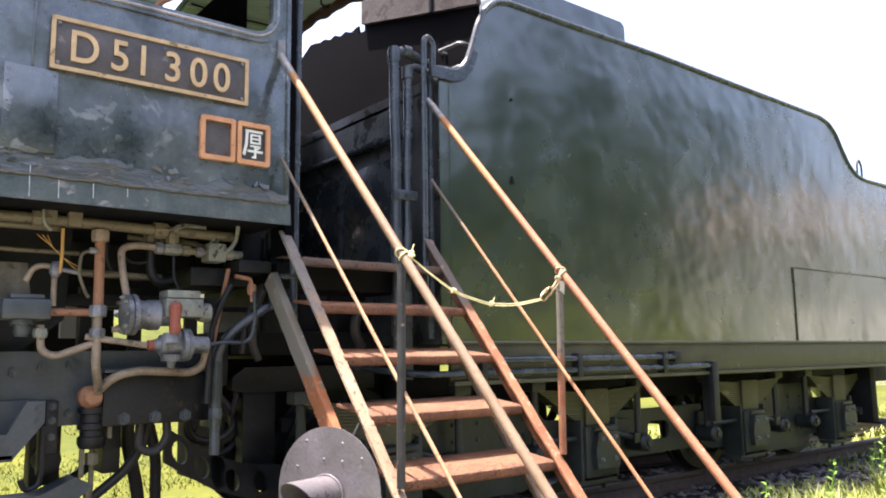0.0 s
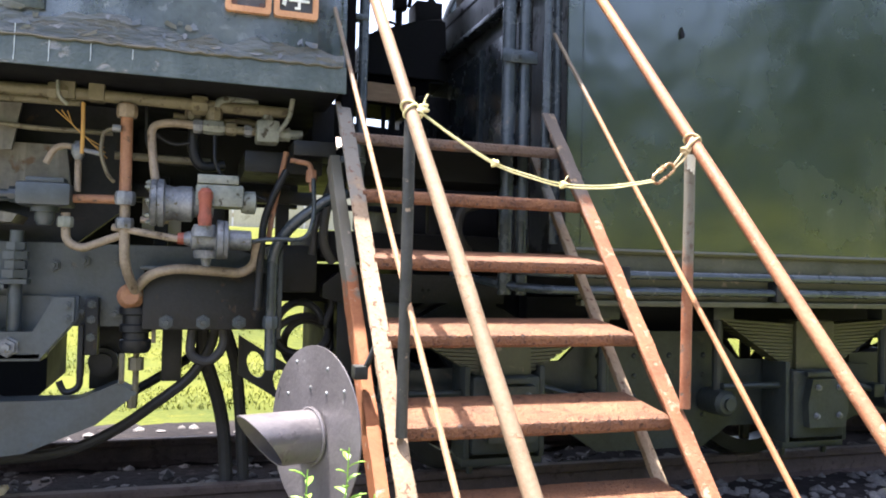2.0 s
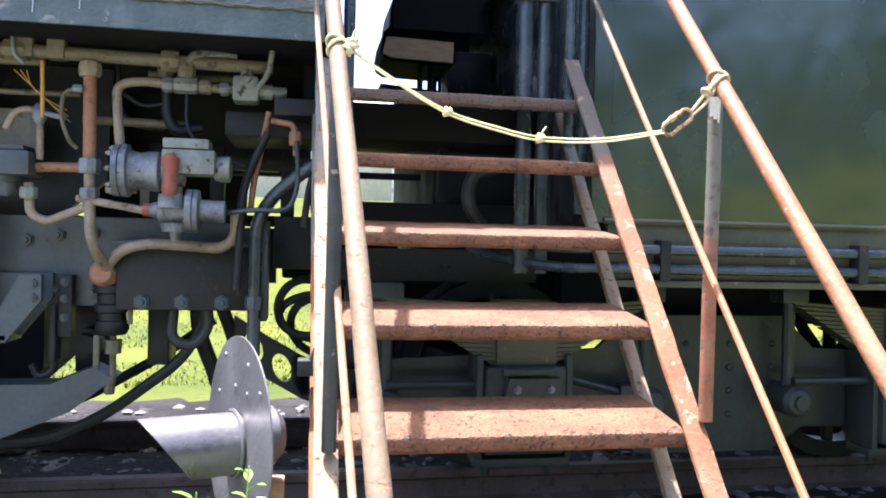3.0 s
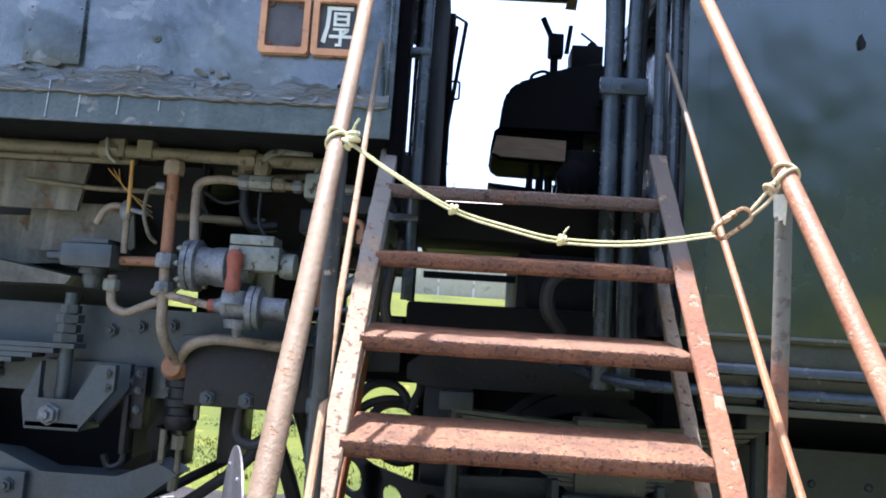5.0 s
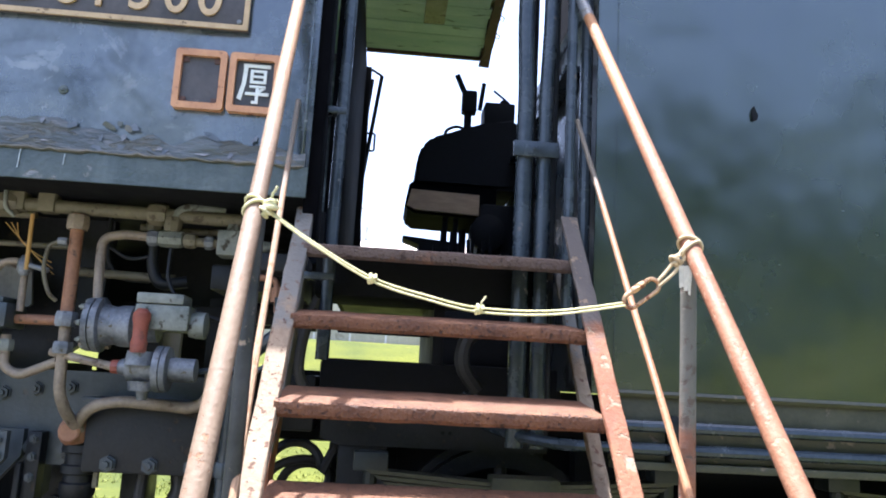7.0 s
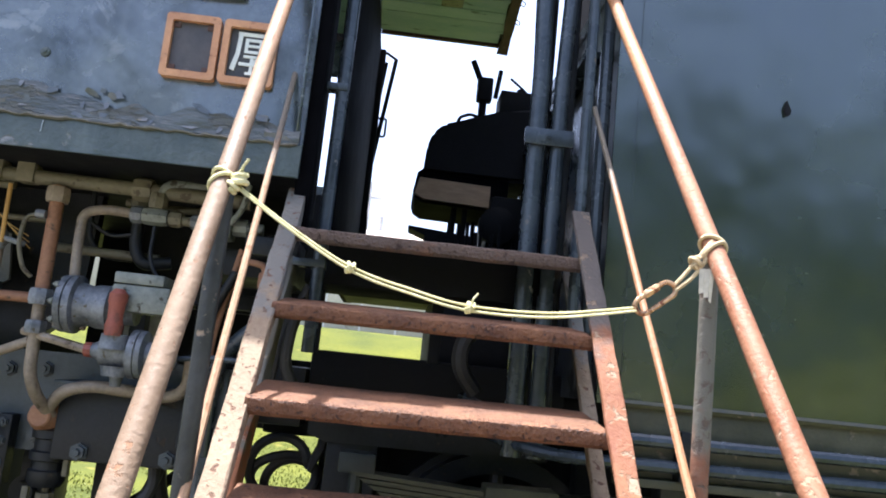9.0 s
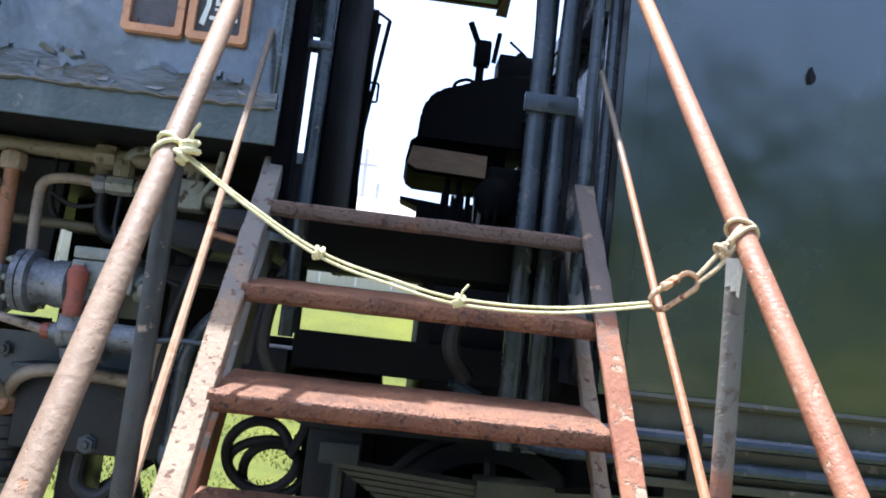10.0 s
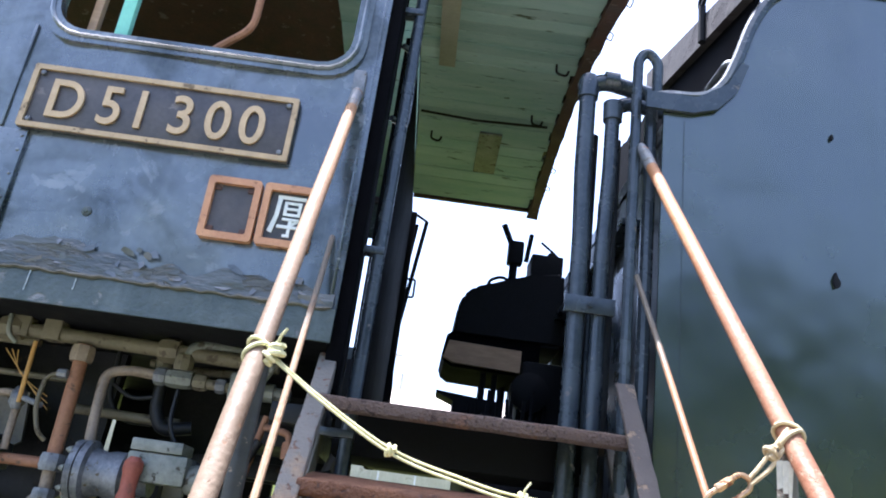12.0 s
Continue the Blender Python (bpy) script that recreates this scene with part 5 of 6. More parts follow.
lathe(bm, (1.185, 4.04, 0.84), (0, 0, 1), [(0, 0.05), (0.02, 0.06), (0.05, 0.06), (0.055, 0.05), (0.08, 0.05), (0.085, 0.062), (0.11, 0.062), (0.115, 0.052), (0.15, 0.052), (0.155, 0.064), (0.18, 0.064), (0.19, 0.045), (0.23, 0.045)], 18)
part("body", bm, "under", strain)
bm = nb()
box(bm, 1.245, 1.262, 4.0, 4.02, 0.88, 1.16, 0.003)
rod(bm, (1.19, 4.04, 0.66), (1.19, 4.04, 0.85), 0.012, 8)
lathe(bm, (1.19, 4.04, 0.77), (0, 0, 1), [(0, 0.03), (0.05, 0.03)], 8)
box(bm, 1.13, 1.15, 4.0, 4.02, 0.72, 0.84, 0.003)
lathe(bm, (1.18, 4.04, 0.62), (0, 0, 1), [(0, 0.018), (0.05, 0.022)], 8)
part("drain_cock", bm, "olive_pipe", strain)
pipe_part("injector_pipe", [(1.70, 3.90, 0.78), (1.70, 3.90, 1.26), (1.76, 3.86, 1.36), (1.90, 3.80, 1.47), (1.98, 3.80, 1.50)], 0.024, "bluegrey", 0.09, "blue-grey feed pipe bending under the ladder",
          [((1.70, 3.90, 0.97), (0, 0, 1), 0.030, 0.05, "frame")])
pipe_part("thin_pipe", [(1.64, 3.86, 1.02), (1.655, 3.86, 1.38), (1.70, 3.85, 1.50), (1.74, 3.84, 1.58)], 0.015, "under", 0.08)
pipe_part("thin_pipe", [(1.60, 3.82, 1.29), (1.70, 3.80, 1.305), (1.82, 3.80, 1.30), (1.85, 3.80, 1.40), (1.84, 3.80, 1.55)], 0.009, "bluegrey", 0.05)
pipe_part("copper_elbow", [(1.75, 3.82, 1.62), (1.83, 3.82, 1.61), (1.84, 3.82, 1.50)], 0.011, "rust_pipe", 0.02, "orange rusted elbow",
          [((1.835, 3.82, 1.56), (0, 0, 1), 0.02, 0.05, "rust_pipe")])
bm = nb()
box(bm, 1.58, 1.90, 3.95, 4.4, 1.58, 1.67, 0.01)
box(bm, 1.76, 1.93, 3.80, 4.0, 1.64, 1.70, 0.006)
part("beam_end", bm, "under", loco)
# hoses and chain below
bm = nb()
pipe(bm, [(1.50, 4.22, 0.95), (1.48, 4.22, 0.84), (1.40, 4.22, 0.71), (1.12, 4.22, 0.50), (0.92, 4.22, 0.41), (0.3, 4.25, 0.38), (-0.6, 4.25, 0.38)], 0.023, 0.16, 10)
hose = part("rubber_hose", bm, "rubber", loco, "black rubber hose sagging to the track")
bm = nb()
pipe(bm, [(1.44, 4.38, 0.95), (1.45, 4.40, 0.80), (1.52, 4.46, 0.60), (1.56, 4.52, 0.42), (1.58, 4.52, 0.10)], 0.032, 0.12, 10)
pipe(bm, [(1.53, 4.38, 0.95), (1.60, 4.42, 0.75), (1.63, 4.50, 0.50), (1.66, 4.52, 0.10)], 0.028, 0.12, 10)
part("rubber_hose", bm, "rubber", loco, "pair of black hanging hoses")
bm = nb()
pipe(bm, [(1.40, 4.05, 0.93), (1.39, 4.05, 0.82), (1.47, 4.05, 0.79), (1.53, 4.05, 0.86), (1.52, 4.05, 0.95)], 0.020, 0.05, 10)
part("coupling_hose", bm, "rubber", loco, "looped black coupling hose")
bm = nb()
pipe(bm, [(0.7, 4.5, 0.46), (0.95, 4.5, 0.50), (1.30, 4.5, 0.70), (1.5, 4.5, 0.85)], 0.022, 0.2, 10)
box(bm, 1.28, 1.36, 4.2, 4.4, 0.70, 0.94, 0.008)
box(bm, 0.99, 1.12, 4.3, 4.42, 0.66, 0.94, 0.008)
lathe(bm, (1.05, 4.28, 0.78), (0, -1, 0), [(0, 0.06), (0.05, 0.06), (0.05, 0.04), (0.09, 0.04)], 14)
part("brake_rigging", bm, "under", loco)
# ---- footplate between cab and tender ----
foot = thing("footplate", (2.3, MID, 1.3), "black footplate and drawgear between cab and tender", "footplate")
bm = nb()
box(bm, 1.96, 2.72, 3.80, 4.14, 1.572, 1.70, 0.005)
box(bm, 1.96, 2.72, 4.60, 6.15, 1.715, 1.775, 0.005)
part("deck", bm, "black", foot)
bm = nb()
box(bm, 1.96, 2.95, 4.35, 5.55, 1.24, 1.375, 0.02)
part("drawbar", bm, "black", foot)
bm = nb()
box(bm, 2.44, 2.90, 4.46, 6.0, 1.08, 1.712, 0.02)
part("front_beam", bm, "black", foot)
# block added to close a see-through gap under the tank front
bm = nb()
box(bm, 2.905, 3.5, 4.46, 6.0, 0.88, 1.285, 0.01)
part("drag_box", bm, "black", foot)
bm = nb()
slab(bm, [(1.98, 1.12), (2.05, 1.175), (2.90, 1.175), (2.90, 1.035), (2.05, 1.035), (1.98, 1.06)], 4.36, 4.44)
bp_ = part("buffer_plate", bm, "under", foot, "grey-green buffer plate")
# holes drawn as raised black discs, their dark hollow put into the colour
bm = nb()
for x in (2.47, 2.50):
    lathe(bm, (x, 4.362, 1.10), (0, -1, 0), [(0, 0.008), (0.003, 0.008)], 8)
part("hole", bm, "black", bp_)
bm = nb()
box(bm, 2.055, 2.25, 4.38, 4.48, 0.50, 1.035, 0.008)
part("column", bm, "under", foot)
# black mass added to fill the dark space under the tender front
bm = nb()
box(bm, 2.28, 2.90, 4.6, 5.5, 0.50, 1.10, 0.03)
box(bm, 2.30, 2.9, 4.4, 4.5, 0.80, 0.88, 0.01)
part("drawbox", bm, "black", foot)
bm = nb()
pipe(bm, [(1.975, 3.97, 1.60), (1.92, 3.97, 1.45), (1.91, 3.97, 1.30), (1.96, 4.0, 1.22)], 0.02, 0.08, 10)
pipe(bm, [(1.965, 4.0, 1.60), (1.89, 4.0, 1.42), (1.87, 4.0, 1.25)], 0.014, 0.06, 10)
part("hose", bm, "rubber", foot)
bm = nb()
pipe(bm, [(2.60, 3.92, 1.50), (2.50, 3.92, 1.47), (2.48, 3.92, 1.36), (2.55, 3.95, 1.28)], 0.028, 0.06, 10)
part("hose", bm, "rubber", foot)
bm = nb()
box(bm, 1.985, 2.012, 4.0, 4.05, 1.36, 1.59, 0.004)
part("stay", bm, "black", foot)
bm = nb()
box(bm, 2.385, 2.425, 4.0, 4.05, 1.36, 1.59, 0.004)
part("stay", bm, "black", foot)
bm = nb()
box(bm, 2.0, 2.42, 4.7, 4.74, 1.50, 1.53, 0.003)
part("stay", bm, "black", foot)
# small litter of levers standing on the deck
bm = nb()
for k in range(9):
    x, y = 2.44 + 0.035 * k, 5.1 + 0.1 * math.sin(k * 2.3)
    rod(bm, (x, y, 1.775), (x + 0.01 * math.sin(k), y, 2.0 + 0.10 * abs(math.sin(k * 1.3))), 0.010, 6)
    box(bm, x - 0.02, x + 0.02, y - 0.02, y + 0.02, 1.775, 1.90 + 0.05 * abs(math.sin(k * 2.1)), 0.004)
part("lever_frame", bm, "black", foot, "cluster of black levers and cocks")
bm = nb()
slab(bm, [(2.37, 1.775), (2.60, 1.775), (2.62, 2.06), (2.28, 2.085), (2.285, 2.07), (2.37, 2.04)], 5.34, 5.5)
part("tool_tray", bm, "black", foot, "small black tray with a flared lip")

# ---- fireman's seat ----
seat = thing("cab_seat", (2.62, 5.65, 1.775), "black crew seat with a brown wooden front board", "seat")
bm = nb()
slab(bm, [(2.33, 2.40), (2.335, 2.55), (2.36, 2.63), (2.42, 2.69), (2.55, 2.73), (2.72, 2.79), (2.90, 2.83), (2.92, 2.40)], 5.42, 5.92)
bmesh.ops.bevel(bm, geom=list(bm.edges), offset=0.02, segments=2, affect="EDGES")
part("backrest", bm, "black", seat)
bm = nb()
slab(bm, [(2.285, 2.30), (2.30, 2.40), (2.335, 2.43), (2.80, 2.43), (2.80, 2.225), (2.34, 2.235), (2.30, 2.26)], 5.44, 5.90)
part("seat_box", bm, "soot_shade", seat)
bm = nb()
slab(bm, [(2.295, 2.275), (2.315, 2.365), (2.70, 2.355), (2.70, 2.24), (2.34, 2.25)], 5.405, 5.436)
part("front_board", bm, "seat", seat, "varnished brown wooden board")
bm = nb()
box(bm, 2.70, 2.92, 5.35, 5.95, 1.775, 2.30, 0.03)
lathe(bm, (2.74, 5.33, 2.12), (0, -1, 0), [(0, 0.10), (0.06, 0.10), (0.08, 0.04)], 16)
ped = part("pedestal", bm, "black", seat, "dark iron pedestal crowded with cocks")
for k in range(6):
    bm = nb()
    rod(bm, (2.66 + 0.035 * k, 5.30 + 0.01 * k, 1.775), (2.66 + 0.033 * k, 5.30, 2.14 + 0.05 * math.sin(k * 2.2)), 0.009, 6)
    part("cock", bm, "black", ped)
for x, y in ((2.52, 5.5), (2.58, 5.5), (2.66, 5.8)):
    bm = nb()
    rod(bm, (x, y, 1.775), (x, y, 2.24), 0.015, 8)
    part("leg", bm, "black", seat)
bm = nb()
box(bm, 2.72, 2.90, 5.5, 5.7, 2.80, 2.95, 0.01)
rod(bm, (2.63, 5.6, 2.74), (2.63, 5.6, 2.92), 0.024, 10)
box(bm, 2.59, 2.68, 5.56, 5.64, 2.90, 3.04, 0.015)
rod(bm, (2.61, 5.6, 3.02), (2.555, 5.6, 3.14), 0.018, 8)
rod(bm, (2.70, 5.6, 2.93), (2.72, 5.6, 3.10), 0.014, 8)
pipe(bm, [(2.50, 5.6, 2.71), (2.50, 5.6, 2.79), (2.57, 5.6, 2.82), (2.62, 5.6, 2.80)], 0.010, 0.03, 8)
pipe(bm, [(2.78, 5.6, 3.06), (2.86, 5.6, 3.0), (2.88, 5.6, 2.98)], 0.008, 0.02, 8)
lathe(bm, (2.84, 5.6, 2.97), (0, -1, 0), [(0, 0.025), (0.03, 0.025)], 10)
part("brake_stand", bm, "black", seat, "black handle head standing behind the seat")

# ---- tender ----
TY, TFAR = 3.66, 6.25
tender = thing("tender", (6.2, MID, 0.2), "dark green-black locomotive tender with a curved coal side and glossy reflections", "tender")
top_line = [(2.885, 2.86), (2.99, 2.865), (3.05, 2.885), (3.10, 2.945), (3.145, 3.06), (3.185, 3.19), (3.245, 3.31), (3.33, 3.385), (3.44, 3.415), (5.0, 3.425), (7.45, 3.40),
            (7.62, 3.37), (7.75, 3.29), (7.86, 3.15), (7.98, 3.02), (8.12, 2.93), (8.3, 2.90), (10.1, 2.90)]


def top_at(x):
    for (a, za), (c, zc) in zip(top_line, top_line[1:]):
        if a <= x <= c:
            return za + (zc - za) * (x - a) / (c - a)
    return 2.90


for y, name in ((TY, "near"), (TFAR, "far")):
    bm = nb()
    xs = sorted(set([2.885 + 7.215 * i / 70 for i in range(71)] + [p[0] for p in top_line]))
    rows = 26
    for s in (0, 0.010):
        g = []
        for x in xs:
            zt = top_at(x)
            g.append([bm.verts.new((x, y + s + (0.006 * (noise.noise(Vector((x * 1.3, z * 1.3, 7.7))) + 0.4 * noise.noise(Vector((x * 4, z * 4, 2)))) if y < 5 else 0), z))
                      for z in [1.29 + (zt - 1.29) * j / rows for j in range(rows + 1)]])
        for a, c in zip(g, g[1:]):
            for j in range(rows):
                bm.faces.new((a[j], c[j], c[j + 1], a[j + 1]))
    side = part("tank_side", bm, "tender_paint", tender, "glossy dark green tank side mirroring grass and sky")
    bm = nb()
    pts = [(2.83, y, 2.845)] + [(x, y, z + 0.008) for x, z in top_line]
    sweep(bm, bent(pts, 0.05, 3), 0.022, 8)
    part("top_bead", bm, "bluegrey", tender, "rounded bead along the top edge")
    bm = nb()
    slab(bm, [(2.82, 2.805), (2.98, 2.805), (3.06, 2.83), (3.13, 2.91), (3.17, 3.02), (3.145, 3.03), (3.095, 2.935), (2.99, 2.868), (2.82, 2.868)], y - 0.022, y - 0.006)
    part("edge_strap", bm, "bluegrey", tender)
bm = nb()
box(bm, 2.93, 2.945, TY + 0.012, TFAR - 0.002, 1.29, 2.86)
blk = part("front_bulkhead", bm, "bulkhead", tender, "blue-grey front bulkhead, streaked and dark-blotched, with doors and a ledge")
for nm, d in (("ledge", (2.86, 2.93, 4.05, 6.0, 2.55, 2.58)), ("bulkhead_door", (2.915, 2.93, 4.2, 4.75, 1.75, 2.45)), ("bulkhead_door", (2.915, 2.93, 4.85, 5.4, 1.75, 2.45)), ("door_post", (2.90, 2.93, 4.78, 4.82, 1.75, 2.45))):
    bm = nb()
    box(bm, *d, 0.004)
    part(nm, bm, "bluegrey", blk)
bm = nb()
box(bm, 2.93, 10.1, TY + 0.02, TFAR - 0.02, 2.78, 2.80)
box(bm, 10.08, 10.1, TY + 0.02, TFAR - 0.02, 1.29, 2.9)
box(bm, 2.95, 10.08, TY + 0.02, TFAR - 0.02, 1.29, 1.33)
part("tank_top", bm, "black", tender)
bm = nb()
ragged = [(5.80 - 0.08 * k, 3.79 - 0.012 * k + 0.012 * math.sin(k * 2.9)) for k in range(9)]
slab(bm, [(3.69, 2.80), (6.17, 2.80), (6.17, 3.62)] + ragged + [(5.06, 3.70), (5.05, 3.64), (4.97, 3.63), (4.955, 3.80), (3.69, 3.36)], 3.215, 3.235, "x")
cw = part("coal_front", bm, "soot_shade", tender, "black coal bunker front board")
bm = nb()
GABLE = [(3.65, 3.34), (4.30, 3.50), (4.95, 3.665)]
slab(bm, GABLE + [(y, z + 0.11 + 0.06 * (y - 3.65)) for y, z in GABLE[::-1]], 3.175, 3.212, "x")
part("weather_board", bm, "weather", cw, "brownish gable board")
for z in (2.98, 3.13):
    bm = nb()
    pipe(bm, [(3.214, 3.78, z), (3.15, 3.78, z), (3.15, 4.0, z + 0.01), (3.214, 4.0, z + 0.01)], 0.012, 0.03, 8)
    part("rung", bm, "valve", cw, "pale bent iron rung")
bm = nb()
pipe(bm, [(3.165, 4.09, 3.44), (3.165, 4.09, 3.62)], 0.017, 0.02, 8)
sweep(bm, [Vector((3.165, 4.09 + 0.03 * math.cos(a), 3.65 + 0.03 * math.sin(a))) for a in [2 * math.pi * k / 12 for k in range(12)]], 0.010, 6, closed=True)
part("lifting_eye", bm, "black", cw)
bm = nb()
slab(bm, rounded(4.05, 5.36, 3.30, 4.0, 0.06, 4), 4.25, 5.65)
part("bunker_box", bm, "tender_paint", tender, "blue-grey box behind the coal space")
bm = nb()
pipe(bm, [(8.45, 3.78, 2.80), (8.45, 3.78, 3.12), (8.49, 3.78, 3.18), (8.55, 3.78, 3.12), (8.55, 3.78, 2.80)], 0.012, 0.05, 8)
part("grab_loop", bm, "bluegrey", tender, "thin bent grab loop on the tank top")
bm = nb()
box(bm, 2.95, 10.1, TY + 0.004, TY + 0.03, 1.085, 1.29, 0.004)
sole = part("sole_bar", bm, "olive", tender, "olive grimy sole bar")
bm = nb()
sweep(bm, [(2.93, TY - 0.006, 1.297), (10.1, TY - 0.006, 1.297)], 0.012, 6)
box(bm, 2.95, 10.1, TY - 0.03, TY + 0.02, 1.06, 1.084, 0.003)
part("rib", bm, "olive", sole)
bm = nb()
box(bm, 6.755, 6.763, TY - 0.010, TY + 0.004, 1.31, 1.94)
box(bm, 6.763, 9.5, TY - 0.010, TY + 0.004, 1.934, 1.942)
part("seam", bm, "olive", tender)
bm = nb()
box(bm, 2.955, 2.965, TY - 0.006, TY + 0.004, 1.31, 2.78)
part("seam", bm, "tender_paint", tender)
# black patches set proud of the side, with a hole's inner dark as colour
for x, z, s in ((3.44, 2.274, 0.72), (3.45, 2.788, 0.32)):
    bm = nb()
    slab(bm, [(x - 0.006 * s, z - 0.028 * s), (x + 0.013 * s, z - 0.022 * s), (x + 0.019 * s, z), (x + 0.007 * s, z + 0.022 * s), (x - 0.001 * s, z + 0.045 * s), (x - 0.014 * s, z + 0.008 * s)], TY - 0.014, TY - 0.003)
    part("rust_hole", bm, "black", tender, "small black patch standing for a hole")
bm = nb()
for k in range(7):
    sweep(bm, [(5.0 + 0.35 * k, TY - 0.007, 2.0 + 0.2 * math.sin(k * 2.7)), (5.0 + 0.35 * k, TY - 0.007, 1.985 + 0.2 * math.sin(k * 2.7))], 0.004, 6)
part("chip", bm, "skirt", tender)
for z, xe in ((1.195, 4.95), (1.125, 5.42)):
    bm = nb()
    pipe(bm, [(2.52, 4.05, z + 0.06), (2.62, 3.80, z + 0.02), (2.75, TY - 0.03, z), (xe, TY - 0.03, z)], 0.019, 0.12, 10)
    part("train_pipe", bm, "bluegrey", tender, "blue-grey pipe along the sole bar")
for xa, xb, ya, yb, za, zb in [(x - 0.02, x + 0.02, 0.055, 0.006, 1.085, 1.23) for x in (3.15, 3.95, 4.82)] + [(4.94, 5.02, 0.05, 0.006, 1.16, 1.235), (5.38, 5.45, 0.06, 0.02, 0.72, 1.155)]:
    bm = nb()
    box(bm, xa, xb, TY - ya, TY + yb, za, zb, 0.005)
    part("pipe_bracket", bm, "under", tender)
# upright pipes at the front of the tender
bm = nb()
pipe(bm, [(2.655, 3.76, 1.10), (2.655, 3.76, 2.35), (2.645, 3.76, 2.60), (2.645, 3.76, 2.93), (2.70, 3.76, 2.96), (2.90, 3.80, 2.95)], 0.030, 0.04, 12)
up1 = part("upright_pipe", bm, "bluegrey", tender, "blue-grey upright pipe with an elbow")
bm = nb()
lathe(bm, (2.645, 3.76, 2.88), (0, 0, 1), [(0, 0.036), (0.06, 0.04), (0.09, 0.03)], 12)
lathe(bm, (2.70, 3.76, 2.962), (1, 0, 0), [(0, 0.036), (0.05, 0.036)], 12)
part("elbow_collar", bm, "bluegrey", up1)
bm = nb()
pipe(bm, [(2.725, 3.755, 1.10), (2.725, 3.755, 2.3), (2.735, 3.755, 2.6), (2.735, 3.755, 2.85), (2.79, 3.77, 2.89), (2.92, 3.80, 2.89)], 0.026, 0.04, 12)
lathe(bm, (2.735, 3.755, 2.80), (0, 0, 1), [(0, 0.034), (0.07, 0.036)], 12)
part("upright_pipe", bm, "bluegrey", tender)
bm = nb()
pipe(bm, [(2.69, 3.84, 1.10), (2.69, 3.84, 2.78)], 0.018, 0.04, 10)
pipe(bm, [(2.765, 3.80, 1.2), (2.765, 3.80, 2.75)], 0.015, 0.04, 10)
part("upright_pipe", bm, "under", tender)
bm = nb()
pipe(bm, [(2.80, 3.69, 1.55), (2.80, 3.69, 3.02), (2.83, 3.69, 3.06), (2.87, 3.69, 3.02), (2.87, 3.70, 2.86)], 0.018, 0.03, 10)
part("grab_pole", bm, "bluegrey", tender, "hooked grab pole")
bm = nb()
pipe(bm, [(2.86, 3.72, 1.32), (2.86, 3.72, 2.84)], 0.022, 0.04, 10)
part("upright_pipe", bm, "bluegrey", tender)
bm = nb()
box(bm, 2.61, 2.77, 3.715, 3.735, 2.085, 2.14, 0.004)
bolt(bm, (2.69, 3.715, 2.112), (0, -1, 0), 0.010, 0.01)
part("pipe_clamp", bm, "bluegrey", tender)


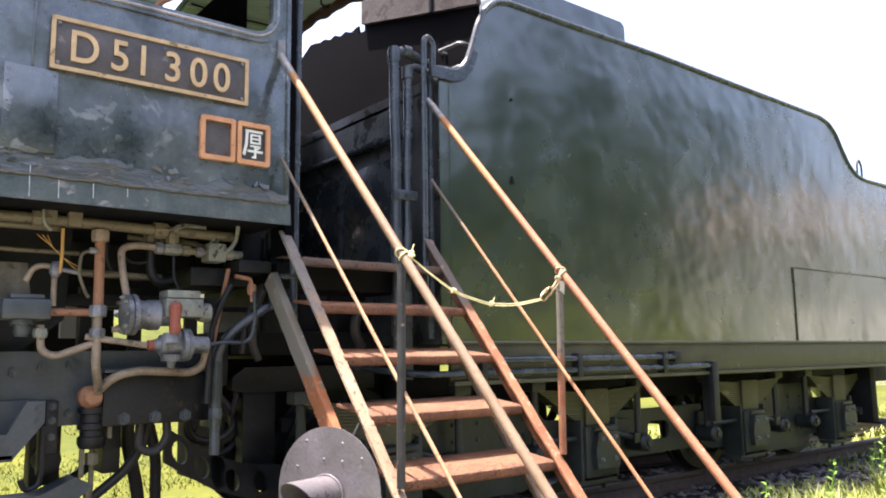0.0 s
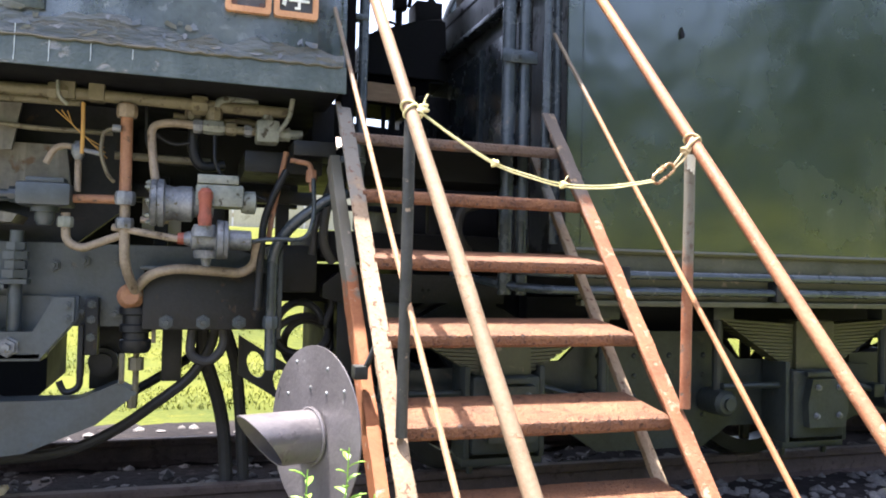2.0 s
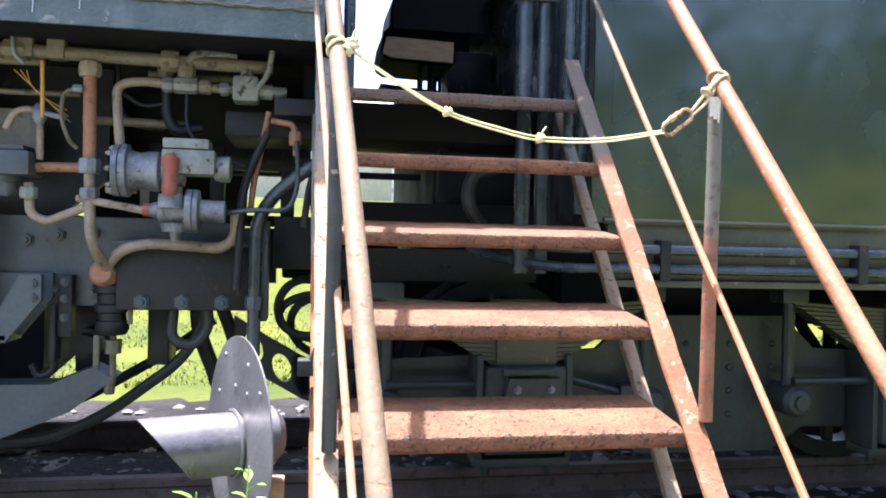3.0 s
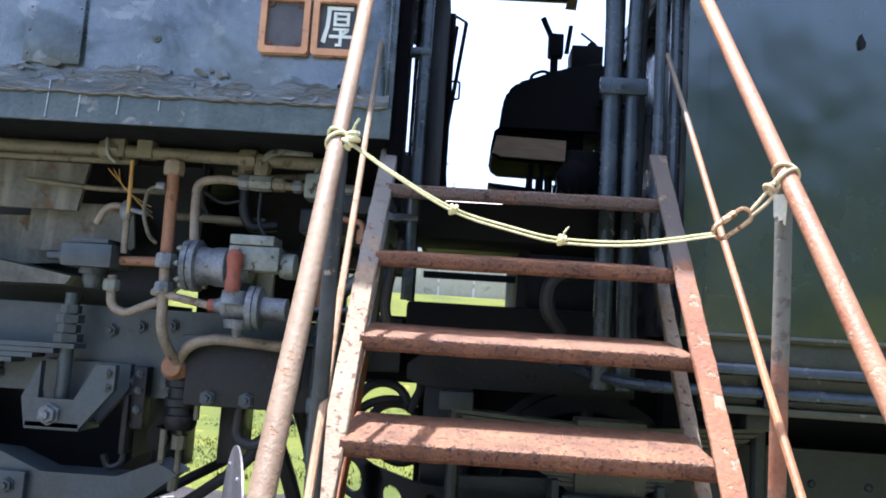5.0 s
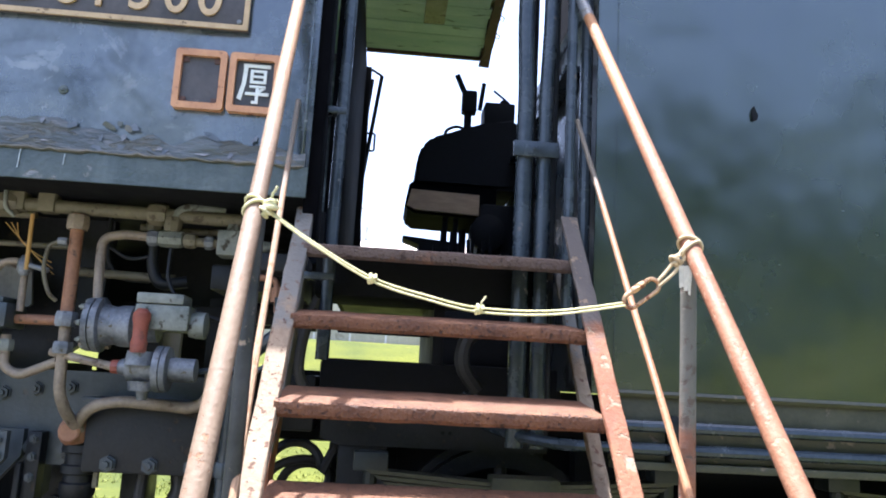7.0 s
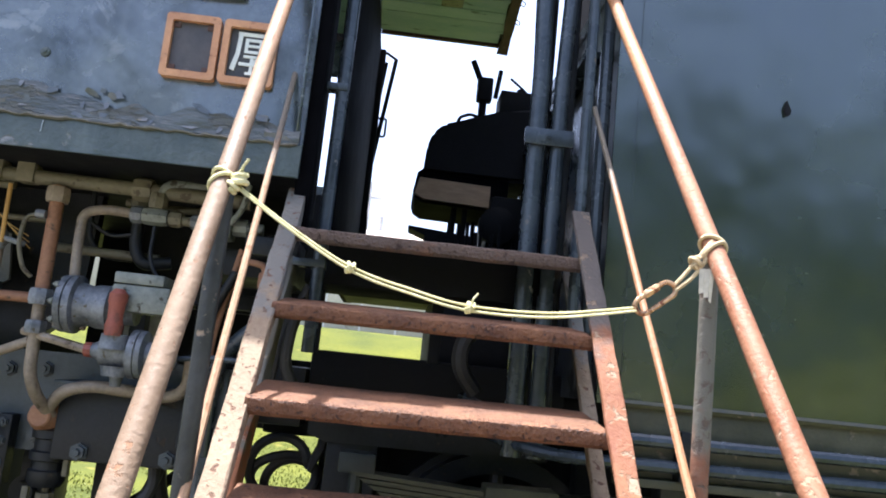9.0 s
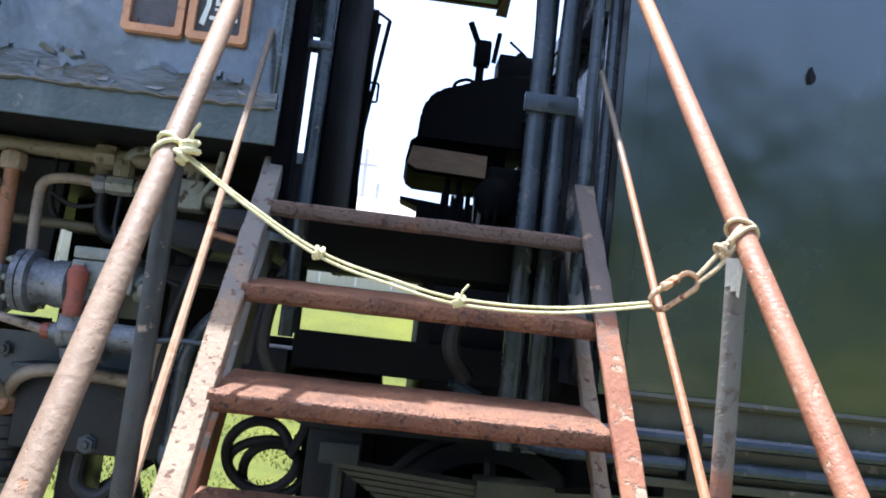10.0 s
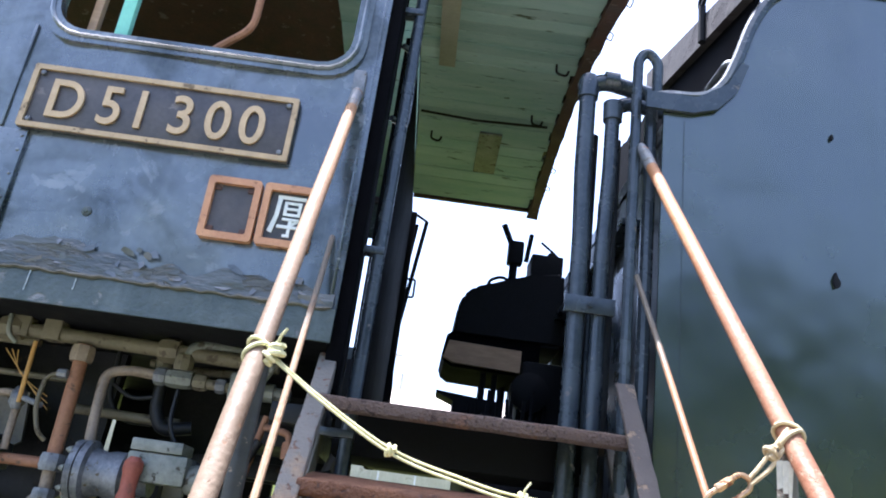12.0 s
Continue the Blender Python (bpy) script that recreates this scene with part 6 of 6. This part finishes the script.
# running gear of the tender: one axle set, repeated
def axle_set(x):
    bm = nb()
    for yy in (4.37, 5.44):
        spoked_wheel(bm, (x, 0.63), 0.42, yy, yy + 0.1, 10)
    rod(bm, (x, 4.2, 0.63), (x, 5.7, 0.63), 0.07, 14)
    part("wheelset", bm, "under", tender, "dark spoked wheels on an axle")
    sp = None
    for i in range(15):
        bm = nb()
        h = 0.55 - 0.031 * i
        z = 0.965 - 0.0165 * i
        up = 0.028 * (h / 0.55) ** 2
        slab(bm, [(x - h + 0.022, z + up - 0.0145), (x - 0.1, z - 0.0145), (x + 0.1, z - 0.0145), (x + h - 0.022, z + up - 0.0145),
                  (x + h, z + up), (x + 0.1, z), (x - 0.1, z), (x - h, z + up)], 3.92 + 0.002 * (i % 2), 4.02)
        if sp is None:
            sp = part("bogie_spring", bm, "olive", tender, "olive leaf spring")
        else:
            part("leaf", bm, "olive", sp)
    bm = nb()
    box(bm, x - 0.11, x + 0.13, 3.90, 4.03, 0.70, 0.985, 0.008)
    part("buckle", bm, "olive", sp)
    for s in (-0.53, 0.53):
        bm = nb()
        rod(bm, (x + s, 3.97, 0.55), (x + s, 3.97, 1.04), 0.026, 10)
        box(bm, x + s - 0.06, x + s + 0.06, 3.92, 4.02, 0.985, 1.05, 0.008)
        lathe(bm, (x + s, 3.90, 0.58), (0, -1, 0), [(-0.14, 0.065), (0, 0.065), (0.02, 0.05), (0.025, 0.03), (0.04, 0.03)], 12)
        part("hanger", bm, "bogie", sp)
    bm = nb()
    box(bm, x - 0.16, x + 0.16, 3.86, 4.12, 0.40, 0.74, 0.02)
    box(bm, x - 0.19, x - 0.165, 3.88, 4.05, 0.38, 0.78, 0.004)
    box(bm, x + 0.165, x + 0.19, 3.88, 4.05, 0.38, 0.78, 0.004)
    bx = part("axle_box", bm, "bogie", tender, "cast grey-green axle box")
    bm = nb()
    slab(bm, [(x - 0.10, 0.46), (x + 0.12, 0.46), (x + 0.14, 0.56), (x + 0.12, 0.70), (x - 0.08, 0.70), (x - 0.11, 0.58)], 3.815, 3.858)
    box(bm, x - 0.10, x + 0.10, 3.83, 3.85, 0.71, 0.735, 0.004)
    part("cover", bm, "bogie", bx)
    bm = nb()
    box(bm, x - 0.19, x + 0.19, 3.90, 4.04, 0.345, 0.378, 0.006)
    for q in (-0.13, 0.13):
        rod(bm, (x + q, 3.97, 0.30), (x + q, 3.97, 0.40), 0.016, 8)
    part("keeper", bm, "bogie", bx)
    bm = nb()
    rod(bm, (x - 0.53, 3.93, 0.66), (x - 0.19, 3.93, 0.66), 0.017, 8)
    part("tie_rod", bm, "bogie", bx)
    bm = nb()
    rod(bm, (x + 0.19, 3.93, 0.68), (x + 0.50, 3.93, 0.60), 0.017, 8)
    box(bm, x + 0.40, x + 0.47, 3.90, 3.96, 0.585, 0.655, 0.006)
    part("tie_rod", bm, "bogie", bx)
    bolts(bx, "valve", [((x + s, 3.815, z), (0, -1, 0)) for s, z in ((-0.06, 0.52), (0.08, 0.52), (-0.05, 0.66), (0.08, 0.66))], 0.014, 0.014)


for ax in (2.72, 4.42, 6.36, 7.95):
    axle_set(ax)
for a, c in ((2.2, 4.95), (5.85, 8.5)):
    bm = nb()
    xm = (a + c) / 2
    slab(bm, [(a, 0.50), (a + 0.15, 0.44), (xm - 0.45, 0.44), (xm - 0.3, 0.34), (xm + 0.3, 0.34), (xm + 0.45, 0.44), (c - 0.15, 0.44), (c, 0.50), (c, 0.74), (xm + 0.5, 0.78), (xm + 0.35, 0.92), (xm - 0.35, 0.92), (xm - 0.5, 0.78), (a, 0.74)], 4.06, 4.09)
    bf = part("bogie_frame", bm, "bogie", tender, "riveted bogie side frame plate")
    rivets(bf, "bogie", [((xm - 0.3 + 0.2 * (k % 4), 4.06, 0.5 + 0.1 * (k // 4)), (0, -1, 0)) for k in range(16)], 0.016)
bm = nb()
ring_plate(bm, rounded(4.85, 5.95, 0.46, 0.80, 0.02, 6), rounded(5.23, 5.50, 0.56, 0.70, 0.06, 6), 4.10, 4.13)
part("slotted_plate", bm, "bogie", tender, "frame plate with a rounded slot")
bm = nb()
box(bm, 3.0, 10.0, 4.3, 4.4, 0.86, 1.08, 0.01)
box(bm, 3.0, 10.0, 5.5, 5.6, 0.86, 1.08, 0.01)
part("main_frame", bm, "black", tender)
bm = nb()
box(bm, 8.40, 8.52, 3.80, 4.05, 0.50, 1.08, 0.006)
box(bm, 8.40, 8.86, 3.74, 4.05, 0.50, 0.52, 0.003)
part("rear_step", bm, "black", tender, "black hanging rear step")

# ---- ladder ----
D = Vector((0, -0.2000, -0.2325))
TX0, TX1 = 1.955, 2.765


def tread_edge(i):
    """Front upper edge of tread i, counted from the top."""
    return 3.529 - 0.2003 * (i - 1), 1.698 - 0.2325 * (i - 1)


ladder = thing("steel_ladder", (2.36, 2.3, 0.0), "steep rust-red steel ladder stair with worn handrails, leaning on the footplate", "ladder")


def beam(name, x0, x1, ytop, ztop, depth, zend, mat, label):
    bm = nb()
    n = 46
    L = (ztop - zend) / 0.2325
    nrm = Vector((0, -0.2325, 0.2000)).normalized()
    prev = None
    for k in range(n + 1):
        q = Vector((0, ytop, ztop)) + D * (L * k / n)
        j = 0.0016
        ring = [bm.verts.new(q + Vector((x, 0, 0)) - nrm * s + Vector((rng.uniform(-j, j), rng.uniform(-j, j), rng.uniform(-j, j)))) for x, s in
                ((x0 + 0.003, 0), (x1 - 0.003, 0), (x1, 0.003), (x1, depth), (x0, depth), (x0, 0.003))]
        if prev:
            for a in range(6):
                bm.faces.new((prev[a], prev[(a + 1) % 6], ring[(a + 1) % 6], ring[a]))
        else:
            bm.faces.new(ring)
        prev = ring
    bm.faces.new(prev[::-1])
    return part(name, bm, mat, ladder, label)


beam("front_beam", 1.898, 1.952, 3.655, 1.835, 0.012, 0.0, "beam", "worn pinkish front flange")
beam("front_beam", 2.768, 2.822, 3.655, 1.865, 0.012, 0.0, "beam_red", "worn reddish front flange")
beam("stringer_web", 1.942, 1.952, 3.665, 1.828, 0.030, 0.0, "beam", "")
beam("stringer_web", 2.812, 2.822, 3.665, 1.858, 0.07, 0.0, "ladder", "")
beam("rear_beam", 1.893, 1.933, 3.735, 1.64, 0.085, 0.0, "beam_orange", "orange-painted rear beam")
beam("rear_beam", 2.785, 2.825, 3.80, 1.70, 0.02, 0.0, "beam", "")
for i in range(1, 9):
    y, z = tread_edge(i)
    bm = nb()
    prof = [(y + 0.004, z - 0.042), (y - 0.004, z - 0.034), (y - 0.007, z - 0.018), (y - 0.004, z - 0.005), (y + 0.004, z), (y + 0.10, z + 0.012), (y + 0.265, z + 0.033), (y + 0.265, z + 0.021), (y + 0.02, z - 0.012), (y + 0.012, z - 0.042)]
    n = 30
    prev = None
    for k in range(n + 1):
        x = TX0 - 0.012 + (TX1 - TX0 + 0.024) * k / n
        w = 0.002
        ring = [bm.verts.new((x, py + w * noise.noise(Vector((x * 9, i, 0))), pz + w * noise.noise(Vector((x * 11, i, 5))))) for py, pz in prof]
        if prev:
            for a in range(len(prof)):
                bm.faces.new((prev[a], prev[(a + 1) % len(prof)], ring[(a + 1) % len(prof)], ring[a]))
        else:
            bm.faces.new(ring)
        prev = ring
    bm.faces.new(prev[::-1])
    part("tread", bm, "ladder", ladder, "rust-red worn tread with a rounded nose")


def worn_tube(pts, r, seg=14, n=60):
    bm = nb()
    P = []
    for a, c in zip(pts, pts[1:]):
        a, c = Vector(a), Vector(c)
        P += [a.lerp(c, k / n) for k in range(n)]
    P.append(Vector(pts[-1]))
    P = [p + Vector((0.0015 * noise.noise(p * 3), 0, 0.0015 * noise.noise(p * 3 + Vector((5, 0, 0))))) for p in P]
    sweep(bm, P, r, seg)
    return bm


RAILS = {"l": [(1.867, 3.598, 2.676), (1.929, 2.69, 1.626), (1.981, 1.888, 0.70), (2.009, 1.455, 0.20), (2.02, 1.285, 0.003)],
         "r": [(2.82, 3.65, 2.639), (2.824, 2.71, 1.612), (2.827, 1.875, 0.70), (2.829, 1.417, 0.20), (2.83, 1.237, 0.003)]}
for side in "lr":
    part("handrail", worn_tube(RAILS[side], 0.0182), "rail" if side == "l" else "rail_red", ladder, "worn tan and red handrail tube")
    bm = nb()
    a = Vector(RAILS[side][0])
    b = Vector(RAILS[side][1])
    d = (b - a).normalized()
    sweep(bm, [a - d * 0.05, a + d * 0.02, a + d * 0.15], [0.014, 0.0195, 0.0190], 12)
    if side == "l":
        box(bm, a.x - 0.02, a.x + 0.02, CAB_Y - 0.022, CAB_Y - 0.002, a.z - 0.01, a.z + 0.09, 0.004)
    part("rail_end", bm, "valve", ladder, "grey flattened rail end")
for side, px, py, zb in (("l", 1.93, 2.70, 0.745), ("r", 2.822, 2.72, 0.79)):
    part("rail_post", worn_tube([(px, py, zb), (px + 0.004, py - 0.006, 1.60)], 0.0165, 12, 30), "post" if side == "l" else "post_rust", ladder, "dark chipped post" if side == "l" else "rusty red post, grey at the top")
RODS = {"l": [(1.876, 3.605, 2.178), (1.92, 2.978, 1.436), (1.965, 2.355, 0.70), (1.99, 1.93, 0.20), (2.0, 1.765, 0.003)], "r": [(2.813, 3.645, 2.20), (2.80, 2.925, 1.425), (2.784, 2.249, 0.70), (2.775, 1.79, 0.20), (2.772, 1.61, 0.003)]}
for side in "lr":
    part("guard_rod", worn_tube(RODS[side], 0.0082, 8, 20), "rod" if side == "l" else "rod_red", ladder, "thin worn guard rod")
bm = nb()
box(bm, 1.86, 1.90, 2.98, 3.04, 0.86, 0.90, 0.004)
rod(bm, (1.89, 3.0, 0.88), (1.93, 2.95, 1.0), 0.009, 8)
part("tie_bracket", bm, "post", ladder)


# ---- rope across the ladder ----
rope = thing("barrier_rope", (2.38, 2.69, 1.44), "knotted yellow cord with a rusty quick link tied across the handrails", "rope")


def hang(pts, r, seg=7, n=14, twist=0.0):
    P = []
    pts = [Vector(p) for p in pts]
    for i in range(len(pts) - 1):
        p0, p1, p2, p3 = pts[max(0, i - 1)], pts[i], pts[i + 1], pts[min(len(pts) - 1, i + 2)]
        for k in range(n):
            t = k / n
            P.append(0.5 * ((2 * p1) + (p2 - p0) * t + (2 * p0 - 5 * p1 + 4 * p2 - p3) * t * t + (3 * p1 - p0 - 3 * p2 + p3) * t ** 3))
    P.append(pts[-1])
    bm = nb()
    sweep(bm, P, r, seg)
    return bm


main = [(1.955, 2.672, 1.612), (2.05, 2.670, 1.552), (2.169, 2.672, 1.490), (2.28, 2.680, 1.462), (2.385, 2.687, 1.445), (2.53, 2.69, 1.448), (2.682, 2.69, 1.474)]
part("cord", hang(main, 0.0023), "rope", rope)
part("cord", hang([(x + 0.001, y - 0.004, z - 0.0068 - 0.002 * math.sin(6 * x)) for x, y, z in main], 0.0024), "rope", rope)


def knot(c, r, mat, turns=3, tail=True, axis=(1, 0, 0)):
    bm = nb()
    c = Vector(c)
    d, u, w = frame_of(axis)
    P = []
    for k in range(turns * 10 + 1):
        a = 2 * math.pi * k / 10
        P.append(c + d * r * (k / (turns * 10) - 0.5) * 1.6 + (u * math.cos(a) + w * math.sin(a)) * r * (0.8 + 0.25 * math.sin(a * 0.37)))
    sweep(bm, P, r * 0.42, 6)
    if tail:
        sweep(bm, [c, c + Vector((0.004, -0.006, r * 1.8)), c + Vector((0.012, -0.004, r * 3.0))], r * 0.22, 5)
    return part("knot", bm, mat, rope)


knot((2.169, 2.670, 1.487), 0.0085, "rope", 3, False)
knot((2.385, 2.685, 1.441), 0.0088, "rope", 3, True)


def loops(rail, mat, zc, count, step, r=0.0038):
    a, b, c = [Vector(p) for p in RAILS[rail][:3]]
    ob = None
    for k in range(count):
        z = zc + step * k
        t = (z - a.z) / (b.z - a.z)
        o = a.lerp(b, t) if z > b.z else b.lerp(c, (z - b.z) / (c.z - b.z))
        d = (b - a).normalized()
        _, u, w = frame_of(d)
        tilt = d * 0.012 * (-1) ** k
        bm = nb()
        sweep(bm, [o + (u * math.cos(q) + w * math.sin(q)) * 0.0215 + tilt * math.cos(q) for q in [2 * math.pi * j / 18 for j in range(18)]], r, 7, closed=True)
        part("lashing", bm, mat, rope)


loops("l", "rope", 1.612, 2, 0.010)
loops("r", "rope_tan", 1.592, 2, 0.012)
knot((1.960, 2.668, 1.620), 0.0125, "rope", 3, True, (0, 0, 1))
knot((1.952, 2.664, 1.606), 0.0105, "rope", 2, True, (1, 0, 1))
part("cord", hang([(2.750, 2.69, 1.520), (2.775, 2.688, 1.552), (2.80, 2.686, 1.588), (2.818, 2.69, 1.612)], 0.0038), "rope_tan", rope)
part("cord", hang([(2.752, 2.688, 1.512), (2.782, 2.684, 1.540), (2.806, 2.684, 1.575), (2.826, 2.688, 1.602)], 0.0038), "rope_tan", rope)
knot((2.787, 2.686, 1.568), 0.0105, "rope_tan", 2, False, (1, 0, 1))
bm = nb()
for k in range(3):
    x = 2.792 + 0.008 * k
    slab(bm, [(x, 1.555), (x + 0.010, 1.557), (x + 0.013 - 0.004 * k, 1.515 - 0.01 * k), (x + 0.001, 1.510 - 0.006 * k)], 2.680 - 0.003 * k, 2.6815 - 0.003 * k)
part("tail", bm, "tape", rope, "frayed pale cord ends")
bm = nb()
A, B = Vector((2.684, 2.69, 1.470)), Vector((2.750, 2.69, 1.520))
ax = (B - A).normalized()
sd = Vector((-ax.z, 0, ax.x))
P = []
for k in range(24):
    a = 2 * math.pi * k / 24
    P.append((A + B) / 2 + ax * (math.copysign(1, math.cos(a)) * 0.026 + 0.016 * math.cos(a)) + sd * 0.0145 * math.sin(a))
sweep(bm, P, 0.0046, 8, closed=True)
link = part("quick_link", bm, "link", rope, "rusty oval quick link with a screw sleeve")
bm = nb()
lathe(bm, (A + B) / 2 + sd * 0.0145 - ax * 0.014, ax, [(0, 0.0065), (0.002, 0.0078), (0.028, 0.0078), (0.030, 0.0065)], 6)
part("sleeve", bm, "link", link)

# ---- hooded signal lamp standing beside the ladder ----
sig = thing("hooded_signal_lamp", (1.76, 2.88, 0.0), "dull grey round signal backboard with a slant-cut tube hood", "signal lamp")
SC = Vector((1.727, 2.88, 0.735))
SN = Vector((-0.93, -0.37, 0.02)).normalized()
SU = Vector((0, 0, 1)).cross(SN).normalized()
SV = SN.cross(SU).normalized()
bm = nb()
rings = []
for s in (0.0, 0.004):
    row = []
    for k in range(48):
        a = 2 * math.pi * k / 48
        row.append(bm.verts.new(SC + SN * s + (SU * math.cos(a) + SV * math.sin(a)) * 0.238))
    rings.append(row)
bm.faces.new(rings[0])
bm.faces.new(rings[1][::-1])
for k in range(48):
    bm.faces.new((rings[0][k], rings[0][(k + 1) % 48], rings[1][(k + 1) % 48], rings[1][k]))
part("backboard", bm, "signal", sig)
HC = SC - SV * 0.012
bm = nb()
n = 32
for rr, flip in ((0.072, False), (0.069, True)):
    a0, a1 = [], []
    for k in range(n + 1):
        a = 2 * math.pi * k / n
        cut = 0.165 + 0.060 * math.sin(a)
        d = (SU * math.cos(a) + SV * math.sin(a)) * rr
        a0.append(bm.verts.new(HC + SN * 0.004 + d))
        a1.append(bm.verts.new(HC + SN * cut + d))
    for k in range(n):
        bm.faces.new((a0[k], a0[k + 1], a1[k + 1], a1[k]))
    if not flip:
        keep = a1
for k in range(n):
    bm.faces.new((keep[k], keep[k + 1], a1[k + 1], a1[k]))
hood = part("hood", bm, "signal", sig, "tube hood cut off at a slant")
bm = nb()
sweep(bm, [HC + SN * 0.012 + (SU * math.cos(2 * math.pi * k / 28) + SV * math.sin(2 * math.pi * k / 28)) * 0.076 for k in range(28)], 0.005, 6, closed=True)
part("flange", bm, "signal", hood)
rivets(sig, "valve", [(SC + SN * 0.004 + (SU * math.cos(radians(a)) + SV * math.sin(radians(a))) * r, SN) for a, r in ((70, 0.19), (100, 0.12), (40, 0.20), (150, 0.17), (60, 0.13), (120, 0.21))], 0.006)
bm = nb()
box(bm, 1.765, 1.835, 2.90, 2.97, 0.0, 0.62, 0.006)
part("post", bm, "seat", sig, "short split wooden post")
bm = nb()
lathe(bm, SC + SN * -0.10, SN, [(0, 0.05), (0.02, 0.07), (0.099, 0.07)], 16)
part("lamp_body", bm, "signal", sig)


# ---- wheel stop on the rail ----
ch = thing("wheel_stop", (0.56, 4.42, 0.20), "worn yellow wheel stop wedge lying on the rail", "wheel stop")
bm = nb()
slab(bm, [(0.38, 0.203), (0.64, 0.203), (0.675, 0.215), (0.68, 0.235), (0.665, 0.245), (0.64, 0.232), (0.60, 0.225), (0.54, 0.29), (0.50, 0.30), (0.40, 0.25)], 4.385, 4.455)
bmesh.ops.bevel(bm, geom=list(bm.edges), offset=0.006, segments=2, affect="EDGES")
part("wedge", bm, "chock", ch)
bm = nb()
pipe(bm, [(0.47, 4.375, 0.24), (0.50, 4.35, 0.27), (0.56, 4.35, 0.25)], 0.008, 0.02, 8)
part("handle", bm, "rust_pipe", ch)


# ---- weeds ----
def weed(x, y, h, lean, leaves, seed):
    r = random.Random(seed)
    w = thing("weed", (x, y, 0.0), "tall bright green leafy weed growing in the ballast", "weed", "weeds by the ladder")
    top = Vector((x + lean, y - lean * 0.4, h))
    P = [Vector((x, y, 0)).lerp(top, k / 8) + Vector((0.01 * math.sin(k), 0.01 * math.cos(k * 1.3), 0)) for k in range(9)]
    bm = nb()
    sweep(bm, P, [0.005 - 0.0004 * k for k in range(9)], 6)
    part("stem", bm, "weed", w)
    for k in range(leaves):
        t = 0.25 + 0.75 * k / leaves
        base = P[0].lerp(P[-1], t)
        a = k * 2.4 + r.uniform(-0.4, 0.4)
        L = (0.070 if t < 0.8 else 0.050) * r.uniform(0.8, 1.3)
        d = Vector((math.cos(a), math.sin(a), r.uniform(0.25, 0.9))).normalized()
        s = d.cross(Vector((0, 0, 1))).normalized()
        bm = nb()
        mid = [base + d * L * q + Vector((0, 0, -0.25 * L * q * q)) for q in (0, 0.3, 0.65, 1.0)]
        wd = [0.001, 0.0095, 0.0075, 0.0005]
        lft = [bm.verts.new(m + s * q + Vector((0, 0, q * 0.4))) for m, q in zip(mid, wd)]
        cen = [bm.verts.new(m) for m in mid]
        rgt = [bm.verts.new(m - s * q + Vector((0, 0, q * 0.4))) for m, q in zip(mid, wd)]
        for i in range(3):
            bm.faces.new((lft[i], lft[i + 1], cen[i + 1], cen[i]))
            bm.faces.new((cen[i], cen[i + 1], rgt[i + 1], rgt[i]))
        part("leaf", bm, "weed", w)


for i, (x, y, h, lean, nl) in enumerate(((1.66, 2.60, 0.70, 0.0, 26), (1.75, 2.60, 0.75, 0.01, 34), (1.79, 2.58, 0.64, 0.03, 24), (1.57, 2.58, 0.60, -0.02, 24), (1.50, 2.60, 0.50, 0.02, 18),
                                         (5.6, 2.9, 0.50, 0.03, 18), (6.2, 2.8, 0.62, -0.02, 22), (5.2, 2.7, 0.40, -0.03, 16), (5.9, 2.6, 0.45, 0.02, 16), (5.0, 3.05, 0.4, 0.02, 12), (6.9, 3.2, 0.5, 0.04, 14), (4.5, 3.2, 0.28, 0.02, 10), (3.9, 3.3, 0.22, 0.02, 9),
                                         (7.5, 3.0, 0.5, 0.0, 12), (2.35, 3.6, 0.22, 0.01, 8))):
    weed(x, y, h, lean, nl, i)
bm = nb()
for k in range(26):
    x, y = rng.uniform(3.2, 4.4), rng.uniform(2.6, 3.3)
    a = rng.uniform(0, 6.28)
    h = rng.uniform(0.12, 0.35)
    sweep(bm, bent([(x, y, 0), (x + 0.03 * math.cos(a), y, h), (x + 0.16 * math.cos(a), y + 0.1 * math.sin(a), h * rng.uniform(0.7, 1.1))], 0.1, 4), 0.0022, 4)
tagged(new("dry_grass", finish(bm, "dry_grass", "dry")), "dry straw-coloured grass stems beside the ladder", "grass", "", "stuff")
